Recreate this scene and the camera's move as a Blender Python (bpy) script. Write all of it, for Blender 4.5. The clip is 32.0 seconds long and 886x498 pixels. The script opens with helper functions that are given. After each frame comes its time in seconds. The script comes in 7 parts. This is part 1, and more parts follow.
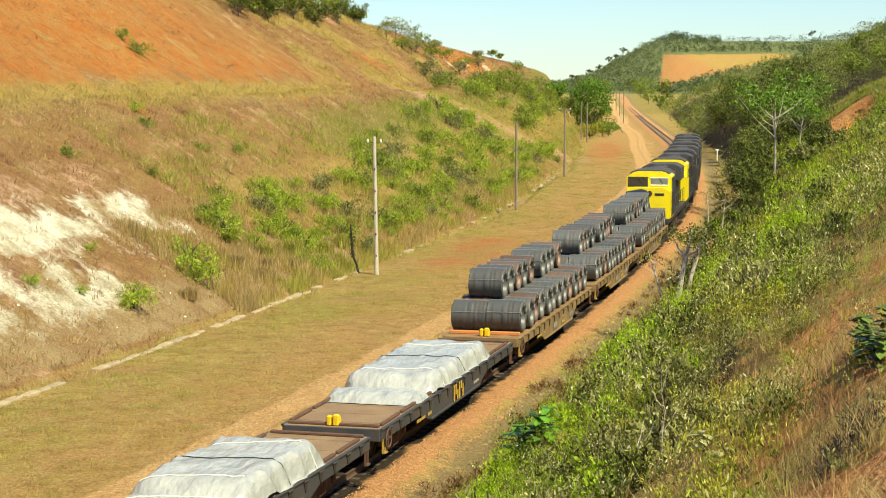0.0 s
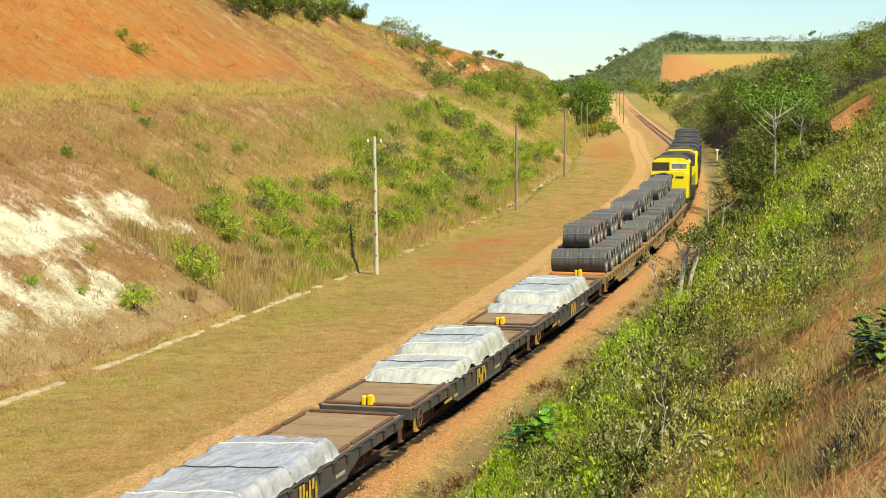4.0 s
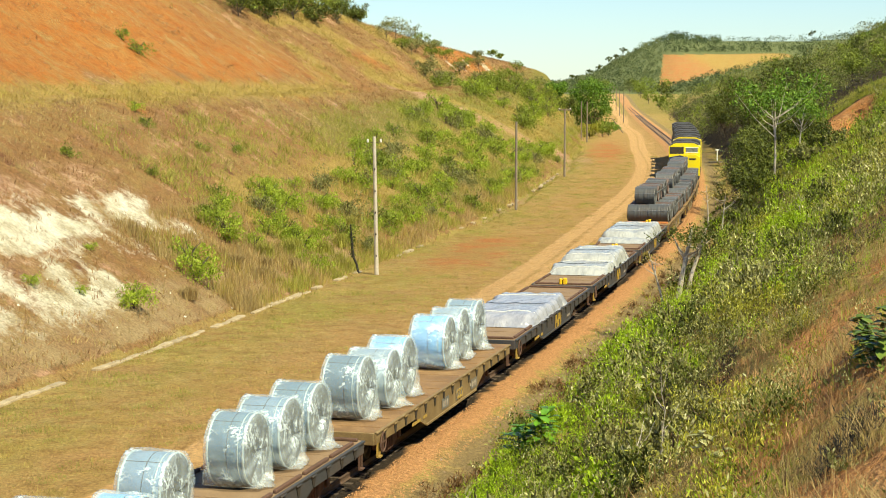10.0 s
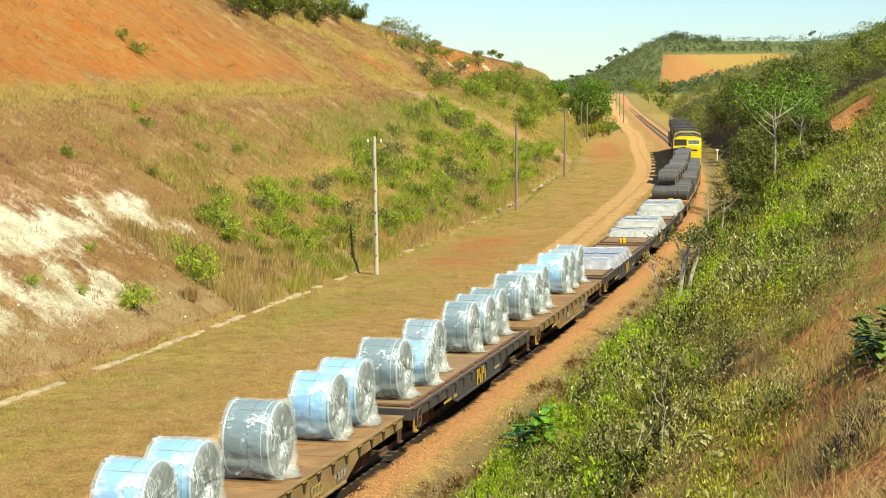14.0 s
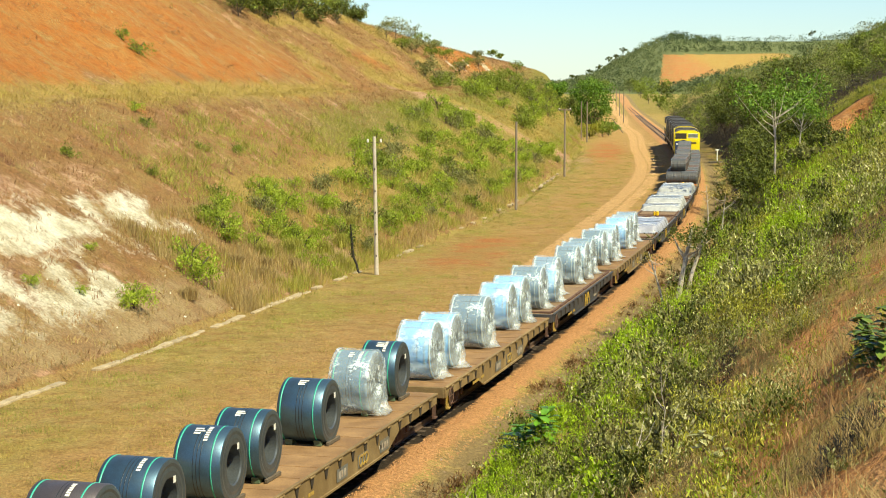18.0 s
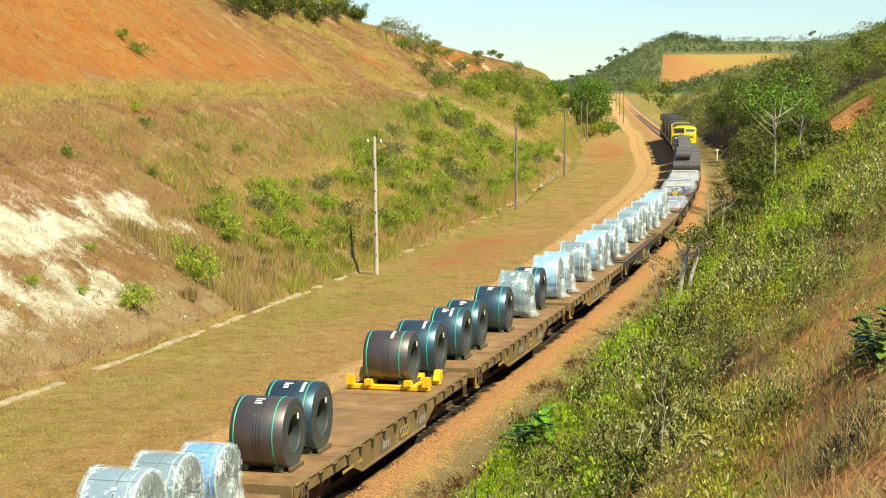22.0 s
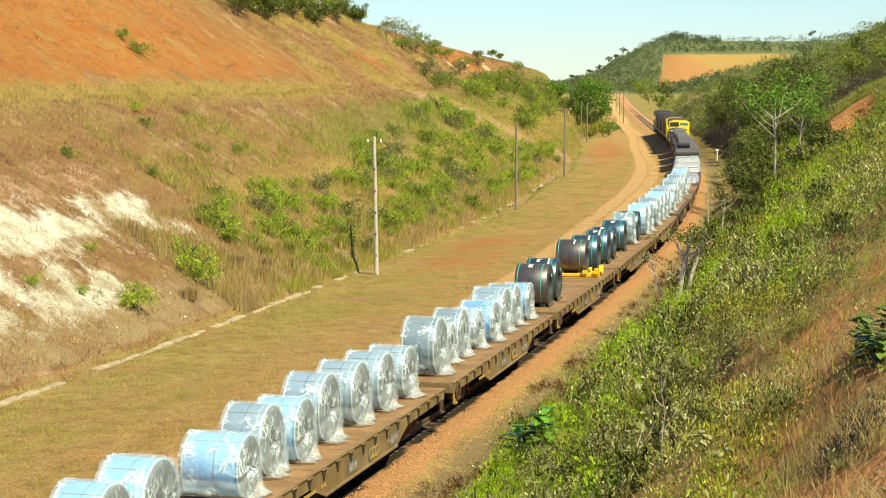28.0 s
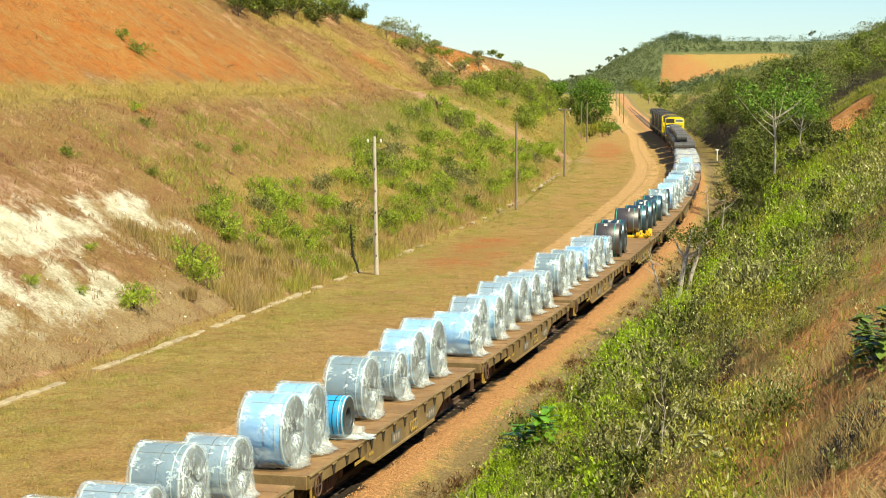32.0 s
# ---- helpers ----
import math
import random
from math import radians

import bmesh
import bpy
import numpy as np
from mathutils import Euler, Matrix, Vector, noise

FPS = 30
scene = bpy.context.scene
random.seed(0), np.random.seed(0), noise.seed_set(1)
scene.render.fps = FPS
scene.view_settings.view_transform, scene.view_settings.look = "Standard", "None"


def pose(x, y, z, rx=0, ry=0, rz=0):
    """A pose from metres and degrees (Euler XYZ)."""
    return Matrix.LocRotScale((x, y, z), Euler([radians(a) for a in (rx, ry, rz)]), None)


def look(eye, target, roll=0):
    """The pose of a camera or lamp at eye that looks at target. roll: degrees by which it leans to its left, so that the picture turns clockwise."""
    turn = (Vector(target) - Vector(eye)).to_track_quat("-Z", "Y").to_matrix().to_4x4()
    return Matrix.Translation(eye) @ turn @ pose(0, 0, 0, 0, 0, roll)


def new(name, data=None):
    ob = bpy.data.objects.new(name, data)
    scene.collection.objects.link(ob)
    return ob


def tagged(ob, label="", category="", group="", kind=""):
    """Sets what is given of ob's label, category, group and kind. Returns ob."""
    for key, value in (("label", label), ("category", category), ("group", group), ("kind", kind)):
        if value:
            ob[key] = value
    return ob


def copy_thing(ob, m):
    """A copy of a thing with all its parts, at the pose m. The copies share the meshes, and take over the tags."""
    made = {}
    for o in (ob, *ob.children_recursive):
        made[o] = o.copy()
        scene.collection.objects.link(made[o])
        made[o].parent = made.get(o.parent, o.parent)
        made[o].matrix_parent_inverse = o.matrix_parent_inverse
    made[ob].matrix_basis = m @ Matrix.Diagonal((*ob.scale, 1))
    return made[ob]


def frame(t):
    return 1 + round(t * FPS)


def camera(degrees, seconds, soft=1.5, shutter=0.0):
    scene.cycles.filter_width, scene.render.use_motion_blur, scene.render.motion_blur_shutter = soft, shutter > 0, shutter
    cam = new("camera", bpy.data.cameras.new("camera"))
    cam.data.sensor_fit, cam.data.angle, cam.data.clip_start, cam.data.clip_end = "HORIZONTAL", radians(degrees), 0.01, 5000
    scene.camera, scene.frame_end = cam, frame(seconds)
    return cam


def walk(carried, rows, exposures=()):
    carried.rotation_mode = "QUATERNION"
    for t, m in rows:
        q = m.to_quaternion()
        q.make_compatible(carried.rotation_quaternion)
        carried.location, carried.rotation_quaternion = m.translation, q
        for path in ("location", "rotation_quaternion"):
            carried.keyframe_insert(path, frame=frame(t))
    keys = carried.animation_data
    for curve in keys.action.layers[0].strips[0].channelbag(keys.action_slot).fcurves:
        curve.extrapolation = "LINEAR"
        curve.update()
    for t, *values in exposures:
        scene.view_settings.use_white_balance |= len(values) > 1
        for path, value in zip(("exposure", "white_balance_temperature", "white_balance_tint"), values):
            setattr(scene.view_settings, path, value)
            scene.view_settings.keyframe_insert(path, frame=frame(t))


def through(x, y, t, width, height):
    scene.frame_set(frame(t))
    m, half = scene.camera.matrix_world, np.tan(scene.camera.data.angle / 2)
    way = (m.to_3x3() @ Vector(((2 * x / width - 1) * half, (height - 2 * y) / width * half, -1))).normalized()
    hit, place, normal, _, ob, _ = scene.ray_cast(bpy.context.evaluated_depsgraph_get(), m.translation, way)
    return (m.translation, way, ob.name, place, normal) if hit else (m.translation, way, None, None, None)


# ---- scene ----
cam = camera(27.54, 32.0, soft=1.0)
EYE_Z, TILT = 10.25, 5.395
walk(cam, [(0, pose(0, 0, EYE_Z, 90 - TILT, 0, 0)), (32, pose(0, 0, EYE_Z, 90 - TILT, 0, 0))], exposures=[(0, 0.69, 6850, 7), (32, 0.69, 6850, 7)])

# world: clear sky, sun from the south-east
SUN_EL, SUN_AZ = 51.0, 140.0  # azimuth clockwise from +y
world = bpy.data.worlds.new("sky")
scene.world = world
world.use_nodes = True
wn = world.node_tree.nodes
sky = wn.new("ShaderNodeTexSky")
sky.sky_type, sky.sun_disc = "NISHITA", False
sky.sun_elevation, sky.sun_rotation = radians(SUN_EL), radians(SUN_AZ)
sky.air_density, sky.dust_density, sky.ozone_density = 1.0, 0.05, 1.5
wn["Background"].inputs[1].default_value = 0.078
tone = wn.new("ShaderNodeMix")
tone.data_type, tone.blend_type = "RGBA", "MULTIPLY"
tone.inputs[0].default_value, tone.inputs[7].default_value = 1.0, (0.72, 0.93, 1.19, 1)
world.node_tree.links.new(sky.outputs[0], tone.inputs[6])
world.node_tree.links.new(tone.outputs[2], wn["Background"].inputs[0])
sun_dir = Vector((math.sin(radians(SUN_AZ)) * math.cos(radians(SUN_EL)), math.cos(radians(SUN_AZ)) * math.cos(radians(SUN_EL)), math.sin(radians(SUN_EL))))
sun = new("sun", bpy.data.lights.new("sun", "SUN"))
sun.data.energy, sun.data.angle, sun.data.color = 5.0, radians(0.53), (0.975, 0.93, 0.67)
sun.matrix_world = look(sun_dir * 60, (0, 0, 0))

# ---- the line of the railway: heading in degrees along its length ----
LINE = [(-700, 17.0), (-40, 16.6), (0, 15.36), (20, 14.67), (40, 13.9), (60, 13.08), (80, 11.94), (100, 10.79), (120, 9.64), (140, 8.7), (160, 7.95),
        (180, 7.2), (200, 6.55), (225, 5.95), (250, 5.35), (275, 4.8), (300, 4.6), (350, 4.6), (420, 4.8), (6000, 4.85)]
LS = np.arange(-700, 5001, 1.0)
LH = np.radians(np.interp(LS, [a for a, _ in LINE], [b for _, b in LINE]))
_mid = (LH[1:] + LH[:-1]) / 2
LX = np.concatenate([[0], np.cumsum(np.sin(_mid))])
LY = np.concatenate([[0], np.cumsum(np.cos(_mid))])
LX += -7.594 - LX[700]
LY += 29.71 - LY[700]


def lay(s, d):
    """World x, y and heading of places s metres along the line and d metres to its right."""
    h = np.interp(s, LS, LH)
    return np.interp(s, LS, LX) + d * np.cos(h), np.interp(s, LS, LY) - d * np.sin(h), h


def spot(s, d, z=0.0):
    x, y, h = lay(s, d)
    return Vector((float(x), float(y), float(z)))


# ---- value noise on arrays ----
def _hash(i, j, k):
    n = (i * 374761393 + j * 668265263 + k * 2147483647) & 0xFFFFFFFF
    n = ((n ^ (n >> 13)) * 1274126177) & 0xFFFFFFFF
    return ((n ^ (n >> 16)) & 0xFFFF) / 65535.0


def vnoise(x, y, k=0):
    x, y = np.asarray(x, float), np.asarray(y, float)
    i, j = np.floor(x).astype(np.int64), np.floor(y).astype(np.int64)
    u, v = x - i, y - j
    u, v = u * u * (3 - 2 * u), v * v * (3 - 2 * v)
    return (_hash(i, j, k) * (1 - u) + _hash(i + 1, j, k) * u) * (1 - v) + (_hash(i, j + 1, k) * (1 - u) + _hash(i + 1, j + 1, k) * u) * v


def fbm(x, y, k=0, octaves=3):
    total, amp, norm = 0, 1.0, 0
    for o in range(octaves):
        total = total + amp * vnoise(np.asarray(x) * 2 ** o, np.asarray(y) * 2 ** o, k + o)
        norm += amp
        amp *= 0.5
    return total / norm


def step(a, b, x):
    t = np.clip((np.asarray(x, float) - a) / (b - a), 0, 1)
    return t * t * (3 - 2 * t)


# ---- the lie of the land ----
def ground(s, d):
    """Height of the ground at s, d (arrays or numbers). Rails lie at 0."""
    s, d = np.asarray(s, float), np.asarray(d, float)
    a = np.abs(d)
    bed = np.where(a < 1.45, -0.172, np.maximum(-0.172 - 0.36 * (a - 1.45), -0.6))
    flat = -0.6 + 0.05 * (fbm(s / 3.1, d / 3.1, 3) - 0.5) * step(2.5, 4, a)
    z = np.maximum(bed, flat)
    # cutting on the left
    l = -d - 14.7 - 2.0 * (fbm(s / 21, s * 0 + 4, 9) - 0.5) - 10 * step(385, 470, s)
    k = np.interp(s, [0, 140, 200, 240, 310, 360], [0.64, 0.66, 0.72, 0.80, 1.2, 1.5])
    crest = np.interp(s, [-60, 60, 170, 200, 225, 262, 292, 330, 370, 420, 470, 560], [24, 24, 23.2, 18.6, 16.8, 14.6, 13.7, 12.9, 12.0, 10, 7, 1.5])
    bench = 9.6
    rise = k * np.maximum(l, 0)
    rise = np.where(rise > bench, np.maximum(bench, rise - 1.2), rise)
    rough = 1.1 * (fbm(s / 9, d / 9, 21) - 0.5) + 0.45 * (fbm(s / 2.2, d / 2.2, 25) - 0.5)
    gull = 0.8 * (fbm(s / 4.5, d / 30, 31) - 0.5) * step(8, 14, rise)
    top = crest + 0.05 * np.maximum(l - 40, 0)
    q = np.maximum(rise + (rough + gull) * step(0.5, 4, rise), 0)
    left = np.where(q < top - 1, q, top - 1 + 1.6 * (1 - np.exp(-(q - top + 1) / 1.6)))
    z = np.where(l > 0, -0.6 + np.maximum(left, 0), z)
    wash = np.exp(-((l + 0.45 + 0.5 * (fbm(s / 6, s * 0 + 2, 15) - 0.5)) / 0.4) ** 2) * step(100, 116, s) * (1 - step(236, 256, s))
    z = z - 0.45 * wash
    # cutting on the right
    r = d - 3.4 - 1.2 * (fbm(s / 15, s * 0 + 8, 11) - 0.5) - np.interp(s, [150, 190, 260, 340, 600], [0, 1.2, 2.5, 3, 8])
    kr = np.interp(s, [-30, 40, 120, 220, 420], [0.70, 0.68, 0.66, 0.74, 0.55])
    brk = np.interp(s, [-60, -10, 40, 120, 200, 420], [8.4, 8.4, 9.2, 9.5, 10.0, 5.0])
    rr = kr * np.maximum(r, 0)
    over = np.maximum(rr - brk, 0)
    rr = np.where(rr > brk, brk + over * np.interp(s, [-20, 20, 60, 130, 220, 300], [0.05, 0.1, 0.3, 0.55, 0.55, 0.66]), rr)
    rcap = np.interp(s, [-60, 20, 90, 200, 330, 450, 700], [9, 10, 13.5, 17.5, 20.5, 15, 5])
    rr = np.where(rr < rcap - 1, rr, rcap - 1 + 2 * (1 - np.exp(-(rr - rcap + 1) / 2)))
    rr = rr - 2.3 * np.exp(-((d - 14.6) / 2.3) ** 4) * step(108, 128, s) * (1 - step(138.5, 142, s + 1.5 * (fbm(s / 2, d / 1.5, 43) - 0.5))) * step(0.5, 3, rr)
    rr = rr + 0.30 * (fbm(s / 0.8, d / 0.8, 47) - 0.5) * step(11.6, 12.6, d) * (1 - step(10, 18, s)) * step(-17, -14, s)
    rr = rr + (0.7 * (fbm(s / 6, d / 6, 41) - 0.5) + 0.3 * (fbm(s / 1.7, d / 1.7, 45) - 0.5)) * step(0.2, 2.5, rr)
    z = np.where(r > 0, -0.6 + np.maximum(rr, 0), z)
    # a slope sets in far ahead, and a wooded hill closes the valley
    x, y, h = lay(s, d)
    far = step(560, 820, y)
    base = -0.6 + 2.5 * step(520, 900, y)
    z = np.where(far > 0, z * (1 - far) + base * far + np.where(a < 6, 0.2 * far, 0), z)
    ridge = np.interp(x / np.maximum(y, 300), [-0.3, 0.05, 0.066, 0.086, 0.0956, 0.111, 0.127, 0.149, 0.2, 0.3, 0.5], [1, 2, 3, 12, 22, 34, 43, 40, 41, 44, 40])
    hill = step(960, 1600, y) * (ridge + 5 * (fbm(x / 60, y / 60, 61) - 0.5))
    hill = hill * np.where(y > 1750, np.exp(-(y - 1750) / 900), 1)
    return z + hill


def height(s, d):
    return float(ground(s, d))


def along(x, y):
    """s, d of a world place."""
    j = int(np.argmin((LX - x) ** 2 + (LY - y) ** 2))
    dx, dy, h = x - LX[j], y - LY[j], LH[j]
    return LS[j] + dx * math.sin(h) + dy * math.cos(h), dx * math.cos(h) - dy * math.sin(h)

# ---- materials ----
def nodes_of(name):
    m = bpy.data.materials.new(name)
    m.use_nodes = True
    nt = m.node_tree
    return m, nt, nt.nodes["Principled BSDF"]


def add(nt, kind, **values):
    n = nt.nodes.new(kind)
    for key, v in values.items():
        n.inputs[int(key[1:]) if key[0] == "i" and key[1:].isdigit() else key.replace("_", " ")].default_value = v
    return n


def noise_tex(nt, vec, scale, detail=4, rough=0.6):
    n = add(nt, "ShaderNodeTexNoise", Scale=scale, Detail=detail, Roughness=rough)
    if vec is not None:
        nt.links.new(vec, n.inputs["Vector"])
    return n.outputs["Fac"]


def calc(nt, op, a, b=None, c=None, clamp=False):
    n = nt.nodes.new("ShaderNodeMath")
    n.operation, n.use_clamp = op, clamp
    for k, v in enumerate((a, b, c)):
        if v is None:
            continue
        if isinstance(v, (int, float)):
            n.inputs[k].default_value = v
        else:
            nt.links.new(v, n.inputs[k])
    return n.outputs[0]


def blend(nt, fac, a, b, mode="MIX"):
    n = nt.nodes.new("ShaderNodeMix")
    n.data_type, n.blend_type = "RGBA", mode
    for k, v in ((0, fac), (6, a), (7, b)):
        if isinstance(v, (int, float)):
            n.inputs[k].default_value = v
        elif isinstance(v, tuple):
            n.inputs[k].default_value = (*v, 1)
        else:
            nt.links.new(v, n.inputs[k])
    return n.outputs[2]


def remap(nt, v, lo, hi, a=0.0, b=1.0):
    n = add(nt, "ShaderNodeMapRange", i1=lo, i2=hi, i3=a, i4=b)
    nt.links.new(v, n.inputs[0])
    return n.outputs[0]


def bump_to(nt, bsdf, h, strength, dist):
    b = add(nt, "ShaderNodeBump", Strength=strength, Distance=dist)
    nt.links.new(h, b.inputs["Height"])
    nt.links.new(b.outputs[0], bsdf.inputs["Normal"])


def surface(name, color, rough=0.6, metal=0.0, dirt=None, amount=0.5, scale=3.0, grain=40.0, bump=0.25, depth=0.01, vary=0.0, streak=None):
    """A weathered surface: dirt in large patches, fine grain, relief, and a shade that varies from object to object."""
    m, nt, p = nodes_of(name)
    co = nt.nodes.new("ShaderNodeTexCoord").outputs["Object"]
    big, small = noise_tex(nt, co, scale, 5), noise_tex(nt, co, grain, 3)
    col = blend(nt, remap(nt, big, 0.42, 0.68, 0, amount), color, dirt or tuple(c * 0.6 for c in color))
    col = blend(nt, 1.0, col, remap_grey(nt, small, 0.78, 1.2), "MULTIPLY")
    if vary:
        info = nt.nodes.new("ShaderNodeObjectInfo").outputs["Random"]
        col = blend(nt, 1.0, col, remap_grey(nt, info, 1 - vary, 1 + vary, 0, 1), "MULTIPLY")
    nt.links.new(col, p.inputs["Base Color"])
    p.inputs["Metallic"].default_value = metal
    nt.links.new(remap(nt, big, 0.3, 0.7, rough * 0.85, min(1, rough * 1.2)), p.inputs["Roughness"])
    if bump:
        bump_to(nt, p, calc(nt, "ADD", small, calc(nt, "MULTIPLY", big, 2.0)), bump, depth)
    return m


def remap_grey(nt, v, a, b, lo=0.3, hi=0.7):
    c = nt.nodes.new("ShaderNodeCombineColor")
    r = remap(nt, v, lo, hi, a, b)
    for k in range(3):
        nt.links.new(r, c.inputs[k])
    return c.outputs[0]


def foliage(name, colors, through=0.28, rough=0.45, patch=1.3, lo=0.2, hi=1.76):
    """Leaves or grass: each island takes its own shade between the colours; light passes through."""
    m, nt, p = nodes_of(name)
    isl = nt.nodes.new("ShaderNodeNewGeometry").outputs["Random Per Island"]
    ramp = nt.nodes.new("ShaderNodeValToRGB")
    el = ramp.color_ramp.elements
    while len(el) < len(colors):
        el.new(0.5)
    for k, c in enumerate(colors):
        el[k].position, el[k].color = k / (len(colors) - 1), (*c, 1)
    nt.links.new(isl, ramp.inputs[0])
    co = nt.nodes.new("ShaderNodeTexCoord").outputs["Object"]
    col = blend(nt, 1.0, ramp.outputs[0], remap_grey(nt, noise_tex(nt, co, patch, 4, 0.7), lo, hi), "MULTIPLY")
    nt.links.new(col, p.inputs["Base Color"])
    p.inputs["Roughness"].default_value = rough + 0.1
    p.inputs["Specular IOR Level"].default_value = 0.22
    t = nt.nodes.new("ShaderNodeBsdfTranslucent")
    nt.links.new(col, t.inputs[0])
    mix = nt.nodes.new("ShaderNodeMixShader")
    mix.inputs[0].default_value = through
    nt.links.new(p.outputs[0], mix.inputs[1])
    nt.links.new(t.outputs[0], mix.inputs[2])
    nt.links.new(mix.outputs[0], nt.nodes["Material Output"].inputs[0])
    return m


def earth():
    """The ground: soil, gravel, road, thin grass, pale rock and red earth, by the attributes of the sheet."""
    m, nt, p = nodes_of("earth")
    geo = nt.nodes.new("ShaderNodeNewGeometry").outputs["Position"]
    n1, n2, n3 = noise_tex(nt, geo, 0.22, 5), noise_tex(nt, geo, 1.3, 6, 0.7), noise_tex(nt, geo, 9.0, 4, 0.7)
    n4 = noise_tex(nt, geo, 0.6, 5, 0.65)

    def att(name, soft=0.35, n=None):
        a = nt.nodes.new("ShaderNodeAttribute")
        a.attribute_name = name
        v = calc(nt, "ADD", a.outputs["Fac"], calc(nt, "MULTIPLY", calc(nt, "SUBTRACT", n or n2, 0.5), 1.5))
        return remap(nt, v, 0.5 - soft / 2, 0.5 + soft / 2)

    col = blend(nt, remap(nt, n1, 0.35, 0.65), (0.39, 0.255, 0.085), (0.46, 0.325, 0.105))       # dry verge
    col = blend(nt, remap(nt, n4, 0.48, 0.62, 0, 0.75), col, (0.28, 0.225, 0.055))
    n7 = noise_tex(nt, geo, 0.11, 4, 0.6)
    col = blend(nt, remap(nt, n7, 0.48, 0.6, 0, 0.8), col, (0.34, 0.285, 0.065))
    col = blend(nt, remap(nt, n7, 0.46, 0.36, 0, 0.6), col, (0.43, 0.265, 0.11))
    col = blend(nt, att("rust", 0.7, n1), col, (0.46, 0.27, 0.105))
    col = blend(nt, remap(nt, n2, 0.52, 0.64, 0, 0.6), col, (0.26, 0.18, 0.06))
    col = blend(nt, remap(nt, n2, 0.46, 0.36, 0, 0.5), col, (0.50, 0.38, 0.14))
    col = blend(nt, att("slope"), col, blend(nt, remap(nt, n4, 0.4, 0.62), (0.29, 0.155, 0.066), (0.34, 0.22, 0.08)))
    n6 = noise_tex(nt, geo, 0.35, 6, 0.75)
    col = blend(nt, calc(nt, "MULTIPLY", att("slope"), remap(nt, n6, 0.56, 0.63)), col, (0.52, 0.30, 0.17))
    col = blend(nt, calc(nt, "MULTIPLY", att("slope"), remap(nt, n6, 0.42, 0.35)), col, (0.19, 0.085, 0.045))
    col = blend(nt, att("green", 0.5), col, (0.22, 0.20, 0.045))
    soil = blend(nt, remap(nt, n4, 0.35, 0.65), (0.62, 0.26, 0.075), (0.52, 0.28, 0.12))
    rind = blend(nt, remap(nt, n4, 0.35, 0.65), (0.50, 0.165, 0.032), (0.47, 0.225, 0.065))
    rind = blend(nt, remap(nt, n2, 0.52, 0.66, 0, 0.75), rind, (0.30, 0.10, 0.03))
    rind = blend(nt, remap(nt, n6, 0.54, 0.66, 0, 0.8), rind, (0.42, 0.27, 0.09))
    soil = blend(nt, remap(nt, n2, 0.5, 0.64, 0, 0.8), soil, (0.34, 0.13, 0.045))
    col = blend(nt, att("orange", 1.1), col, rind)
    col = blend(nt, att("straw", 0.5), col, blend(nt, remap(nt, n4, 0.4, 0.6), (0.42, 0.30, 0.15), (0.34, 0.21, 0.10)))
    col = blend(nt, att("pink", 0.6), col, blend(nt, remap(nt, n2, 0.4, 0.6), (0.38, 0.20, 0.11), (0.54, 0.34, 0.20)))
    col = blend(nt, att("white", 0.42), col, blend(nt, remap(nt, n4, 0.42, 0.6), (0.86, 0.80, 0.62), (0.55, 0.46, 0.30)))
    col = blend(nt, att("grey", 0.3), col, (0.29, 0.205, 0.095))
    col = blend(nt, att("road", 0.3, n4), col, blend(nt, remap(nt, n2, 0.35, 0.65), (0.56, 0.32, 0.13), (0.64, 0.40, 0.18)))
    grit = blend(nt, remap(nt, noise_tex(nt, geo, 14.0, 2, 0.8), 0.35, 0.65), (0.48, 0.235, 0.098), (0.58, 0.315, 0.14))
    col = blend(nt, att("gravel", 0.25, n4), col, grit)
    # the shadow under the wagons, put into the bed's colour
    col = blend(nt, att("train_shade", 0.3, n4), col, (0.045, 0.032, 0.022))
    col = blend(nt, att("red", 0.5, n4), col, blend(nt, remap(nt, n1, 0.4, 0.6), (0.47, 0.18, 0.06), (0.40, 0.24, 0.08)))
    col = blend(nt, att("gold", 0.5), col, blend(nt, remap(nt, n4, 0.4, 0.6), (0.37, 0.27, 0.06), (0.44, 0.30, 0.09)))
    # near-black soil paints in the shade between the shrubs
    col = blend(nt, att("bush_shade", 0.5), col, (0.05, 0.034, 0.017))
    col = blend(nt, att("bare", 0.4), col, soil)
    col = blend(nt, att("wood", 0.4), col, (0.15, 0.17, 0.065))
    col = blend(nt, 1.0, col, remap_grey(nt, n3, 0.62, 1.3), "MULTIPLY")
    nt.links.new(col, p.inputs["Base Color"])
    p.inputs["Roughness"].default_value = 0.95
    p.inputs["Specular IOR Level"].default_value = 0.15
    bump_to(nt, p, calc(nt, "ADD", calc(nt, "MULTIPLY", n2, 1.6), n3), 1.0, 0.2)
    return m


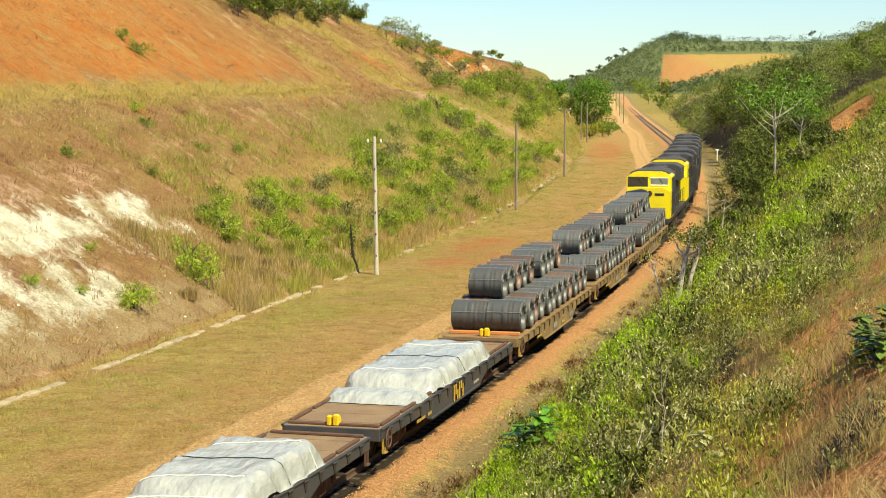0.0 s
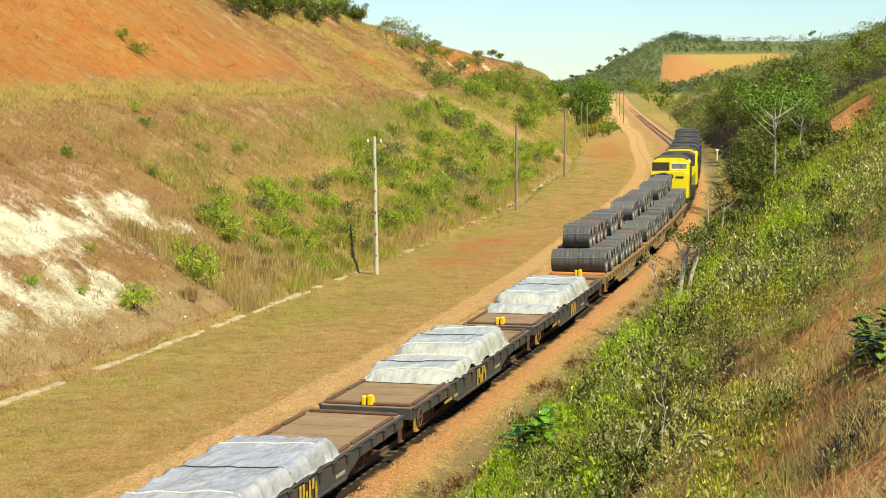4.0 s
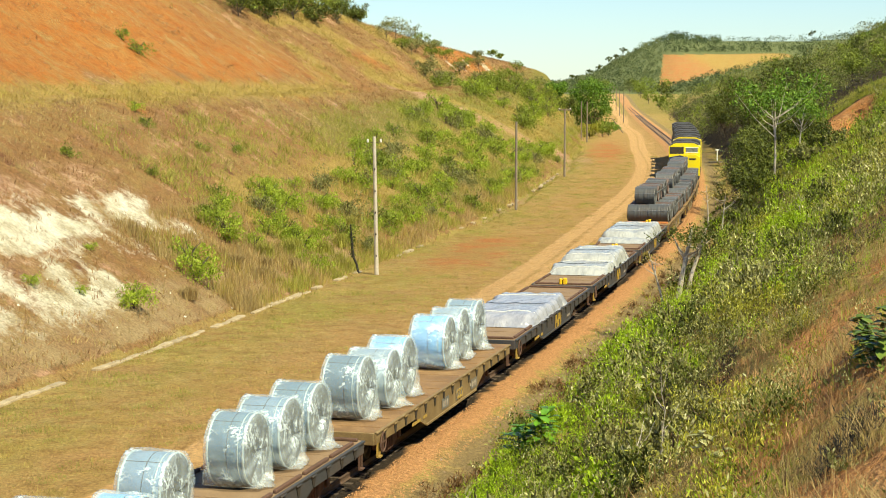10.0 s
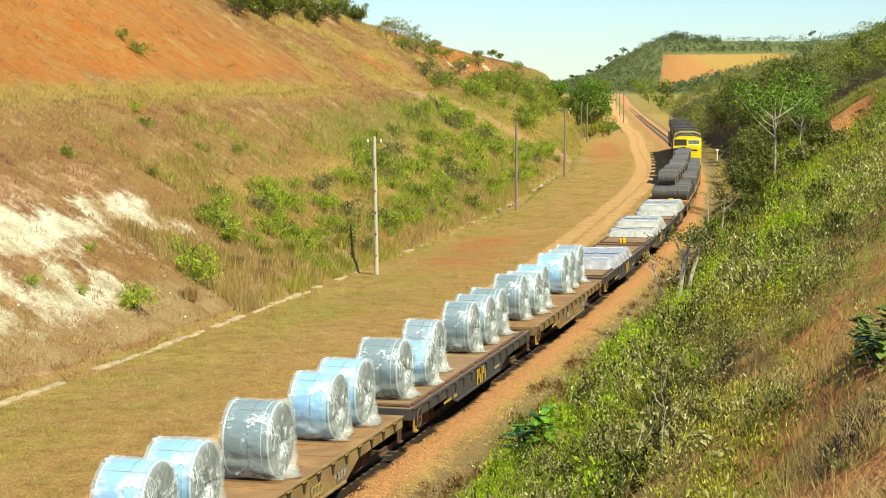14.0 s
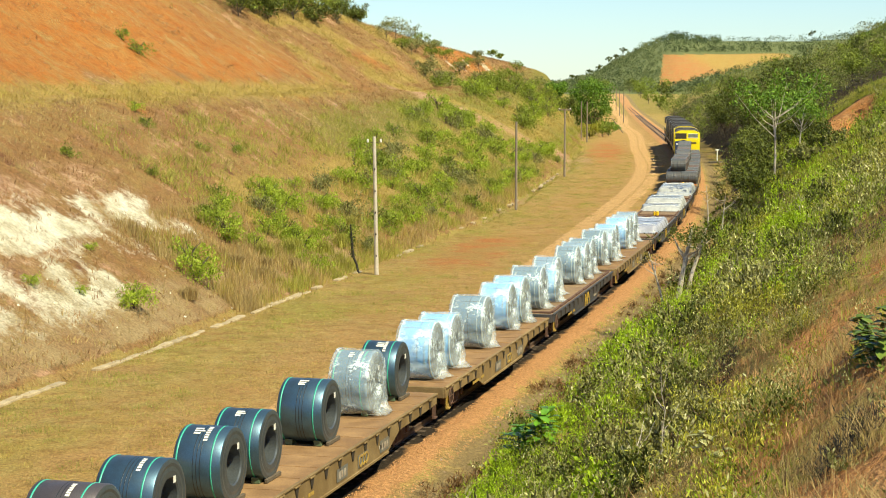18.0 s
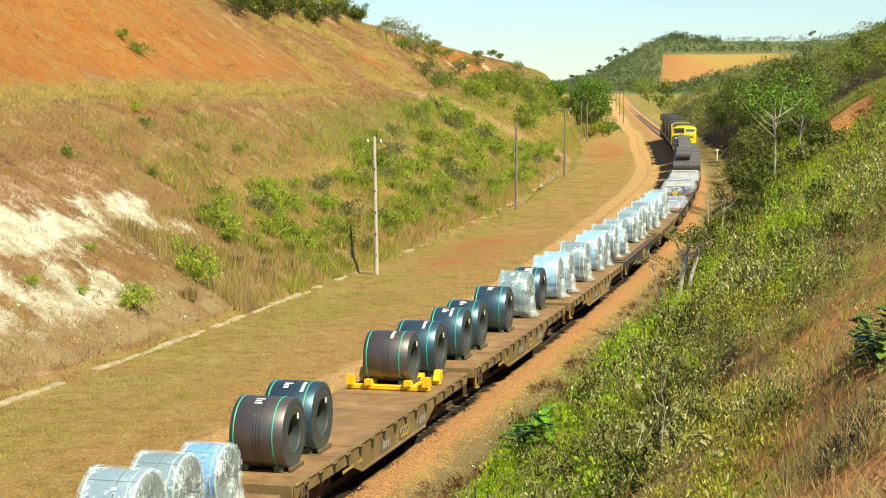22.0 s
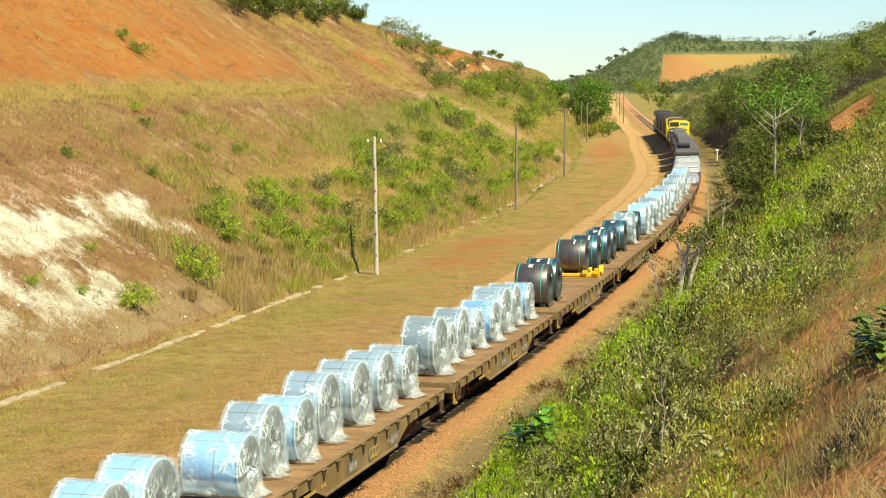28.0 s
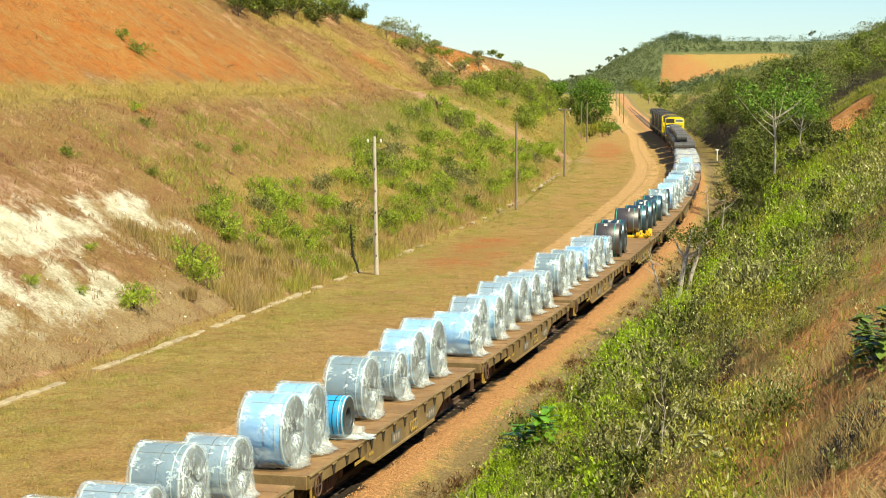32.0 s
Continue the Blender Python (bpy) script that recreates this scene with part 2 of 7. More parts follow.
def film(name, white, haze, more, thin, relief, scale=3.6, detail=6):
    """Clear, creased plastic film: mostly see-through, milky in its folds, shiny; whitened folds also paint in glints.
    """
    m, nt, p = nodes_of(name)
    co = nt.nodes.new("ShaderNodeTexCoord").outputs["Object"]
    warp = add(nt, "ShaderNodeMapping", Scale=(1.0, 2.2, 1.0))
    nt.links.new(co, warp.inputs[0])
    crease = noise_tex(nt, warp.outputs[0], scale, detail, 0.72)
    glint_fold = remap(nt, calc(nt, "ABSOLUTE", calc(nt, "SUBTRACT", crease, 0.5)), 0.0, thin, 1.0, 0.0)
    patch = remap(nt, noise_tex(nt, co, 1.7, 2), 0.45, 0.62)
    glint_fold = calc(nt, "MULTIPLY", glint_fold, patch)
    p.inputs["Base Color"].default_value = (*white, 1)
    p.inputs["Roughness"].default_value = 0.16
    p.inputs["Specular IOR Level"].default_value = 0.9
    bump_to(nt, p, crease, relief, 0.10)
    clear = nt.nodes.new("ShaderNodeBsdfTransparent")
    mix = nt.nodes.new("ShaderNodeMixShader")
    nt.links.new(remap(nt, glint_fold, 0, 1, haze, min(0.95, haze + more)), mix.inputs[0])
    nt.links.new(clear.outputs[0], mix.inputs[1])
    nt.links.new(p.outputs[0], mix.inputs[2])
    nt.links.new(mix.outputs[0], nt.nodes["Material Output"].inputs[0])
    return m


M_EARTH = earth()
M_DECK = surface("rusty_deck", (0.22, 0.12, 0.05), 0.75, 0.0, (0.35, 0.205, 0.09), 0.9, 0.9, 25, 0.2, 0.01, 0.12)
M_DECK_GREY = surface("worn_deck", (0.225, 0.14, 0.075), 0.75, 0.0, (0.30, 0.20, 0.11), 0.7, 0.9, 25, 0.2, 0.01, 0.12)
M_BROWN = surface("brown_wagon_paint", (0.185, 0.118, 0.048), 0.65, 0.0, (0.29, 0.20, 0.09), 0.8, 1.6, 30, 0.2, 0.01, 0.1)
M_DARK = surface("dark_wagon_paint", (0.046, 0.049, 0.056), 0.55, 0.0, (0.11, 0.07, 0.048), 0.5, 1.3, 30, 0.15, 0.01)
M_RUST = surface("rust", (0.12, 0.06, 0.038), 0.8, 0.0, (0.07, 0.038, 0.026), 0.7, 2.0, 30)
M_BLACK = surface("grimy_black", (0.022, 0.02, 0.018), 0.6, 0.0, (0.07, 0.045, 0.03), 0.6, 3.0, 30)
M_YELLOW = surface("yellow_paint", (0.85, 0.52, 0.015), 0.45, 0.0, (0.55, 0.33, 0.03), 0.4, 4.0, 40, 0.08)
M_LOCO_YELLOW = surface("locomotive_yellow", (0.82, 0.66, 0.01), 0.35, 0.0, (0.6, 0.42, 0.03), 0.4, 1.2, 30, 0.05)
M_LOCO_DARK = surface("locomotive_dark_grey", (0.032, 0.031, 0.032), 0.45, 0.0, (0.06, 0.05, 0.04), 0.5, 1.0, 30, 0.06)
M_LOCO_ROOF = surface("locomotive_roof", (0.055, 0.05, 0.046), 0.6, 0.0, (0.10, 0.08, 0.06), 0.6, 1.0, 30, 0.1)
M_LOCO_BLUE = surface("locomotive_blue", (0.03, 0.045, 0.10), 0.4, 0.0, (0.06, 0.06, 0.08), 0.5, 1.5, 30, 0.05)
M_WHITE = surface("white_paint", (0.78, 0.76, 0.70), 0.5, 0.0, (0.55, 0.48, 0.38), 0.4, 5.0, 40, 0.05)
M_ORANGE = surface("orange_bar", (0.62, 0.22, 0.06), 0.6, 0.0, (0.35, 0.15, 0.07), 0.5, 3.0)
M_GLASS = surface("cab_glass", (0.25, 0.28, 0.30), 0.08, 0.4, (0.35, 0.36, 0.36), 0.4, 2.0, 20, 0.0)
M_CONCRETE = surface("old_concrete", (0.40, 0.315, 0.195), 0.9, 0.0, (0.29, 0.21, 0.11), 0.6, 1.2, 20, 0.4, 0.02, 0.12)
M_POLE = surface("pole_concrete", (0.52, 0.45, 0.36), 0.85, 0.0, (0.36, 0.29, 0.22), 0.6, 1.5, 30, 0.2)
M_WOODPOLE = surface("grey_timber", (0.24, 0.19, 0.14), 0.85, 0.0, (0.14, 0.10, 0.07), 0.6, 2.0, 30, 0.3)
M_RAIL = surface("rail_steel", (0.22, 0.15, 0.11), 0.5, 0.6, (0.16, 0.09, 0.06), 0.6, 2.0, 30, 0.1)
# near sleepers: the train's shadow is put into their colour
M_SLEEPER_SHADED = surface("sleeper", (0.085, 0.058, 0.038), 0.9, 0.0, (0.05, 0.035, 0.024), 0.6, 3.0, 30, 0.3, 0.01, 0.2)
# the sleepers' own colour, without the painted shadow
M_SLEEPER_DUSTY = surface("dusty_sleeper", (0.25, 0.17, 0.11), 0.9, 0.0, (0.16, 0.10, 0.06), 0.6, 3.0, 30, 0.3, 0.01, 0.2)
M_HOT = surface("hot_rolled_steel", (0.08, 0.15, 0.21), 0.38, 0.7, (0.065, 0.09, 0.11), 0.6, 2.4, 60, 0.08, 0.005, 0.12)
M_HOT_PLUM = surface("hot_rolled_steel_brownish", (0.155, 0.13, 0.13), 0.42, 0.65, (0.10, 0.11, 0.12), 0.6, 1.6, 60, 0.08)
M_ZINC = surface("zinc_sheet", (0.20, 0.32, 0.44), 0.33, 0.3, (0.15, 0.24, 0.34), 0.5, 1.5, 40, 0.05, 0.005, 0.12)
M_SLATE = surface("slate_sheet", (0.10, 0.19, 0.265), 0.4, 0.25, (0.08, 0.15, 0.21), 0.5, 1.5, 40, 0.05, 0.005, 0.1)
M_BLUE = surface("blue_liner", (0.06, 0.40, 0.82), 0.4, 0.0, (0.17, 0.52, 0.86), 0.6, 1.4, 30, 0.06, 0.005, 0.12)
M_SKYBLUE = surface("bright_blue_sheet", (0.03, 0.36, 0.75), 0.35, 0.0, (0.02, 0.28, 0.62), 0.4, 1.4, 30, 0.03)
M_AZURE = surface("azure_sheet", (0.04, 0.30, 0.78), 0.35, 0.0, (0.06, 0.38, 0.80), 0.5, 1.4, 30, 0.04)
M_BORE = surface("coil_edges", (0.13, 0.145, 0.155), 0.4, 0.6, (0.08, 0.09, 0.10), 0.6, 2.0, 30, 0.1)
M_GREEN_STRAP = surface("green_strap", (0.05, 0.42, 0.30), 0.4, 0.0, None, 0.2, 4, 40, 0.0)
M_DARK_STRAP = surface("dark_strap", (0.025, 0.03, 0.035), 0.4, 0.3, None, 0.2, 4, 40, 0.0)
M_RING = surface("rim_guard", (0.50, 0.60, 0.60), 0.35, 0.2, (0.38, 0.50, 0.50), 0.4, 3, 40, 0.05)
M_FILM = film("clear_film", (0.80, 0.94, 1.0), 0.20, 0.72, 0.045, 0.9, 2.0, 4)
M_FILM_MILKY = film("milky_film", (0.82, 0.95, 1.0), 0.30, 0.60, 0.07, 0.7, 2.1, 5)
M_FILM_ENDS = film("gathered_film", (0.84, 0.95, 1.0), 0.24, 0.66, 0.055, 1.0, 2.2, 4)
M_WIRE = surface("wire_rod", (0.125, 0.13, 0.13), 0.5, 0.3, (0.12, 0.095, 0.08), 0.6, 1.5, 60, 0.25, 0.01, 0.25)
M_WIRE_RUST = surface("rusty_wire_rod", (0.17, 0.105, 0.08), 0.55, 0.25, (0.12, 0.11, 0.105), 0.6, 1.5, 60, 0.25, 0.01, 0.2)
M_TIE = surface("wire_tie", (0.36, 0.37, 0.38), 0.4, 0.3, None, 0.3, 5)
M_BARK = surface("pale_bark", (0.50, 0.44, 0.36), 0.9, 0.0, (0.28, 0.22, 0.16), 0.7, 3.0, 25, 0.5, 0.02)
M_BARK_DARK = surface("dark_bark", (0.12, 0.09, 0.06), 0.9, 0.0, (0.06, 0.045, 0.03), 0.7, 3.0, 25, 0.5, 0.02)
# char of the dead trunk, also the black of the crevice's painted shadow
M_CHAR_SHADE = surface("char_and_crevice_shade", (0.02, 0.017, 0.014), 0.9, 0.0, (0.05, 0.04, 0.03), 0.5, 3.0)
L_BRIGHT = foliage("bright_leaves", [(0.20, 0.30, 0.012), (0.35, 0.48, 0.022), (0.275, 0.395, 0.016)], 0.3, patch=0.8, lo=0.4, hi=1.65)
L_GREEN = foliage("green_leaves", [(0.20, 0.195, 0.018), (0.30, 0.29, 0.03), (0.38, 0.37, 0.05)], 0.12)
L_ROUND = foliage("round_tree_leaves", [(0.075, 0.15, 0.014), (0.13, 0.235, 0.022), (0.18, 0.29, 0.03)], 0.2, lo=0.5, hi=1.5)
L_DARK = foliage("dark_leaves", [(0.055, 0.072, 0.011), (0.095, 0.115, 0.017), (0.145, 0.16, 0.027)], 0.12)
L_OLIVE = foliage("olive_leaves", [(0.18, 0.14, 0.034), (0.28, 0.22, 0.052), (0.41, 0.34, 0.11), (0.22, 0.175, 0.04)], 0.16)
L_BUSH = foliage("bush_leaves", [(0.23, 0.31, 0.026), (0.33, 0.415, 0.04), (0.40, 0.47, 0.06)], 0.35, patch=0.9, lo=0.6, hi=1.4)
L_SILVER = foliage("silvery_leaves", [(0.11, 0.115, 0.024), (0.185, 0.185, 0.045), (0.27, 0.26, 0.085), (0.52, 0.50, 0.25)], 0.14, 0.4)
L_SAGE = foliage("sage_leaves", [(0.14, 0.145, 0.04), (0.22, 0.22, 0.065), (0.30, 0.29, 0.11)], 0.2, lo=0.5, hi=1.5)
L_MID = foliage("mid_green_leaves", [(0.13, 0.175, 0.018), (0.20, 0.25, 0.028), (0.26, 0.305, 0.042)], 0.22, lo=0.5, hi=1.5)
# bluer than the near leaves: distance haze is mixed into these colours
L_FAR = foliage("distant_leaves", [(0.05, 0.075, 0.03), (0.07, 0.10, 0.04), (0.09, 0.12, 0.05)], 0.4, 0.7, 0.06, 0.75, 1.25)
L_FAR_LIGHT = foliage("distant_light_leaves", [(0.14, 0.17, 0.07), (0.18, 0.21, 0.085), (0.22, 0.24, 0.10)], 0.4, 0.7, 0.06, 0.75, 1.25)
G_GOLD = foliage("golden_grass", [(0.38, 0.27, 0.07), (0.47, 0.35, 0.11), (0.40, 0.315, 0.075)], 0.35, patch=0.5, lo=0.75, hi=1.25)
L_SCRUB = foliage("dry_twigs", [(0.13, 0.065, 0.028), (0.25, 0.145, 0.06), (0.18, 0.10, 0.042)], 0.16)
G_STRAW = foliage("straw_grass", [(0.34, 0.235, 0.10), (0.50, 0.37, 0.16), (0.42, 0.31, 0.12)], 0.35, patch=0.6, lo=0.7, hi=1.3)
G_BROWN = foliage("brown_grass", [(0.28, 0.14, 0.06), (0.39, 0.225, 0.095), (0.33, 0.19, 0.075)], 0.35, patch=0.5, lo=0.75, hi=1.25)
G_DRY = foliage("withered_blades", [(0.24, 0.125, 0.055), (0.43, 0.255, 0.115), (0.32, 0.18, 0.078)], 0.35)
G_LIME = foliage("fresh_grass", [(0.27, 0.26, 0.045), (0.40, 0.37, 0.08), (0.33, 0.325, 0.055)], 0.35, lo=0.6, hi=1.4)
G_GREEN = foliage("green_grass", [(0.18, 0.185, 0.019), (0.28, 0.285, 0.038), (0.23, 0.24, 0.027)], 0.25, lo=0.6, hi=1.4)
G_TURF = foliage("turf", [(0.25, 0.25, 0.05), (0.38, 0.36, 0.085), (0.31, 0.305, 0.065)], 0.3, patch=1.0, lo=0.6, hi=1.35)
G_VERGE = foliage("verge_grass", [(0.34, 0.25, 0.075), (0.48, 0.36, 0.11), (0.39, 0.31, 0.08)], 0.3, patch=1.0, lo=0.6, hi=1.35)


# ---- mesh tools ----
def mesh_of(name, verts, faces, material=None, smooth=False):
    me = bpy.data.meshes.new(name)
    me.from_pydata([tuple(v) for v in verts], [], [tuple(f) for f in faces])
    if material:
        me.materials.append(material)
    if smooth:
        me.polygons.foreach_set("use_smooth", [True] * len(me.polygons))
    me.update()
    return me


def arrays_mesh(name, verts, faces, material, smooth=False):
    """A mesh from arrays: verts n x 3, faces m x 3 or m x 4."""
    me = bpy.data.meshes.new(name)
    n, k = faces.shape
    me.vertices.add(len(verts))
    me.vertices.foreach_set("co", np.ascontiguousarray(verts, np.float32).ravel())
    me.loops.add(n * k)
    me.loops.foreach_set("vertex_index", np.ascontiguousarray(faces, np.int32).ravel())
    me.polygons.add(n)
    me.polygons.foreach_set("loop_start", np.arange(0, n * k, k, dtype=np.int32))
    if smooth:
        me.polygons.foreach_set("use_smooth", np.ones(n, bool))
    me.update(calc_edges=True)
    me.materials.append(material)
    return me


class Build:
    """Collects boxes, tubes and prisms into one mesh."""

    def __init__(self):
        self.v, self.f = [], []

    def put(self, verts, faces):
        o = len(self.v)
        self.v += [tuple(v) for v in verts]
        self.f += [tuple(i + o for i in f) for f in faces]
        return self

    def box(self, x0, x1, y0, y1, z0, z1, bevel=0.0):
        b = min(bevel, (x1 - x0) / 3, (y1 - y0) / 3, (z1 - z0) / 3)
        if b <= 0:
            v = [(x, y, z) for x in (x0, x1) for y in (y0, y1) for z in (z0, z1)]
            return self.put(v, [(0, 1, 3, 2), (4, 6, 7, 5), (0, 4, 5, 1), (2, 3, 7, 6), (0, 2, 6, 4), (1, 5, 7, 3)])
        rings = []
        for z, c in ((z0, b), (z0 + b, 0), (z1 - b, 0), (z1, b)):
            a0, a1, c0, c1 = x0 + c, x1 - c, y0 + c, y1 - c
            rings += [(a0 + b, c0, z), (a1 - b, c0, z), (a1, c0 + b, z), (a1, c1 - b, z), (a1 - b, c1, z), (a0 + b, c1, z), (a0, c1 - b, z), (a0, c0 + b, z)]
        faces = [tuple(range(7, -1, -1)), tuple(range(24, 32))]
        for r in range(3):
            for k in range(8):
                a, n = r * 8 + k, r * 8 + (k + 1) % 8
                faces.append((a, n, n + 8, a + 8))
        return self.put(rings, faces)

    def prism(self, outline, x0, x1):
        """An outline of (y, z), counter-clockwise seen from +x, drawn from x0 to x1."""
        n = len(outline)
        v = [(x0, y, z) for y, z in outline] + [(x1, y, z) for y, z in outline]
        f = [tuple(range(n - 1, -1, -1)), tuple(range(n, 2 * n))]
        f += [(k, (k + 1) % n, n + (k + 1) % n, n + k) for k in range(n)]
        return self.put(v, f)

    def turned(self, profile, sides=24, axis="x", closed=False, at=(0, 0, 0)):
        """A profile of (radius, along) turned about an axis."""
        v, f, n = [], [], len(profile)
        for k in range(sides):
            c, s = math.cos(2 * math.pi * k / sides), math.sin(2 * math.pi * k / sides)
            for r, a in profile:
                p = (a, r * c, r * s) if axis == "x" else (r * c, a, r * s) if axis == "y" else (r * c, r * s, a)
                v.append((p[0] + at[0], p[1] + at[1], p[2] + at[2]))
        for k in range(sides):
            for j in range(n if closed else n - 1):
                a, b = k * n + j, k * n + (j + 1) % n
                c, d = ((k + 1) % sides) * n + (j + 1) % n, ((k + 1) % sides) * n + j
                f.append((a, b, c, d))
        return self.put(v, f)

    def tube(self, path, radii, sides=6):
        path = [Vector(p) for p in path]
        v, f = [], []
        for k, p in enumerate(path):
            way = (path[min(k + 1, len(path) - 1)] - path[max(k - 1, 0)]).normalized()
            q = way.to_track_quat("Z", "Y")
            for j in range(sides):
                a = 2 * math.pi * j / sides
                v.append(p + q @ Vector((radii[k] * math.cos(a), radii[k] * math.sin(a), 0)))
        for k in range(len(path) - 1):
            for j in range(sides):
                a, b = k * sides + j, k * sides + (j + 1) % sides
                f.append((a, b, b + sides, a + sides))
        f += [tuple(range(sides - 1, -1, -1)), tuple(range((len(path) - 1) * sides, len(path) * sides))]
        return self.put(v, f)

    def mesh(self, name, material, smooth=False):
        return mesh_of(name, self.v, self.f, material, smooth)


def part(name, me, parent, at=None, label=""):
    """Links a mesh as one part under a thing or a part."""
    if isinstance(me, tuple):
        me = me[0].mesh(name, me[1])
    ob = new(name, me)
    ob.parent = parent
    if at is not None:
        ob.matrix_basis = at if isinstance(at, Matrix) else Matrix.Translation(at)
    if label:
        ob["label"] = label
    return ob


# ---- the ground sheet ----
def white_rock(s, z):
    """Where pale rock lies open, low on the left bank."""
    w = 1.35 * np.exp(-(((s - 45) / 11.5) ** 2 + ((z - 3.6 - 0.05 * (s - 45)) / 1.35) ** 2) ** 1.5) + 0.5 * np.exp(-(((s - 36) / 8) ** 2 + ((z - 1.2) / 0.8) ** 2))
    w = w + 0.85 * np.exp(-((s - 57.5) / 2.4) ** 2 - ((z - 2.8) / 0.7) ** 2) + 0.7 * np.exp(-((s - 51) / 2.2) ** 2 - ((z - 2.0) / 0.5) ** 2) + 0.6 * np.exp(-((s - 44.5) / 4.0) ** 2 - ((z - 1.5) / 0.5) ** 2) + 0.7 * np.exp(-((s - 49) / 3.0) ** 2 - ((z - 2.7) / 0.6) ** 2)
    return np.minimum(w, 1) * (0.40 + 0.85 * step(0.38, 0.54, fbm(s / 4.0, z / 0.9, 75))) * (0.5 + 0.75 * step(0.36, 0.56, fbm(s / 1.9, z / 1.1, 76)))


def scar(s, z):
    """How far a place lies above the diagonal band of bare earth on the far part of the left bank, in metres."""
    return z - np.interp(s, [140, 163, 176, 190, 202], [9.8, 8.7, 6.5, 3.2, 0.4])


def gold_grass(s, z):
    """Where yellow grass grows on the left bank: along the bench, and about the bushes."""
    b = np.exp(-((z - 9.4) / 0.85) ** 2) * (1 - 0.75 * step(115, 150, s))
    low = step(54, 72, s - 2.0 * (z - 3)) * step(1.2, 2.2, z) * (1 - step(3.8, 5.4, z - 0.012 * (s - 60))) * 0.7
    low = np.maximum(low, 0.95 * np.exp(-((scar(s, z) - 1.9) / 0.6) ** 2) * step(150, 165, s) * (1 - step(228, 240, s)))
    return np.clip(b + low + 0.8 * step(112, 150, s + 1.8 * (z - 10)) * step(9.4, 10.2, z) * (1 - step(215, 235, s)) * step(0.36, 0.62, fbm(s / 9, z / 1.6, 78)), 0, 1) * (0.6 + 0.8 * fbm(s / 6, z / 1.5, 79))



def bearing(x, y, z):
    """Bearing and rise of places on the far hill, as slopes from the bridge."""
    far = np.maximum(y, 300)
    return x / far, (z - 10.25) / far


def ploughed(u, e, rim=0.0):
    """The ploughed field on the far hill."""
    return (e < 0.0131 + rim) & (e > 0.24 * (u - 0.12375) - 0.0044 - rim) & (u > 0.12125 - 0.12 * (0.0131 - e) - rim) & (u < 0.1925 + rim)


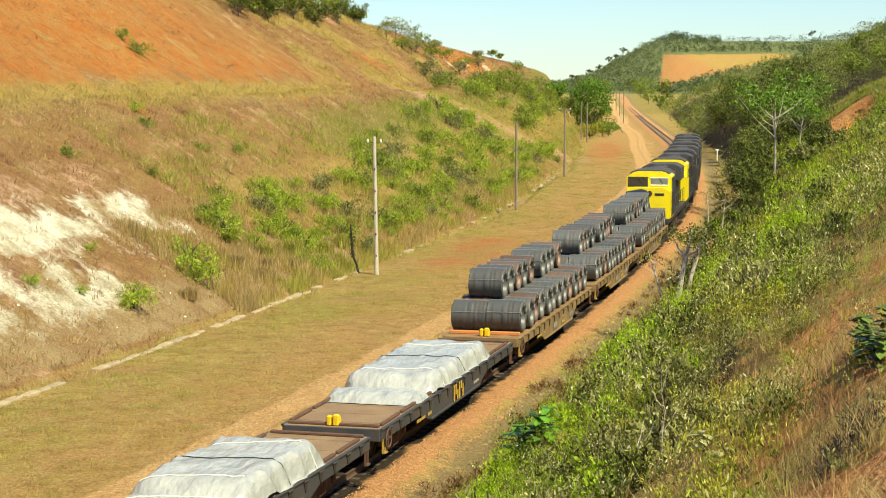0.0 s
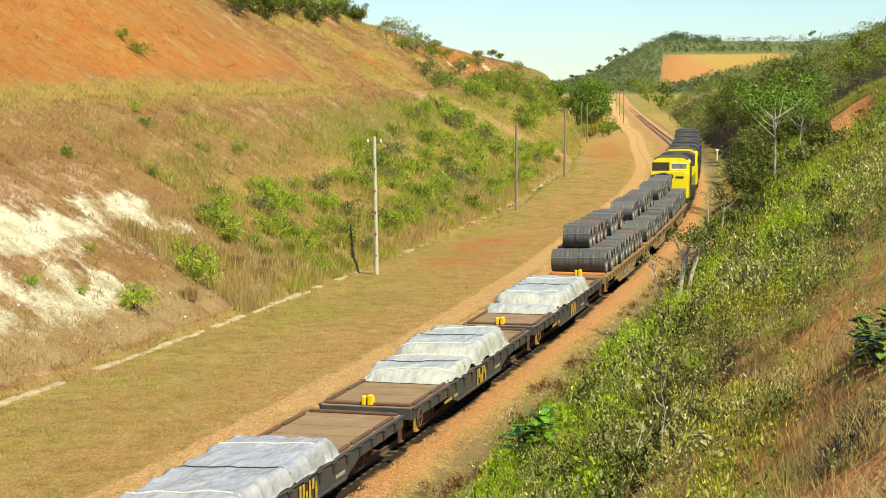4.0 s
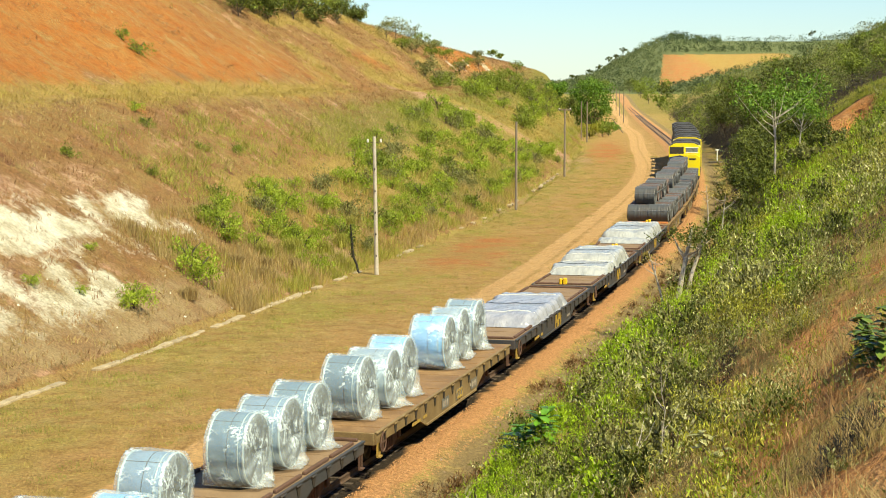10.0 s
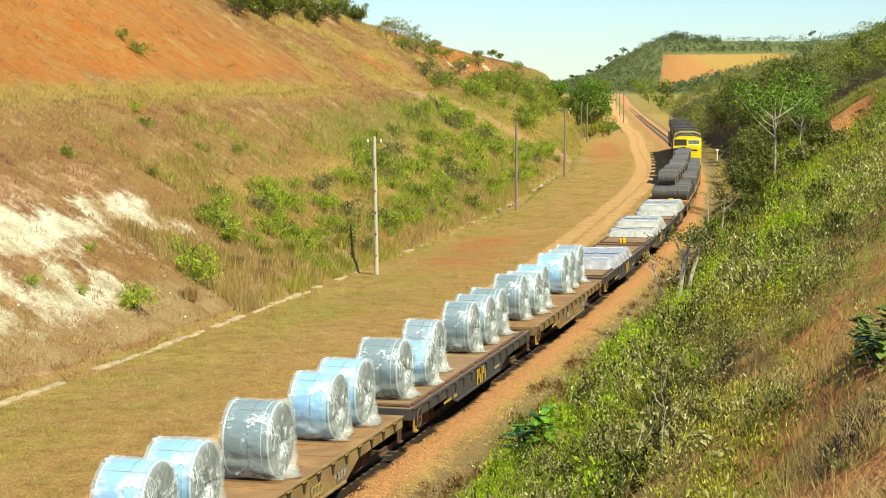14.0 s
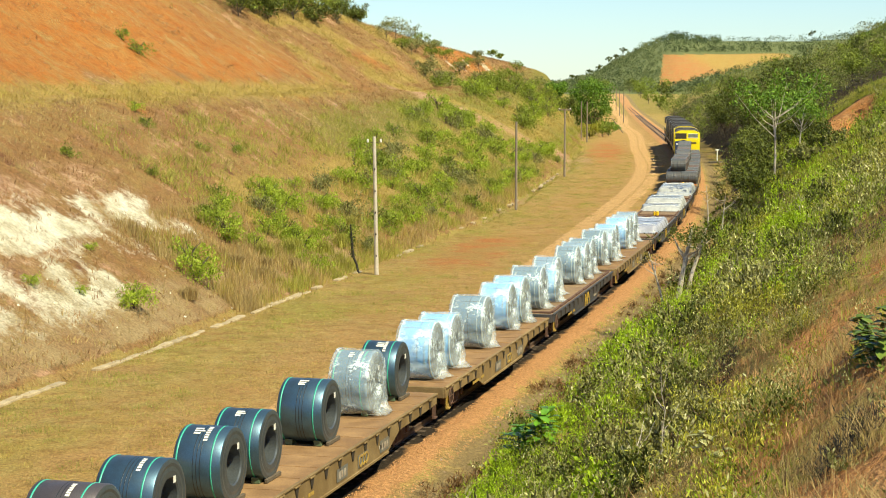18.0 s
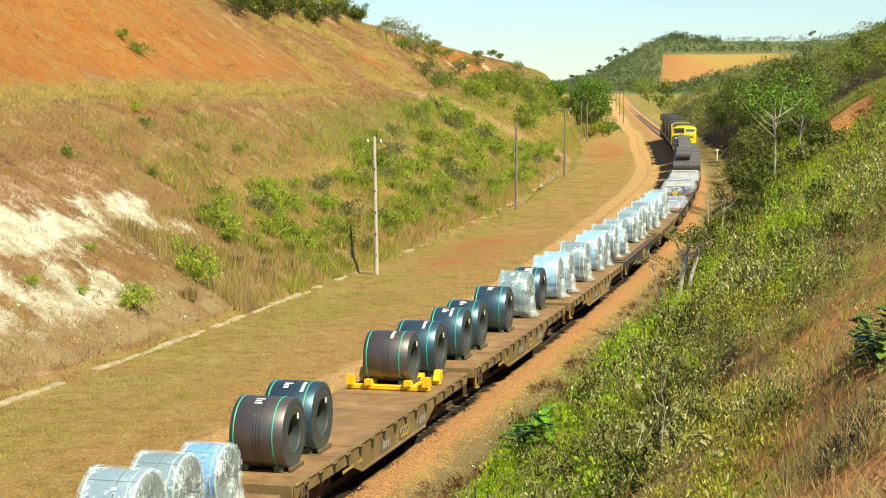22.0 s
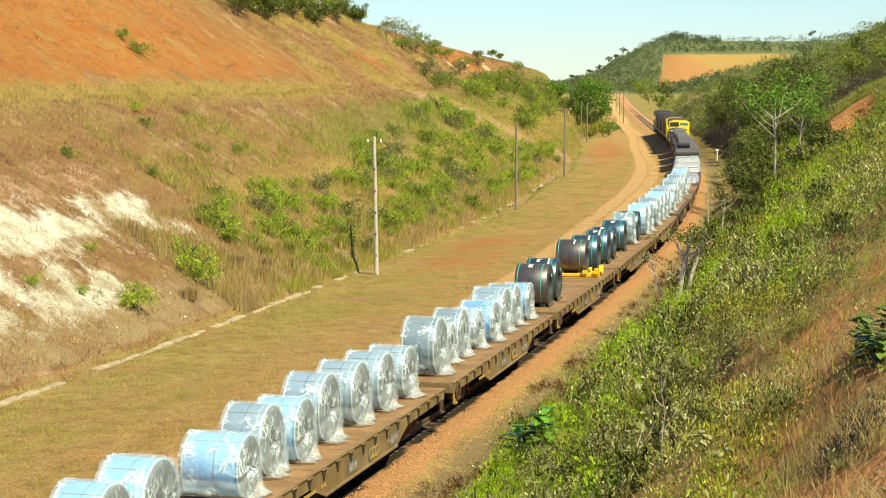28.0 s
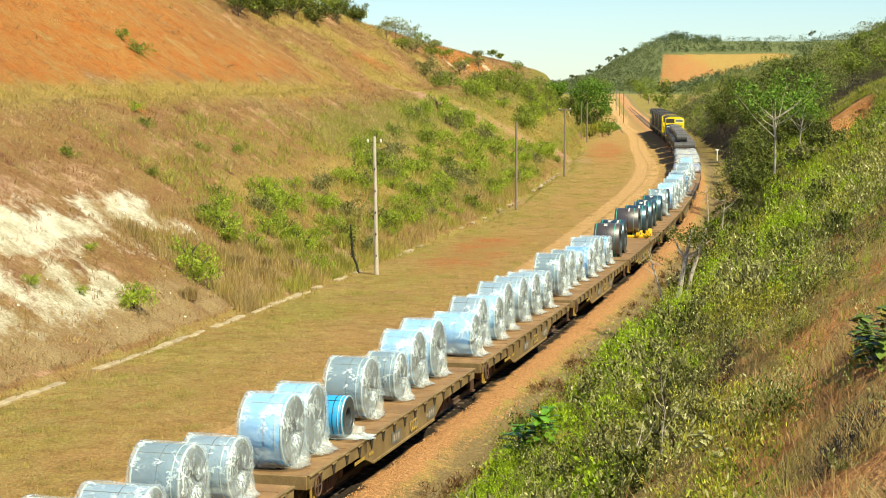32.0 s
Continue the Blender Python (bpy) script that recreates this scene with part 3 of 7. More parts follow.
def build_ground():
    sv = np.concatenate([-700 + np.arange(0, 640, 40), np.arange(-60, -16, 2.0), np.arange(-16, 14, 0.5), np.arange(14, 110, 1.0), np.arange(110, 260, 1.25), np.arange(260, 480, 2.5), np.arange(480, 1000, 12),
                         np.arange(1000, 1800, 16), np.geomspace(1800, 4900, 14)])
    right = np.concatenate([np.arange(0, 11.5, 0.5), np.arange(11.5, 15.5, 0.25), np.arange(15.5, 20, 0.5), np.arange(20, 40, 1.2), np.arange(40, 90, 5), np.geomspace(90, 800, 40)])
    left = np.concatenate([np.arange(0.5, 3.0, 0.8), np.arange(3.0, 8.0, 0.3), np.arange(8, 12.8, 0.8), np.arange(12.8, 17.0, 0.25), np.arange(17.0, 40, 0.6), np.arange(40, 60, 1.2), np.arange(60, 100, 6), np.geomspace(100, 800, 40)])
    dv = np.concatenate([-left[::-1], right])
    S, D = np.meshgrid(sv, dv, indexing="ij")
    z = ground(S, D)
    x, y, _ = lay(S, D)
    ns, nd = S.shape
    idx = np.arange(ns * nd).reshape(ns, nd)
    faces = np.stack([idx[:-1, :-1], idx[1:, :-1], idx[1:, 1:], idx[:-1, 1:]], -1).reshape(-1, 4)[:, ::-1]
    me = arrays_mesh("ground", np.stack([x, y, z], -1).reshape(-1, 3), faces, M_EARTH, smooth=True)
    n = fbm(S / 7, D / 7, 71)
    near = 1 - step(480, 560, S)
    zl = np.where(D < -12, z, -9)
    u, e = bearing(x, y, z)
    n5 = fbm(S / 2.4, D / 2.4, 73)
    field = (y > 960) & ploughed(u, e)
    white = white_rock(S, zl)
    gold = gold_grass(S, zl) * (zl > -5)
    orange = step(8.9, 10.4, zl + 3.0 * (n - 0.5) + 2.5 * (n5 - 0.5)) * (1 - step(96, 172, S + 1.8 * (zl - 10) + 26 * (n - 0.5) + 16 * (n5 - 0.5))) * 1.0
    orange = np.maximum(orange, 0.75 * np.exp(-((S - 172) / 13) ** 2 - ((zl - 12.2) / 1.3) ** 2))
    cliff = step(226, 234, S) * (1 - step(262, 272, S)) * step(10.2, 11.6, zl + 2.0 * (n5 - 0.5)) * 0.95
    green = step(80, 100, S - 1.5 * zl) * step(-0.2, 1.0, zl) * (1 - step(6, 9, zl - (S - 90) * 0.02)) * 0.8 + 0.5 * (D > 5) * (z > 0) * near + 0.5 * (D > 16) * (D < 22) * np.exp(-((S - 140) / 26) ** 2)
    bare = step(12.2, 13.6, D) * (1 - step(4, 18, S)) * (0.22 + 0.75 * step(0.46, 0.62, fbm(S / 1.3, D / 1.1, 72))) + 1.25 * np.exp(-((S - 139.5) / 6) ** 4 - ((D - 14.5) / 2.6) ** 4)
    masks = {
        "slope": (zl > -0.45) * near * 1.0,
        "green": green + 0.9 * (1 - near) * 0.6,
        "orange": np.maximum(orange, cliff),
        "bare": bare,
        "straw": 0.8 * (z < -0.75) * (D < -10) * near + 0.85 * step(-0.5, -0.2, zl) * (1 - step(0.8, 1.6, zl)) * (1 - step(66, 90, S)) + 0.3 * (D > 11.6) * (S < 15) * near,
        "white": np.maximum(white * 0.80 * (0.72 + 0.6 * n5), 0.8 * cliff * step(0.46, 0.58, fbm(S / 3, D / 3, 77)) * (1 - step(12.6, 13.4, zl))),
        "grey": 0.55 * white * (1 - step(1.0, 2.2, zl)) + 0.8 * np.exp(-((D - 2.9) / 1.1) ** 2),
        "road": np.exp(-((D + 5.65 - 0.5 * np.sin(S / 23)) / 0.55) ** 4) * 1.1 + np.exp(-((D + 4.2 - 0.5 * np.sin(S / 23)) / 0.45) ** 4) * 0.8 + (0.28 + 0.10 * step(120, 190, S)) * ((D > -6.2) & (D < -2.0)),
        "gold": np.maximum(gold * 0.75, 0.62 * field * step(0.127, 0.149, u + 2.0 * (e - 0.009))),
        "pink": np.maximum(0.62 * white_rock(S, zl - 1.5), 0.86 * np.exp(-(scar(S, zl) / 1.3) ** 4) * step(154, 168, S) * (1 - step(215, 228, S)) * (zl > -5)),
        "rust": (0.62 + 0.06 * step(70, 110, S)) * step(-11.5 - 2.5 * step(70, 110, S), -8.0 - 2.5 * step(70, 110, S), D) * (D < -2) * near,
        # strip between the rails that carries the wagons' painted shadow
        "train_shade": (1 - step(0.85, 1.25, np.abs(D))) * near * (1 - 0.75 * step(165, 225, S)),
        "gravel": (1 - step(1.6, 2.3, np.abs(D))) * 1.0,
        "red": 0.85 * np.exp(-((S - 84) / 16) ** 2 - ((D + 10.5) / 2.8) ** 2) + 1.1 * np.exp(-((S - 245) / 42) ** 2 - ((D + 10.3) / 3.0) ** 2)
        + 0.9 * field,
        # where the shrubs' shade is painted on the right bank
        "bush_shade": (D > 4.2) * (z > -0.45) * near * np.where((S < 14) & (D > 11.8), 0.0, 0.8),
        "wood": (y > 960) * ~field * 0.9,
    }
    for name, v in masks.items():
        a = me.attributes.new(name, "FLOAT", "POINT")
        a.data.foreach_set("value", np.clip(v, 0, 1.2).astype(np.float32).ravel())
    return tagged(new("ground", me), "dry red earth cutting with gravel, road and thin grass", "ground", kind="structure")


build_ground()


# ---- the train ----
def run(t):
    """Metres that the train has gone at t seconds."""
    return 5.0156 * t + 0.00718 * t * t - 0.0000798 * t ** 3


PITCH, DECK, LENGTH, HALF = 17.1, 1.15, 16.05, 1.38
MOVING = []  # object, s of its vehicle's middle at the start, half wheelbase, pose on the vehicle


def carried_pose(t, mid, half, local):
    a, b = spot(run(t) + mid - half, 0.06), spot(run(t) + mid + half, 0.06)
    way = b - a
    return Matrix.Translation((a + b) / 2) @ Euler((0, 0, -math.atan2(way.x, way.y))).to_matrix().to_4x4() @ local


def on_train(ob, mid, half=5.4, local=Matrix.Identity(4)):
    MOVING.append((ob, mid, half, local))
    ob.matrix_basis = carried_pose(0, mid, half, local)
    return ob


def wheel_mesh():
    b = Build().turned([(0.0, -0.06), (0.40, -0.06), (0.46, -0.05), (0.46, -0.01), (0.40, 0.0), (0.40, 0.07), (0.34, 0.075), (0.30, 0.03), (0.14, 0.03), (0.12, 0.09), (0.0, 0.09)], 20)
    return b.mesh("wheel", M_BLACK, True)


def side_frame_mesh():
    b = Build()
    b.prism([(-1.15, 0.36), (-0.75, 0.30), (-0.35, 0.16), (0.35, 0.16), (0.75, 0.30), (1.15, 0.36), (1.15, 0.56), (0.75, 0.62), (0.4, 0.78), (-0.4, 0.78), (-0.75, 0.62), (-1.15, 0.56)], -0.07, 0.07)
    for y in (-0.9, 0.9):
        b.turned([(0.0, -0.1), (0.13, -0.1), (0.13, 0.12), (0.0, 0.14)], 10, at=(0, y, 0.44))
    for y in (-0.18, 0.0, 0.18):
        b.turned([(0.07, 0.22), (0.07, 0.55)], 8, "z", at=(0.06, y, 0))
    return b.mesh("side_frame", M_RUST)


WHEEL, SIDE_FRAME = wheel_mesh(), side_frame_mesh()


def bogie(parent, y, gauge=1.0):
    b = part("bogie", (Build().box(-0.95, 0.95, -0.22, 0.22, 0.50, 0.72, 0.03), M_BLACK), parent, (0, y, 0))
    for sx in (-1, 1):
        part("side_frame", SIDE_FRAME, b, Matrix.Translation((sx * 0.88, 0, 0)) @ (Matrix.Identity(4) if sx > 0 else Matrix.Rotation(math.pi, 4, "Z")))
        for wy in (-0.9, 0.9):
            part("wheel", WHEEL, b, Matrix.Translation((sx * (gauge / 2 + 0.03), wy, 0.44)) @ (Matrix.Identity(4) if sx > 0 else Matrix.Rotation(math.pi, 4, "Z")))
    for wy in (-0.9, 0.9):
        part("axle", (Build().turned([(0.07, -0.5), (0.07, 0.5)], 8, at=(0, wy, 0.44)), M_BLACK), b)
    return b


def pocket_mesh(paint):
    """The plate over a stake pocket."""
    return Build().box(0, 0.05, -0.17, 0.17, -0.045, 0.0, 0.01).mesh("stake_pocket", paint)


def mouth_mesh():
    return Build().prism([(-0.145, -0.045), (-0.04, -0.30), (0.04, -0.30), (0.145, -0.045)], 0.0, 0.012).mesh("pocket_mouth", M_BLACK)


def flat_wagon(paint, deck_mat, pockets, belly, rails, bars, label):
    """A bogie flat wagon, with its middle at the origin and the rails at 0."""
    w = new("flat_wagon")
    L = LENGTH / 2
    d = Build().box(-HALF + 0.05, HALF - 0.05, -L, L, DECK - 0.06, DECK, 0.012)
    deck = part("deck", (d, deck_mat), w)
    for k in range(13):
        y = -L + 0.7 + k * (LENGTH - 1.4) / 12
        part("deck_seam", (Build().box(-HALF + 0.1, HALF - 0.1, y - 0.025, y + 0.025, DECK - 0.001, DECK + 0.012, 0.004), deck_mat), deck)
    out = [(-L, DECK - 0.32), (-L + 3.9, DECK - 0.36), (-L + 5.0, DECK - belly), (L - 5.0, DECK - belly), (L - 3.9, DECK - 0.36), (L, DECK - 0.32), (L, DECK + 0.0), (-L, DECK + 0.0)]
    for sx in (-1, 1):
        sill = part("side_sill", (Build().prism(out, *(sorted((sx * (HALF - 0.05), sx * (HALF - 0.01))))).box(*sorted((sx * (HALF - 0.06), sx * (HALF + 0.03))), -L, L, DECK - 0.05, DECK + 0.004, 0.01)
                                  .box(*sorted((sx * (HALF - 0.06), sx * (HALF + 0.03))), -L + 5.0, L - 5.0, DECK - belly - 0.02, DECK - belly + 0.05, 0.01), paint), w)
        turn = Matrix.Identity(4) if sx > 0 else Matrix.Rotation(math.pi, 4, "Z")
        for k in range(pockets):
            y = -L + 0.75 + k * (LENGTH - 1.5) / (pockets - 1)
            part("stake_pocket", POCKET[paint.name], sill, Matrix.Translation((sx * (HALF - 0.012), y, DECK - 0.05)) @ turn)
            m = new("pocket_mouth", MOUTH)
            m.parent, m.matrix_basis = sill, Matrix.Translation((sx * (HALF - 0.006), y, DECK - 0.05)) @ turn
        for ey in (-1, 1):
            y = ey * (L - 0.25)
            paint_step = M_FADED if sx > 0 and ey < 0 else M_RUST
            part("step", (Build().box(*sorted((sx * (HALF - 0.05), sx * (HALF + 0.0))), y - 0.12, y - 0.09, DECK - 0.66, DECK - 0.3).box(*sorted((sx * (HALF - 0.05), sx * (HALF + 0.0))), y + 0.09, y + 0.12, DECK - 0.66, DECK - 0.3)
                          .box(*sorted((sx * (HALF - 0.05), sx * (HALF + 0.05))), y - 0.12, y + 0.12, DECK - 0.69, DECK - 0.65), paint_step), w)
        if rails:
            for k in range(8):
                y0 = -L + 0.35 + k * (LENGTH - 0.7) / 8
                part("edge_rail", (Build().box(*sorted((sx * (HALF - 0.18), sx * (HALF - 0.08))), y0, y0 + (LENGTH - 0.7) / 8 - 0.24, DECK, DECK + 0.09, 0.02), M_RUST), w)
    for ey in (-1, 1):
        part("end_beam", (Build().box(-HALF + 0.05, HALF - 0.05, min(ey * L, ey * (L + 0.06)), max(ey * L, ey * (L + 0.06)), DECK - 0.34, DECK - 0.01, 0.015), paint), w)
        if bars:
            part("end_bar", (Build().box(-HALF + 0.12, HALF - 0.12, ey * (L - 0.16) - 0.06, ey * (L - 0.16) + 0.06, DECK, DECK + 0.08, 0.02), M_RUST), w)
        c = Build().box(-0.10, 0.10, min(ey * L, ey * (L + 0.36)), max(ey * L, ey * (L + 0.36)), 0.60, 0.82, 0.03)
        c.box(-0.17, 0.17, min(ey * (L + 0.33), ey * (L + 0.54)), max(ey * (L + 0.33), ey * (L + 0.54)), 0.56, 0.86, 0.06)
        part("coupler", (c, M_RUST), w)
        part("air_hose", (Build().tube([(0.3, ey * L, 0.75), (0.32, ey * (L + 0.2), 0.5), (0.25, ey * (L + 0.42), 0.42), (0.2, ey * (L + 0.5), 0.55)], [0.025] * 4), M_BLACK), w)
        bogie(w, ey * 5.4)
    part("centre_sill", (Build().box(-0.3, 0.3, -L + 0.1, L - 0.1, DECK - 0.5, DECK - 0.08, 0.02), M_BLACK), w)
    part("brake_gear", (Build().turned([(0.0, -0.6), (0.16, -0.6), (0.16, 0.4), (0.0, 0.4)], 12, "y", at=(0.6, 0.8, 0.52)), M_BLACK), w)
    part("brake_wheel", (Build().turned([(0.24, -0.02), (0.28, 0.0), (0.24, 0.02), (0.21, 0.0)], 20, at=(HALF + 0.02, -L + 0.55, DECK - 0.35), closed=True)
                         .box(HALF, HALF + 0.02, -L + 0.53, -L + 0.57, DECK - 0.60, DECK - 0.1).box(HALF, HALF + 0.02, -L + 0.3, -L + 0.8, DECK - 0.37, DECK - 0.33), M_RUST), w)
    # faded lettering shown as plain bars, and the emblem on the sill
    for k, (y, wdt) in enumerate(((-4.6, 0.9), (-3.4, 0.4), (2.2, 0.7))):
        part("lettering", (Build().box(HALF + 0.002, HALF + 0.006, y, y + wdt, DECK - 0.50, DECK - 0.41), M_FADED if k < 2 else M_WHITE_FADED), w)
    return tagged(w, label, "wagon", "wagons of the train")


M_FADED = surface("faded_yellow", (0.42, 0.27, 0.05), 0.7, 0.0, (0.22, 0.13, 0.06), 0.8, 6.0)
M_FADED_EMBLEM = surface("worn_emblem_yellow", (0.62, 0.38, 0.03), 0.6, 0.0, (0.16, 0.11, 0.05), 0.8, 5.0)
M_PANEL = surface("stencil_panel", (0.13, 0.135, 0.13), 0.6, 0.0, (0.22, 0.16, 0.09), 0.6, 3.0)
M_WHITE_FADED = surface("faded_white", (0.38, 0.33, 0.27), 0.7, 0.0, (0.2, 0.13, 0.08), 0.8, 6.0)
MOUTH = mouth_mesh()
POCKET = {m.name: pocket_mesh(m) for m in (M_BROWN, M_DARK)}


def emblem(w, y, colour):
    b = Build()
    for k in range(3):
        b.turned([(0.10, 0.0), (0.16, 0.0), (0.16, 0.012), (0.10, 0.012)], 14, closed=True, at=(HALF + 0.008, y + k * 0.24, DECK - 0.46))
    part("emblem", (b, colour), w)


def end_bracket(w, x, bar=False):
    L = LENGTH / 2
    b = Build().box(x - 0.17, x - 0.04, -L + 0.05, -L + 0.22, DECK, DECK + 0.27, 0.03).box(x + 0.0, x + 0.17, -L + 0.05, -L + 0.22, DECK, DECK + 0.30, 0.03)
    b.box(x - 0.17, x + 0.17, -L + 0.22, -L + 0.30, DECK, DECK + 0.22, 0.02)
    part("end_bracket", (b, M_YELLOW), w, None, "yellow painted end bracket")
    if bar:
        part("stop_bar", (Build().box(-HALF + 0.1, HALF - 0.1, -L + 0.55, -L + 0.70, DECK, DECK + 0.12, 0.02), M_ORANGE), w, None, "orange timber stop bar")


# wagons from the engines backwards: joints lie PITCH apart
JOINT = 34.3
brown = flat_wagon(M_BROWN, M_DECK, 15, 0.74, False, False, "brown steel flat wagon with stake pockets along its sill")
for k, y in enumerate((-1.3, 0.4, 2.3)):
    part("stencil_panel", (Build().box(HALF + 0.001, HALF + 0.006, y, y + 0.85, DECK - 0.62, DECK - 0.30, 0.002), M_PANEL), brown, None, "grey painted stencil panel")
    if k != 1:
        for j in range(3):
            part("lettering", (Build().box(HALF + 0.007, HALF + 0.010, y + 0.12 + 0.22 * j, y + 0.27 + 0.22 * j, DECK - 0.56, DECK - 0.38), M_WHITE_FADED), brown)
emblem(brown, 0.6, M_FADED)
dark = flat_wagon(M_DARK, M_DECK_GREY, 15, 0.66, True, True, "dark grey flat wagon with rusty edge rails")
for k, (y, z0, z1) in enumerate(((-0.5, 0.60, 0.10), (-0.28, 0.42, 0.10), (-0.06, 0.60, 0.30), (0.16, 0.60, 0.10), (0.38, 0.34, 0.10), (0.60, 0.60, 0.22))):
    part("emblem_bar", (Build().box(HALF + 0.03, HALF + 0.036, y, y + 0.13, DECK - z0, DECK - z1), M_FADED_EMBLEM), dark, None, "worn yellow emblem bar")
wire_wagon = copy_thing(brown, Matrix.Identity(4))
end_bracket(wire_wagon, 0.1, True)
tagged(wire_wagon, "brown steel flat wagon loaded with wire rod coils", "wagon", "wagons of the train")
dark_a = copy_thing(dark, Matrix.Identity(4))
end_bracket(dark_a, 0.0)
tagged(dark_a, "dark grey flat wagon with yellow bracket, carrying covered plates", "wagon", "wagons of the train")
mid = {}
for k in range(3):
    mid["wire", k] = JOINT + PITCH * (2.5 - k)
for k in range(12):
    mid[k] = JOINT - PITCH * (k + 0.5)
for k in range(3):
    on_train(wire_wagon if k == 2 else copy_thing(brown, Matrix.Identity(4)), mid["wire", k])
for k in range(12):
    if k < 3:
        ob = dark_a if k == 0 else copy_thing(dark_a, Matrix.Identity(4))
    elif k == 4:
        ob = dark
    else:
        ob = brown if k == 3 else copy_thing(brown, Matrix.Identity(4))
    on_train(ob, mid[k])


# ---- coils of steel sheet ----
def roll_mesh(D, W, bore, material, wraps=True):
    R, r, h = D / 2, bore / 2, W / 2
    prof = [(r, -h + 0.03), (r + 0.03, -h), (R - 0.10, -h - 0.005), (R - 0.02, -h + 0.01), (R, -h + 0.03), (R, 0), (R, h - 0.03), (R - 0.02, h - 0.01), (R - 0.10, h + 0.008), (R * 0.8, h - 0.004), (R * 0.7, h + 0.008), (r + 0.03, h), (r, h - 0.03)]
    me = Build().turned(prof, 48, closed=True).mesh("roll", material, True)
    me.materials.append(M_BORE)
    for p in me.polygons:
        c = p.center
        if math.hypot(c.y, c.z) < R - 0.06:
            p.material_index, p.use_smooth = 1, False
    return me


def band_mesh(name, R, x, w, material, lift=0.006, gap=0.01):
    return Build().turned([(R - gap, x - w / 2), (R + lift, x - w / 2), (R + lift, x + w / 2), (R - gap, x + w / 2)], 48).mesh(name, material, True)


def film_mesh(D, W, seed, material):
    """Creased film drawn round a coil, gathered at its foot and over its open ends."""
    R, h, sides = D / 2 + 0.05, W / 2 + 0.03, 72
    rnd = np.random.RandomState(seed)
    ph = rnd.uniform(0, 9, 8)
    v = []
    prof = [(0.02, h + 0.03), (0.2, h + 0.035)] + [(0.34 + (R - 0.34) * q, h + 0.04) for q in (0.3, 0.7)] + [(R, h - (2 * h) * q / 12) for q in range(13)] + [(R + (0.34 - R) * q, -h - 0.03) for q in (0.15, 0.5, 0.8)] + [(0.02, -h - 0.02)]
    n = len(prof)
    for k in range(sides):
        a = 2 * math.pi * k / sides
        for j, (r, x) in enumerate(prof):
            ridge = fbm(k / 3.0 + ph[0], j / 3.5 + ph[1], seed, 3) - 0.45
            ridge2 = abs(math.sin(a * 9 + ph[2] + 2.2 * fbm(j / 4.0, k / 9.0, seed + 5))) ** 3
            end = j < 5 or j > n - 6
            c = (0.07 if end else 0.06) * float(ridge) + (0.016 if end else 0.008) * ridge2
            rr = r + max(c, -0.015)
            low = max(0.0, -math.sin(a) - 0.35)
            hem = 0.26 * max(0.0, -rr * math.sin(a) / R - 0.78) / 0.22 * (0.5 + float(vnoise(k / 2.5, j / 2.0, seed + 12)))
            y, z = rr * math.cos(a), rr * math.sin(a)
            y *= 1 + 0.72 * low * (0.6 + 0.8 * float(vnoise(k / 2.0, j / 3.0, seed + 9)))
            xx = x + (0.08 * float(ridge) if (j < 5 or j > n - 5) else 0) + ((0.16 * low + hem) if x > 0 else -0.16 * low - 0.6 * hem) * (1 if j < 6 or j > n - 6 else 0)
            z = max(z, -D / 2 + 0.012 + 0.05 * float(vnoise(k / 1.5, j / 2.0, seed + 3)))
            v.append((xx, y, z))
    f = []
    for k in range(sides):
        for j in range(n - 1):
            a, b = k * n + j, ((k + 1) % sides) * n + j
            f.append((a, b, b + 1, a + 1))
    me = mesh_of("film_wrap", v, f, material, True)
    me.materials.append(M_FILM_ENDS)
    for p in me.polygons:
        c = p.center
        if abs(c.x) > W / 2 - 0.04 or c.z < -D / 2 + 0.13:
            p.material_index = 1
    return me


def arc_patch(b, R, x0, x1, a0, a1):
    """A thin patch on a lying roll of radius R whose foot is at z = 0."""
    p = [(R * math.cos(a), R * math.sin(a) + R) for a in (a0, a1)]
    b.put([(x0, *p[0]), (x1, *p[0]), (x1, *p[1]), (x0, *p[1])], [(0, 1, 2, 3)])


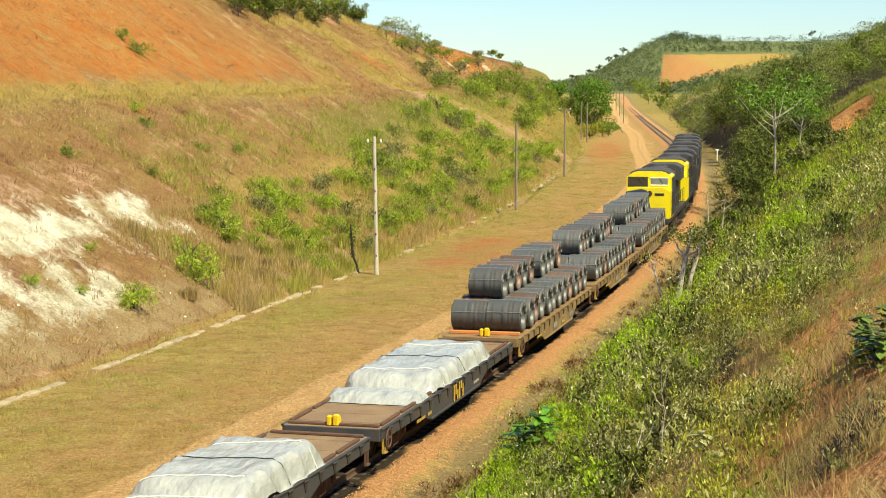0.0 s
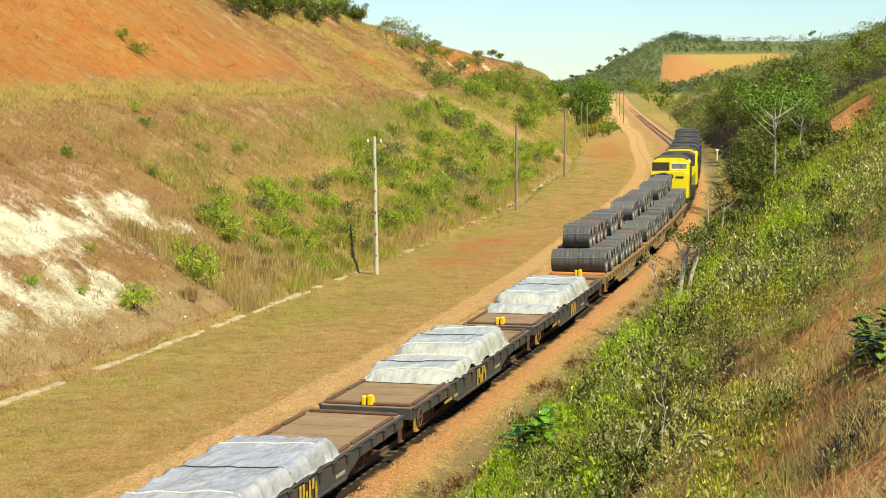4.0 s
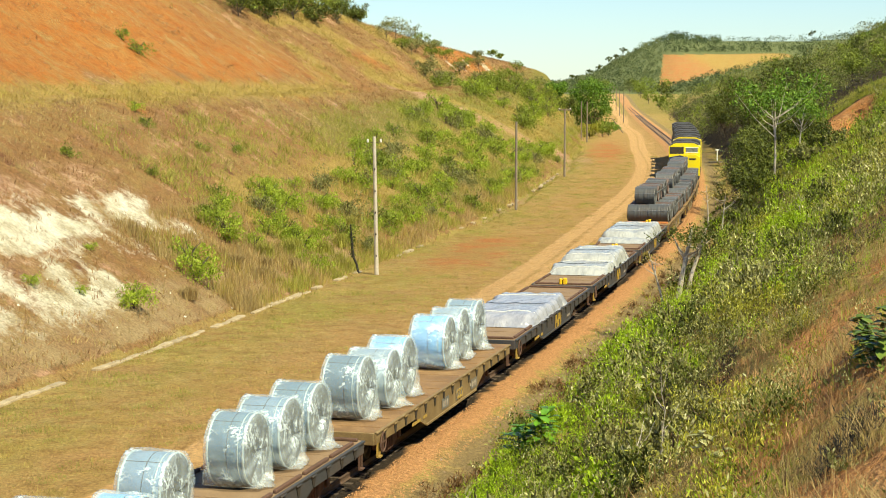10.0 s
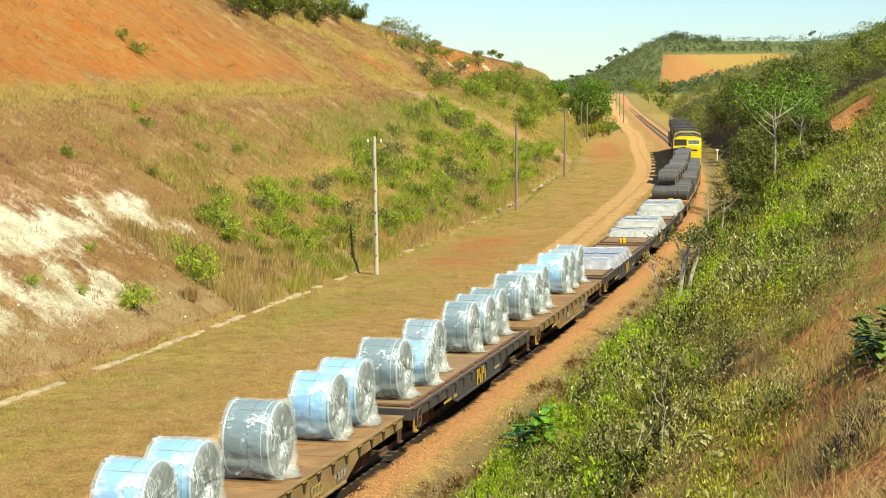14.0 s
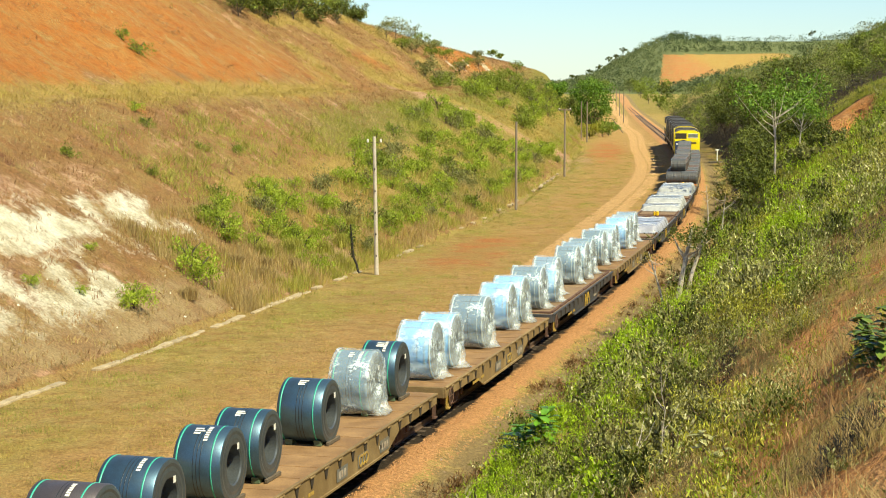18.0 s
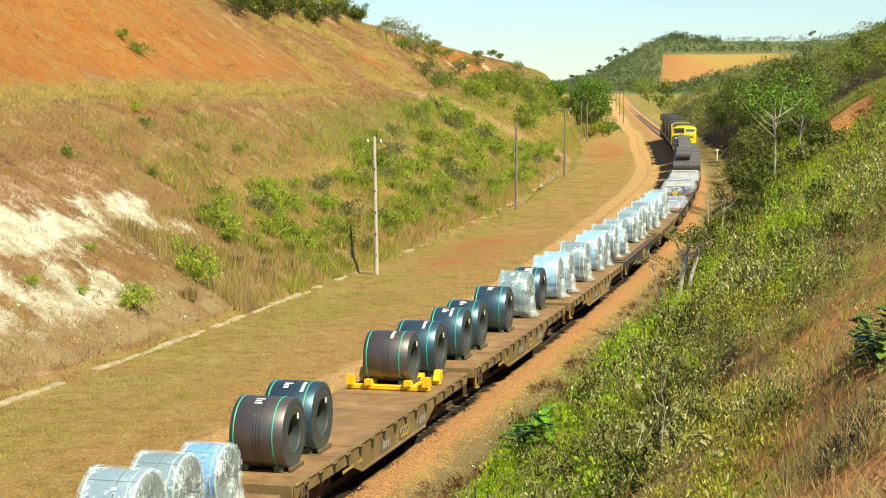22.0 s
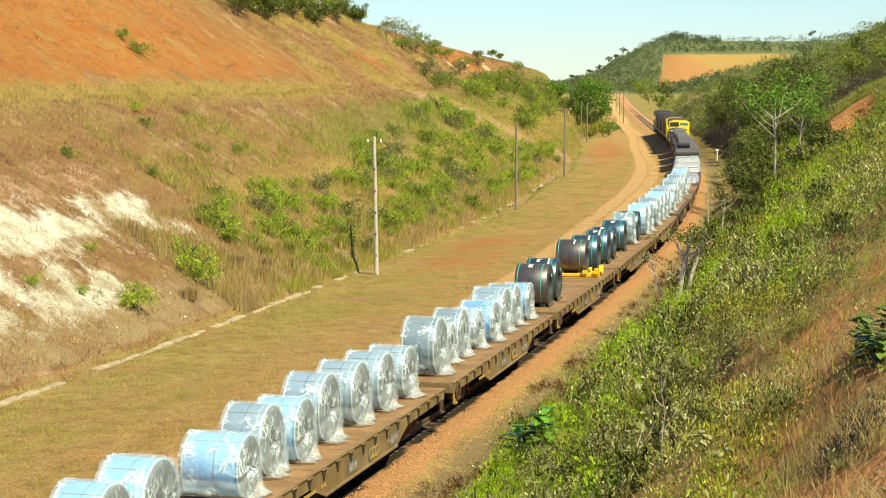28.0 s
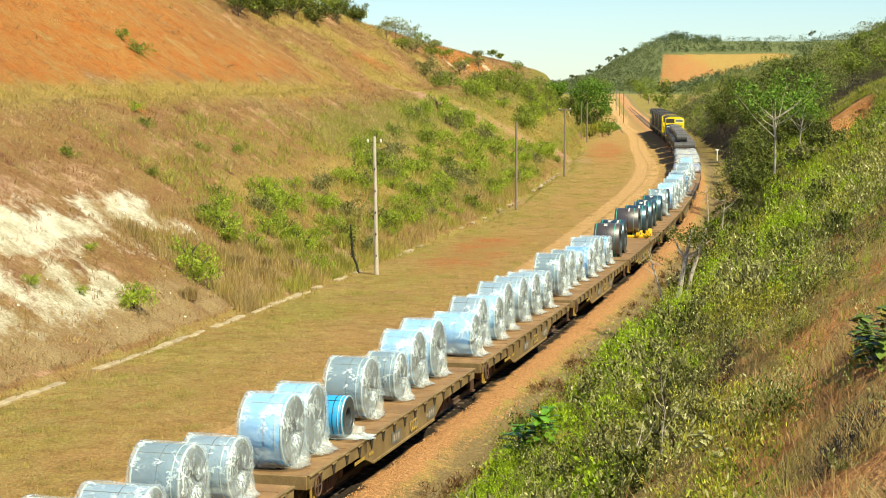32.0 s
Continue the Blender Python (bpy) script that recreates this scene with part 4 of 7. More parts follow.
def coil(style, D, W, seed):
    """A coil lying with its axis across the wagon, its foot at z = 0."""
    c = new("steel_coil")
    R = D / 2
    up = Matrix.Translation((0, 0, R))
    roll_mat = {"hot": M_HOT, "plum": M_HOT_PLUM, "grey": M_ZINC, "slate": M_SLATE, "blue": M_BLUE, "azure": M_AZURE, "bright": M_SKYBLUE, "white": M_ZINC, "greyhot": M_SLATE}[style]
    part("roll", roll_mesh(D, W, 0.84 if style in ("hot", "plum", "greyhot") else 0.60 if D > 1.2 else 0.5, roll_mat), c, up)
    rnd = random.Random(seed)
    if style in ("hot", "plum", "greyhot"):
        for x in (-W * 0.42, W * 0.30):
            part("strap", band_mesh("strap", R, x, 0.035, M_GREEN_STRAP), c, up, "green packing strap")
        for x in (-0.08, 0.0, 0.08):
            part("dark_band", band_mesh("dark_band", R, x, 0.014, M_DARK_STRAP, 0.003), c, up)
        tag = Build().box(W / 2 + 0.006, W / 2 + 0.010, 0.16, 0.28, R + 0.30, R + 0.44)
        part("tag", (tag, M_WHITE), c, None, "white paper tag")
        column, block = rnd.uniform(0.05, 0.18) * W, -rnd.uniform(0.10, 0.26) * W
        if rnd.random() < 0.75:
            b = Build()
            for j in range(rnd.randint(6, 10)):
                a0 = math.radians(98 + 5.2 * j)
                arc_patch(b, R + 0.005, column, column + 0.09, a0, a0 + math.radians(3.8))
            part("chalk_mark", (b, M_WHITE), c, None, "white stencilled marks")
        if rnd.random() < 0.65:
            b = Build()
            for j in range(3):
                a0 = math.radians(104 + 6 * j)
                arc_patch(b, R + 0.005, block, block + rnd.uniform(0.12, 0.24), a0, a0 + math.radians(3.8))
            part("chalk_mark", (b, M_WHITE), c, None, "white stencilled marks")
        part("skid", (Build().prism([(-0.5, 0), (0.5, 0), (0.5, 0.14), (0.3, 0.05), (-0.3, 0.05), (-0.5, 0.14)], W * 0.24, W * 0.40), M_GREEN_SKID), c, None, "green timber skid")
        if style == "greyhot":
            part("film_wrap", film_mesh(D, W, seed, M_FILM), c, up, "clear crumpled plastic film")
        part("skid", (Build().prism([(-0.5, 0), (0.5, 0), (0.5, 0.14), (0.3, 0.05), (-0.3, 0.05), (-0.5, 0.14)], -W * 0.40, -W * 0.24), M_GREEN_SKID), c, None, "green timber skid")
        part("skid_rail", (Build().box(W / 2 - 0.02, W / 2 + 0.06, -0.42, 0.5, 0.0, 0.09, 0.01), M_BARK_DARK), c)
    else:
        for x in (-W / 2 + 0.04, W / 2 - 0.04):
            part("rim_guard", band_mesh("rim_guard", R, x, 0.045, M_RING, 0.012), c, up, "pale metal rim guard")
        part("strap", band_mesh("strap", R, W * 0.32, 0.025, M_RING, 0.008), c, up)
        part("seam_band", band_mesh("seam_band", R, 0.02 + 0.1 * rnd.random(), 0.02, M_DARK_STRAP, 0.004), c, up)
        b = Build()
        for q in range(3):
            a = math.radians(58 + q * 3)
            b.box(-W / 2 + 0.05, W / 2 - 0.05, (R + 0.003) * math.cos(math.pi - a) - 0.006, (R + 0.003) * math.cos(math.pi - a) + 0.006, (R + 0.003) * math.sin(a) + R - 0.006, (R + 0.003) * math.sin(a) + R + 0.008)
            break
        part("cross_strap", (b, M_DARK_STRAP), c)
        if style != "bright":
            part("film_wrap", film_mesh(D, W, seed, M_FILM_MILKY if style in ("white", "blue") else M_FILM), c, up, "clear crumpled plastic film")
        else:
            fl = film_mesh(D * 0.98, W * 1.02, seed, M_FILM_MILKY)
            part("film_wrap", Build().put([(v.co.x * 1.25, v.co.y * 1.1, v.co.z) for v in fl.vertices], [tuple(p.vertices) for p in fl.polygons if all(fl.vertices[i].co.z < -R * 0.55 for i in p.vertices)]).mesh("film_wrap", M_FILM_MILKY, True), c, up, "clear plastic film fallen to the deck")
    words = {"hot": "dark blue-grey hot rolled steel coil with green straps", "plum": "brownish hot rolled steel coil with white markings", "grey": "galvanised grey steel coil wrapped in clear film",
             "slate": "slate grey steel coil wrapped in clear plastic film", "blue": "steel coil with blue liner wrapped in milky film", "azure": "vivid blue steel coil wrapped in clear film", "bright": "small bright blue steel coil with film fallen down",
             "white": "pale steel coil wrapped in milky plastic film", "greyhot": "grey steel coil with green straps under clear film"}
    return tagged(c, words[style], "steel coil", "steel coils on the wagons")


M_GREEN_SKID = surface("green_skid", (0.08, 0.13, 0.07), 0.8, 0.0, (0.16, 0.13, 0.06), 0.6, 4, 30)
# style, place along the train, place across, diameter, width
COILS = [("grey", -18.8, .10, 1.62, 1.03), ("white", -20.9, .10, 1.60, 1.0), ("blue", -23.0, .10, 1.62, 1.12), ("blue", -28.0, .18, 1.66, 1.05), ("white", -29.9, .2, 1.58, 1.2), ("slate", -31.7, .05, 1.65, 1.05),
         ("slate", -35.8, .08, 1.6, 1.08), ("grey", -38.1, .15, 1.63, 1.12), ("slate", -40.1, .15, 1.63, .92), ("grey", -44.2, -.05, 1.55, .98), ("blue", -46.7, .40, 1.25, .92), ("slate", -49.0, .08, 1.63, 1.2),
         ("blue", -53.1, .2, 1.68, 1.12), ("blue", -55.1, .15, 1.63, 1.08), ("slate", -59.7, .25, 1.72, 1.15), ("blue", -64.1, .25, 1.66, 1.08), ("blue", -66.3, .2, 1.70, 1.06),
         ("hot", -70.0, .15, 1.63, 1.08), ("greyhot", -72.4, .10, 1.70, 1.05), ("hot", -76.5, .12, 1.6, 1.19), ("hot", -80.8, .12, 1.6, 1.15), ("hot", -83.1, .15, 1.64, 1.1),
         ("hot", -86.5, .06, 1.65, 1.27), ("plum", -88.9, -.18, 1.52, 1.38), ("hot", -98.3, .16, 1.7, 1.28), ("plum", -100.4, .15, 1.68, 1.32),
         ("azure", -104.4, .3, 1.33, .9), ("slate", -106.2, .12, 1.48, 1.02), ("grey", -108.2, .1, 1.57, 1.15), ("azure", -110.4, .18, 1.36, 1.14), ("white", -112.1, .14, 1.28, .85), ("slate", -114.0, .03, 1.53, .9), ("white", -115.5, .0, 1.26, .88), ("slate", -117.7, .12, 1.72, 1.05),
         ("grey", -121.8, .24, 1.42, 1.12), ("grey", -123.9, .2, 1.56, 1.08), ("grey", -126.0, .14, 1.62, 1.05), ("grey", -128.4, .08, 1.68, 1.02), ("blue", -130.8, .22, 1.48, 1.1), ("grey", -132.5, .06, 1.62, 1.0), ("blue", -134.7, .15, 1.36, 1.36),
         ("blue", -139.0, .14, 1.7, 1.05), ("blue", -140.9, .08, 1.62, 1.0), ("slate", -143.2, .24, 1.32, .9), ("slate", -146.1, .14, 1.6, 1.08), ("bright", -148.9, .55, 1.07, .78), ("blue", -150.8, .26, 1.66, .9), ("blue", -152.4, .15, 1.68, 1.1),
         ("grey", -156.0, .2, 1.36, 1.14), ("slate", -157.6, -.2, 1.5, 1.15), ("grey", -159.6, -.35, 1.05, 1.45), ("slate", -163.2, .1, 1.6, 1.1), ("blue", -166.2, .1, 1.6, 1.1)]
for k, (style, s0, x, D, W) in enumerate(COILS):
    wag = max(0, min(11, int((JOINT - s0) // PITCH)))
    lift = 0.13 if s0 == -88.9 else 0.0
    on_train(coil(style, D, W, 100 + k), mid[wag], 5.4, Matrix.Translation((x, s0 - mid[wag], DECK + 0.014 + lift)))


# the yellow cradle under one coil
def cradle():
    c = new("coil_cradle")
    for y in (-0.62, 0.62):
        part("cross_beam", (Build().box(-1.25, 1.25, y - 0.09, y + 0.09, 0, 0.14, 0.02), M_YELLOW), c)
    for x in (-1.15, -0.6, 0.6, 1.15):
        for y in (-0.62, 0.62):
            b = Build().prism([(y - 0.2, 0.14), (y + 0.2, 0.14), (y + (0.2 if y > 0 else 0.02), 0.42 if abs(x) > 1 else 0.30), (y + (-0.02 if y > 0 else -0.2), 0.42 if abs(x) > 1 else 0.30)], x - 0.1, x + 0.1)
            part("chock", (b, M_YELLOW), c)
    for x in (-0.6, 0.6):
        part("long_beam", (Build().box(x - 0.08, x + 0.08, -0.62, 0.62, 0.0, 0.12, 0.02), M_YELLOW), c)
    return tagged(c, "yellow painted steel cradle holding a coil on the wagon", "cradle")


wag = int((JOINT + 88.9) // PITCH)
on_train(cradle(), mid[wag], 5.4, Matrix.Translation((-0.1, -88.9 - mid[wag], DECK + 0.014)))


# ---- wire rod coils ----
def wire_mesh(D, W, seed, material):
    """Loose turns of rod: grooves between the turns, ends that stand out unevenly."""
    rnd = random.Random(seed)
    R, r, n, sides = D / 2, D / 2 - 0.17, 17, 24
    prof = []
    for k in range(n):
        x = -W / 2 + W * k / (n - 1)
        e = 0.03 * rnd.random() ** 2
        prof += [(R - 0.03 - e, x - W / n * 0.45), (R - e, x)]
    prof += [(R - 0.05, W / 2 + 0.03), (R - 0.11, W / 2 + 0.045), (r, W / 2 - 0.01), (r, -W / 2 + 0.01), (R - 0.11, -W / 2 - 0.045), (R - 0.05, -W / 2 - 0.03)]
    b = Build().turned(prof, sides, closed=True)
    m = len(prof)
    for i, (x, y, z) in enumerate(b.v):
        k, j = divmod(i, m)
        q = float(fbm(np.cos(2 * np.pi * k / sides) * 2 + seed * 5, np.sin(2 * np.pi * k / sides) * 2 + j * 0.35, seed + 40)) - 0.5
        g = float(vnoise(k * 0.9, j * 0.8, seed + 44)) - 0.5
        f = 1 + 0.05 * q + 0.012 * g
        b.v[i] = (x + 0.09 * q * abs(x) / (W / 2) + 0.012 * g, y * f, z * f)
    return b.mesh("winding", material, True)


def wire_coil(D, W, seed, material, label):
    c = new("wire_rod_coil")
    up = Matrix.Translation((0, 0, D / 2))
    part("winding", wire_mesh(D, W, seed, material), c, up)
    for k in range(3):
        a = math.radians((20, 75, 160)[k])
        y, z = D / 2 * math.cos(a), D / 2 * math.sin(a)
        b = Build().box(-W / 2 - 0.04, W / 2 + 0.04, y - 0.008, y + 0.008, z - 0.008 + D / 2, z + 0.008 + D / 2)
        b.box(W / 2 + 0.03, W / 2 + 0.05, min(y, y * 0.66) - 0.01, max(y, y * 0.66) + 0.01, min(z, z * 0.66) + D / 2 - 0.01, max(z, z * 0.66) + D / 2 + 0.01)
        part("tie", (b, M_TIE), c)
    return tagged(c, label, "wire coil", "wire rod coils on the wagons")


KINDS = [wire_coil(1.16, 1.20, 1, M_WIRE, "dark grey coil of steel wire rod, tied"), wire_coil(1.16, 1.20, 2, M_WIRE_RUST, "rusty brown coil of steel wire rod, tied"), wire_coil(1.12, 1.24, 3, M_WIRE, "dark grey coil of steel wire rod, tied")]
used = set()
rnd = random.Random(5)


def load_wire(m, x, y, z, kind):
    ob = KINDS[kind]
    if kind in used:
        ob = copy_thing(ob, Matrix.Identity(4))
    used.add(kind)
    on_train(ob, m, 5.4, Matrix.Translation((x, y, z)))


for k in range(3):
    m = mid["wire", k]
    for j in range(12):
        y = -LENGTH / 2 + 1.35 + j * 1.215
        for x in (-0.64, 0.66):
            load_wire(m, x + rnd.uniform(-0.03, 0.03), y, DECK + 0.014, rnd.choice((0, 0, 2, 1, 0, 2)) if j else rnd.choice((0, 2)))
    gaps = {0: (), 1: (4,), 2: (5,)}[k]
    for j in range(10):
        if j in gaps:
            continue
        y = -LENGTH / 2 + 1.95 + 0.7 + j * 1.215
        load_wire(m, -0.3 + rnd.uniform(-0.06, 0.06), y, DECK + 1.02, rnd.choice((0, 2, 0, 1)))


# ---- plates under pale sheeting ----
def covered_plates(stacks, seed, label, sheet=None):
    """Stacks of steel plate under tied plastic sheeting: (y0, y1, half width, height) from the rear."""
    t = new("covered_plates")
    for k, (y0, y1, hw, hh) in enumerate(stacks):
        nx, ny = 60, max(24, int((y1 - y0) * 11))
        U, V = np.meshgrid(np.linspace(-1, 1, nx + 1), np.linspace(0, 1, ny + 1))
        wide = 1.37
        X = np.sign(U) * wide * (1 - (1 - np.abs(U)) ** 1.5)
        Y = y0 + (y1 - y0) * V
        ragged = 0.10 * (fbm(Y * 0.9 + seed, np.sign(U) * 3.0, seed + k, 3) - 0.5)
        side = np.clip((wide - np.abs(X) * (1 + ragged)) / (wide - hw), 0, 1)
        back, front = 0.75 + 0.5 * fbm(X * 1.3, seed + 0 * X, seed + 31), 0.45 + 0.4 * fbm(X * 1.5, seed + 0 * X, seed + 33)
        skew = 0.35 * np.abs(X) ** 2 / wide
        ends = np.minimum(np.clip((Y - y0 - skew * 0.6) / back, 0, 1), np.clip((y1 - Y - skew * 0.4) / front, 0, 1))
        form = (1 - (1 - side) ** 2.4) * (1 - (1 - ends) ** 2.6)
        crease = np.abs(fbm(Y * 0.45 + X * 0.4 + seed, X * 0.9 - Y * 0.25, seed + 7 + k, 3) - 0.5)
        fine = np.abs(fbm(Y * 3.3 - X * 1.1, X * 3.0 + seed, seed + 17 + k, 3) - 0.5)
        sag = fbm(Y * 0.8 + seed, X * 1.1, seed + 27, 2) - 0.5
        pleat = np.abs(np.sin(Y * 2.6 + 6 * fbm(Y * 0.6, X * 0.5, seed + 37))) ** 6
        Z = hh * form + form * (0.07 * sag - 0.26 * crease - 0.07 * fine + 0.03) + 0.22 * pleat * side * (1 - side) * (ends > 0.05) + 0.05 * fine
        X = X * (1 + 0.05 * pleat * (side < 0.6)) * (0.90 + 0.10 * np.clip(ends * 4, 0, 1))
        v = np.stack([X, Y, np.maximum(Z, 0.006 + 0.02 * fine)], -1).reshape(-1, 3)
        i = np.arange((nx + 1) * (ny + 1)).reshape(ny + 1, nx + 1)
        f = np.stack([i[:-1, :-1], i[:-1, 1:], i[1:, 1:], i[1:, :-1]], -1).reshape(-1, 4)
        part("sheeting", arrays_mesh("sheeting", v, f, sheet or M_SHEET, True), t, None, "pale translucent plastic sheeting")
        part("plate_pile", (Build().box(-hw + 0.16, hw - 0.16, y0 + 1.0, y1 - 0.8, 0.0, hh - 0.28, 0.01), M_ZINC), t, None, "stack of grey steel plates")
        for q in range(3 if y1 - y0 > 3 else 0):
            y = y0 + (y1 - y0) * (0.16 + 0.32 * q)
            line = []
            for x in np.linspace(-1.36, 1.36, 15):
                j = int(np.argmin(np.abs(Y[:, 0] - (y + 0.22 * x)) ))
                c = int(np.argmin(np.abs(X[j] - x)))
                line.append((x, y + 0.22 * x, float(Z[j, c]) + 0.015))
            part("lashing", (Build().tube(line, [0.013] * len(line), 5), M_DARK_STRAP if q == 1 else M_WHITE), t)
    return tagged(t, label, "steel plates", "covered loads on the wagons")


def sheet_material(name, dull, pale):
    m, nt, p = nodes_of(name)
    co = nt.nodes.new("ShaderNodeTexCoord").outputs["Object"]
    w = add(nt, "ShaderNodeMapping", Scale=(1.6, 0.7, 1.0))
    nt.links.new(co, w.inputs[0])
    c, fine = noise_tex(nt, w.outputs[0], 2.2, 6, 0.65), noise_tex(nt, co, 9.0, 4, 0.6)
    nt.links.new(blend(nt, remap(nt, c, 0.38, 0.62), dull, pale), p.inputs["Base Color"])
    p.inputs["Roughness"].default_value = 0.22
    ridge = calc(nt, "ABSOLUTE", calc(nt, "SUBTRACT", noise_tex(nt, w.outputs[0], 1.3, 3, 0.5), 0.5))
    bump_to(nt, p, calc(nt, "ADD", calc(nt, "MULTIPLY", ridge, -2.0), calc(nt, "MULTIPLY", fine, 0.15)), 0.7, 0.12)
    return m


M_SHEET = sheet_material("pale_sheeting", (0.34, 0.345, 0.335), (0.43, 0.43, 0.41))
M_SHEET_BLUISH = sheet_material("bluish_sheeting", (0.28, 0.285, 0.33), (0.38, 0.38, 0.42))
on_train(covered_plates([(-4.75, -2.9, 1.12, 0.26), (-3.0, 5.0, 1.0, 0.52)], 3, "steel plates under pale grey plastic sheeting, tied down"), mid[0], 5.4, Matrix.Translation((0, 0, DECK + 0.014)))
on_train(covered_plates([(-4.2, -0.2, 1.12, 0.36), (-0.9, 4.8, 1.0, 0.62)], 8, "steel plates under loosely folded pale plastic sheeting"), mid[1], 5.4, Matrix.Translation((0, 0, DECK + 0.014)))
on_train(covered_plates([(-5.1, 3.0, 1.06, 0.42)], 14, "low stack of steel plates under clear bluish sheeting", M_SHEET_BLUISH), mid[2], 5.4, Matrix.Translation((0, 0, DECK + 0.014)))


# ---- locomotives ----
LOCO = 16.8


def hull(half, y0, y1, z0, z1, chamfer):
    """A long body with a chamfered roof, drawn along y."""
    o = [(-half, z0), (half, z0), (half, z1 - chamfer * 0.7), (half - chamfer, z1 - 0.06), (half - chamfer - 0.25, z1), (-half + chamfer + 0.25, z1), (-half + chamfer, z1 - 0.06), (-half, z1 - chamfer * 0.7)]
    n = len(o)
    b = Build()
    return b.put([(x, y0, z) for x, z in o] + [(x, y1, z) for x, z in o], [tuple(range(n)), tuple(range(2 * n - 1, n - 1, -1))] + [(k, n + k, n + (k + 1) % n, (k + 1) % n) for k in range(n)])


def locomotive(face, label, lead):
    """A wide-nosed locomotive; its cab is at the rear (-y) end, towards the wagons."""
    w = new("locomotive")
    L = LOCO / 2 - 0.35
    part("frame", (Build().box(-1.42, 1.42, -L, L, 1.05, 1.35, 0.04), M_LOCO_DARK), w)
    part("fuel_tank", (Build().box(-1.2, 1.2, -2.3, 2.3, 0.45, 1.05, 0.12), M_BLACK), w)
    hood = part("long_hood", (hull(1.02, -L + 4.4, L - 0.9, 1.35, 3.80, 0.35), M_LOCO_DARK), w)
    for k in range(6):
        y = -L + 5.6 + k * 1.85
        for sx in (-1, 1):
            part("hood_door", (Build().box(*sorted((sx * 1.02, sx * 1.045)), y, y + 1.6, 1.5, 3.3, 0.012), M_LOCO_DARK), hood)
    part("radiator", (hull(1.38, L - 4.6, L - 1.2, 3.0, 4.0, 0.3), M_LOCO_ROOF), w)
    for k in range(3):
        part("roof_fan", (Build().turned([(0.0, 3.98), (0.5, 3.98), (0.55, 3.86), (0.55, 3.7)], 20, "z", at=(0, -L + 7.4 + k * 1.5, 0)), M_LOCO_ROOF), w)
    part("exhaust", (Build().box(-0.35, 0.35, 1.9, 3.0, 3.75, 4.02, 0.05), M_BLACK), w)
    part("dynamic_brake", (hull(1.36, -L + 4.25, -L + 6.4, 2.6, 4.02, 0.42), M_LOCO_ROOF), w)
    cab = part("cab", (hull(1.46, -L + 1.3, -L + 4.2, 1.35, 4.0, 0.42), face), w)
    part("cab_roof", (hull(1.30, -L + 1.75, -L + 4.24, 3.86, 4.07, 0.22), M_LOCO_ROOF), cab, None, "dark grimy cab roof")
    for x0, x1 in ((-1.22, -0.12), (0.12, 1.22)):
        win = part("windscreen", (Build().box(x0, x1, -L + 1.26, -L + 1.31, 3.26, 3.62, 0.02), M_GLASS if x0 > 0 else M_BLACK), cab)
        part("frame", (Build().box(x0 - 0.07, x1 + 0.07, -L + 1.255, -L + 1.29, 3.62, 3.68).box(x0 - 0.07, x1 + 0.07, -L + 1.255, -L + 1.29, 3.20, 3.26), M_WHITE if x0 > 0 else M_BLACK), win)
        part("wiper", (Build().tube([((x0 + x1) / 2, -L + 1.24, 3.62), ((x0 + x1) / 2 + 0.25, -L + 1.24, 3.32)], [0.014] * 2, 5), M_BLACK), win)
    for sx in (-1, 1):
        part("side_window", (Build().box(*sorted((sx * 1.46, sx * 1.485)), -L + 1.8, -L + 3.0, 2.80, 3.40, 0.02), M_GLASS), cab)
        part("side_panel", (Build().box(*sorted((sx * 1.462, sx * 1.474)), -L + 1.40, -L + 4.15, 1.4, 3.62 if lead else 2.72, 0.006), M_LOCO_DARK if lead else face), cab)
    nose = part("nose", (hull(1.43, -L + 0.35, -L + 1.3, 1.35, 3.12, 0.3), face), w)
    if lead:
        part("dark_half", (Build().put([(x, y, z) for y in (-L + 0.33, -L + 0.36) for x, z in ((-1.42, 1.45), (0.30, 1.45), (-0.05, 2.95), (-0.40, 3.05), (-1.42, 2.88))], [(0, 1, 2, 3, 4), (9, 8, 7, 6, 5)] + [(k, k + 5, (k + 1) % 5 + 5, (k + 1) % 5) for k in range(5)]), M_LOCO_BLUE), nose, None, "dark blue half of the nose")
        part("dark_brow", (Build().box(-1.38, -0.08, -L + 1.27, -L + 1.30, 3.12, 3.70, 0.012), M_LOCO_DARK), cab)
        part("number_bar", (Build().box(0.45, 1.05, -L + 0.33, -L + 0.35, 2.66, 2.80), M_BLACK), nose)
        part("number_bar", (Build().box(-1.30, -0.85, -L + 0.30, -L + 0.328, 2.56, 2.68), M_WHITE), nose)
        for k in range(3):
            part("chevron", (Build().box(-0.78 + k * 0.22, -0.64 + k * 0.22, -L + 0.30, -L + 0.328, 2.55, 2.70, 0.02), M_LOCO_YELLOW), nose)
        part("ditch_light", (Build().turned([(0.0, -0.04), (0.15, -0.04), (0.17, 0.05)], 16, "y", at=(0.12, -L + 0.30, 2.78)), M_BLACK), nose)
    for sx in (-1, 1):
        rail = part("handrail", (Build().tube([(sx * 1.38, -L + 4.3, 2.35), (sx * 1.38, L - 0.6, 2.35)], [0.022] * 2), M_LOCO_ROOF), w)
        for k in range(7):
            y = -L + 4.4 + k * (2 * L - 5.2) / 6
            part("stanchion", (Build().tube([(sx * 1.38, y, 1.35), (sx * 1.38, y, 2.35)], [0.02] * 2), M_LOCO_ROOF), rail)
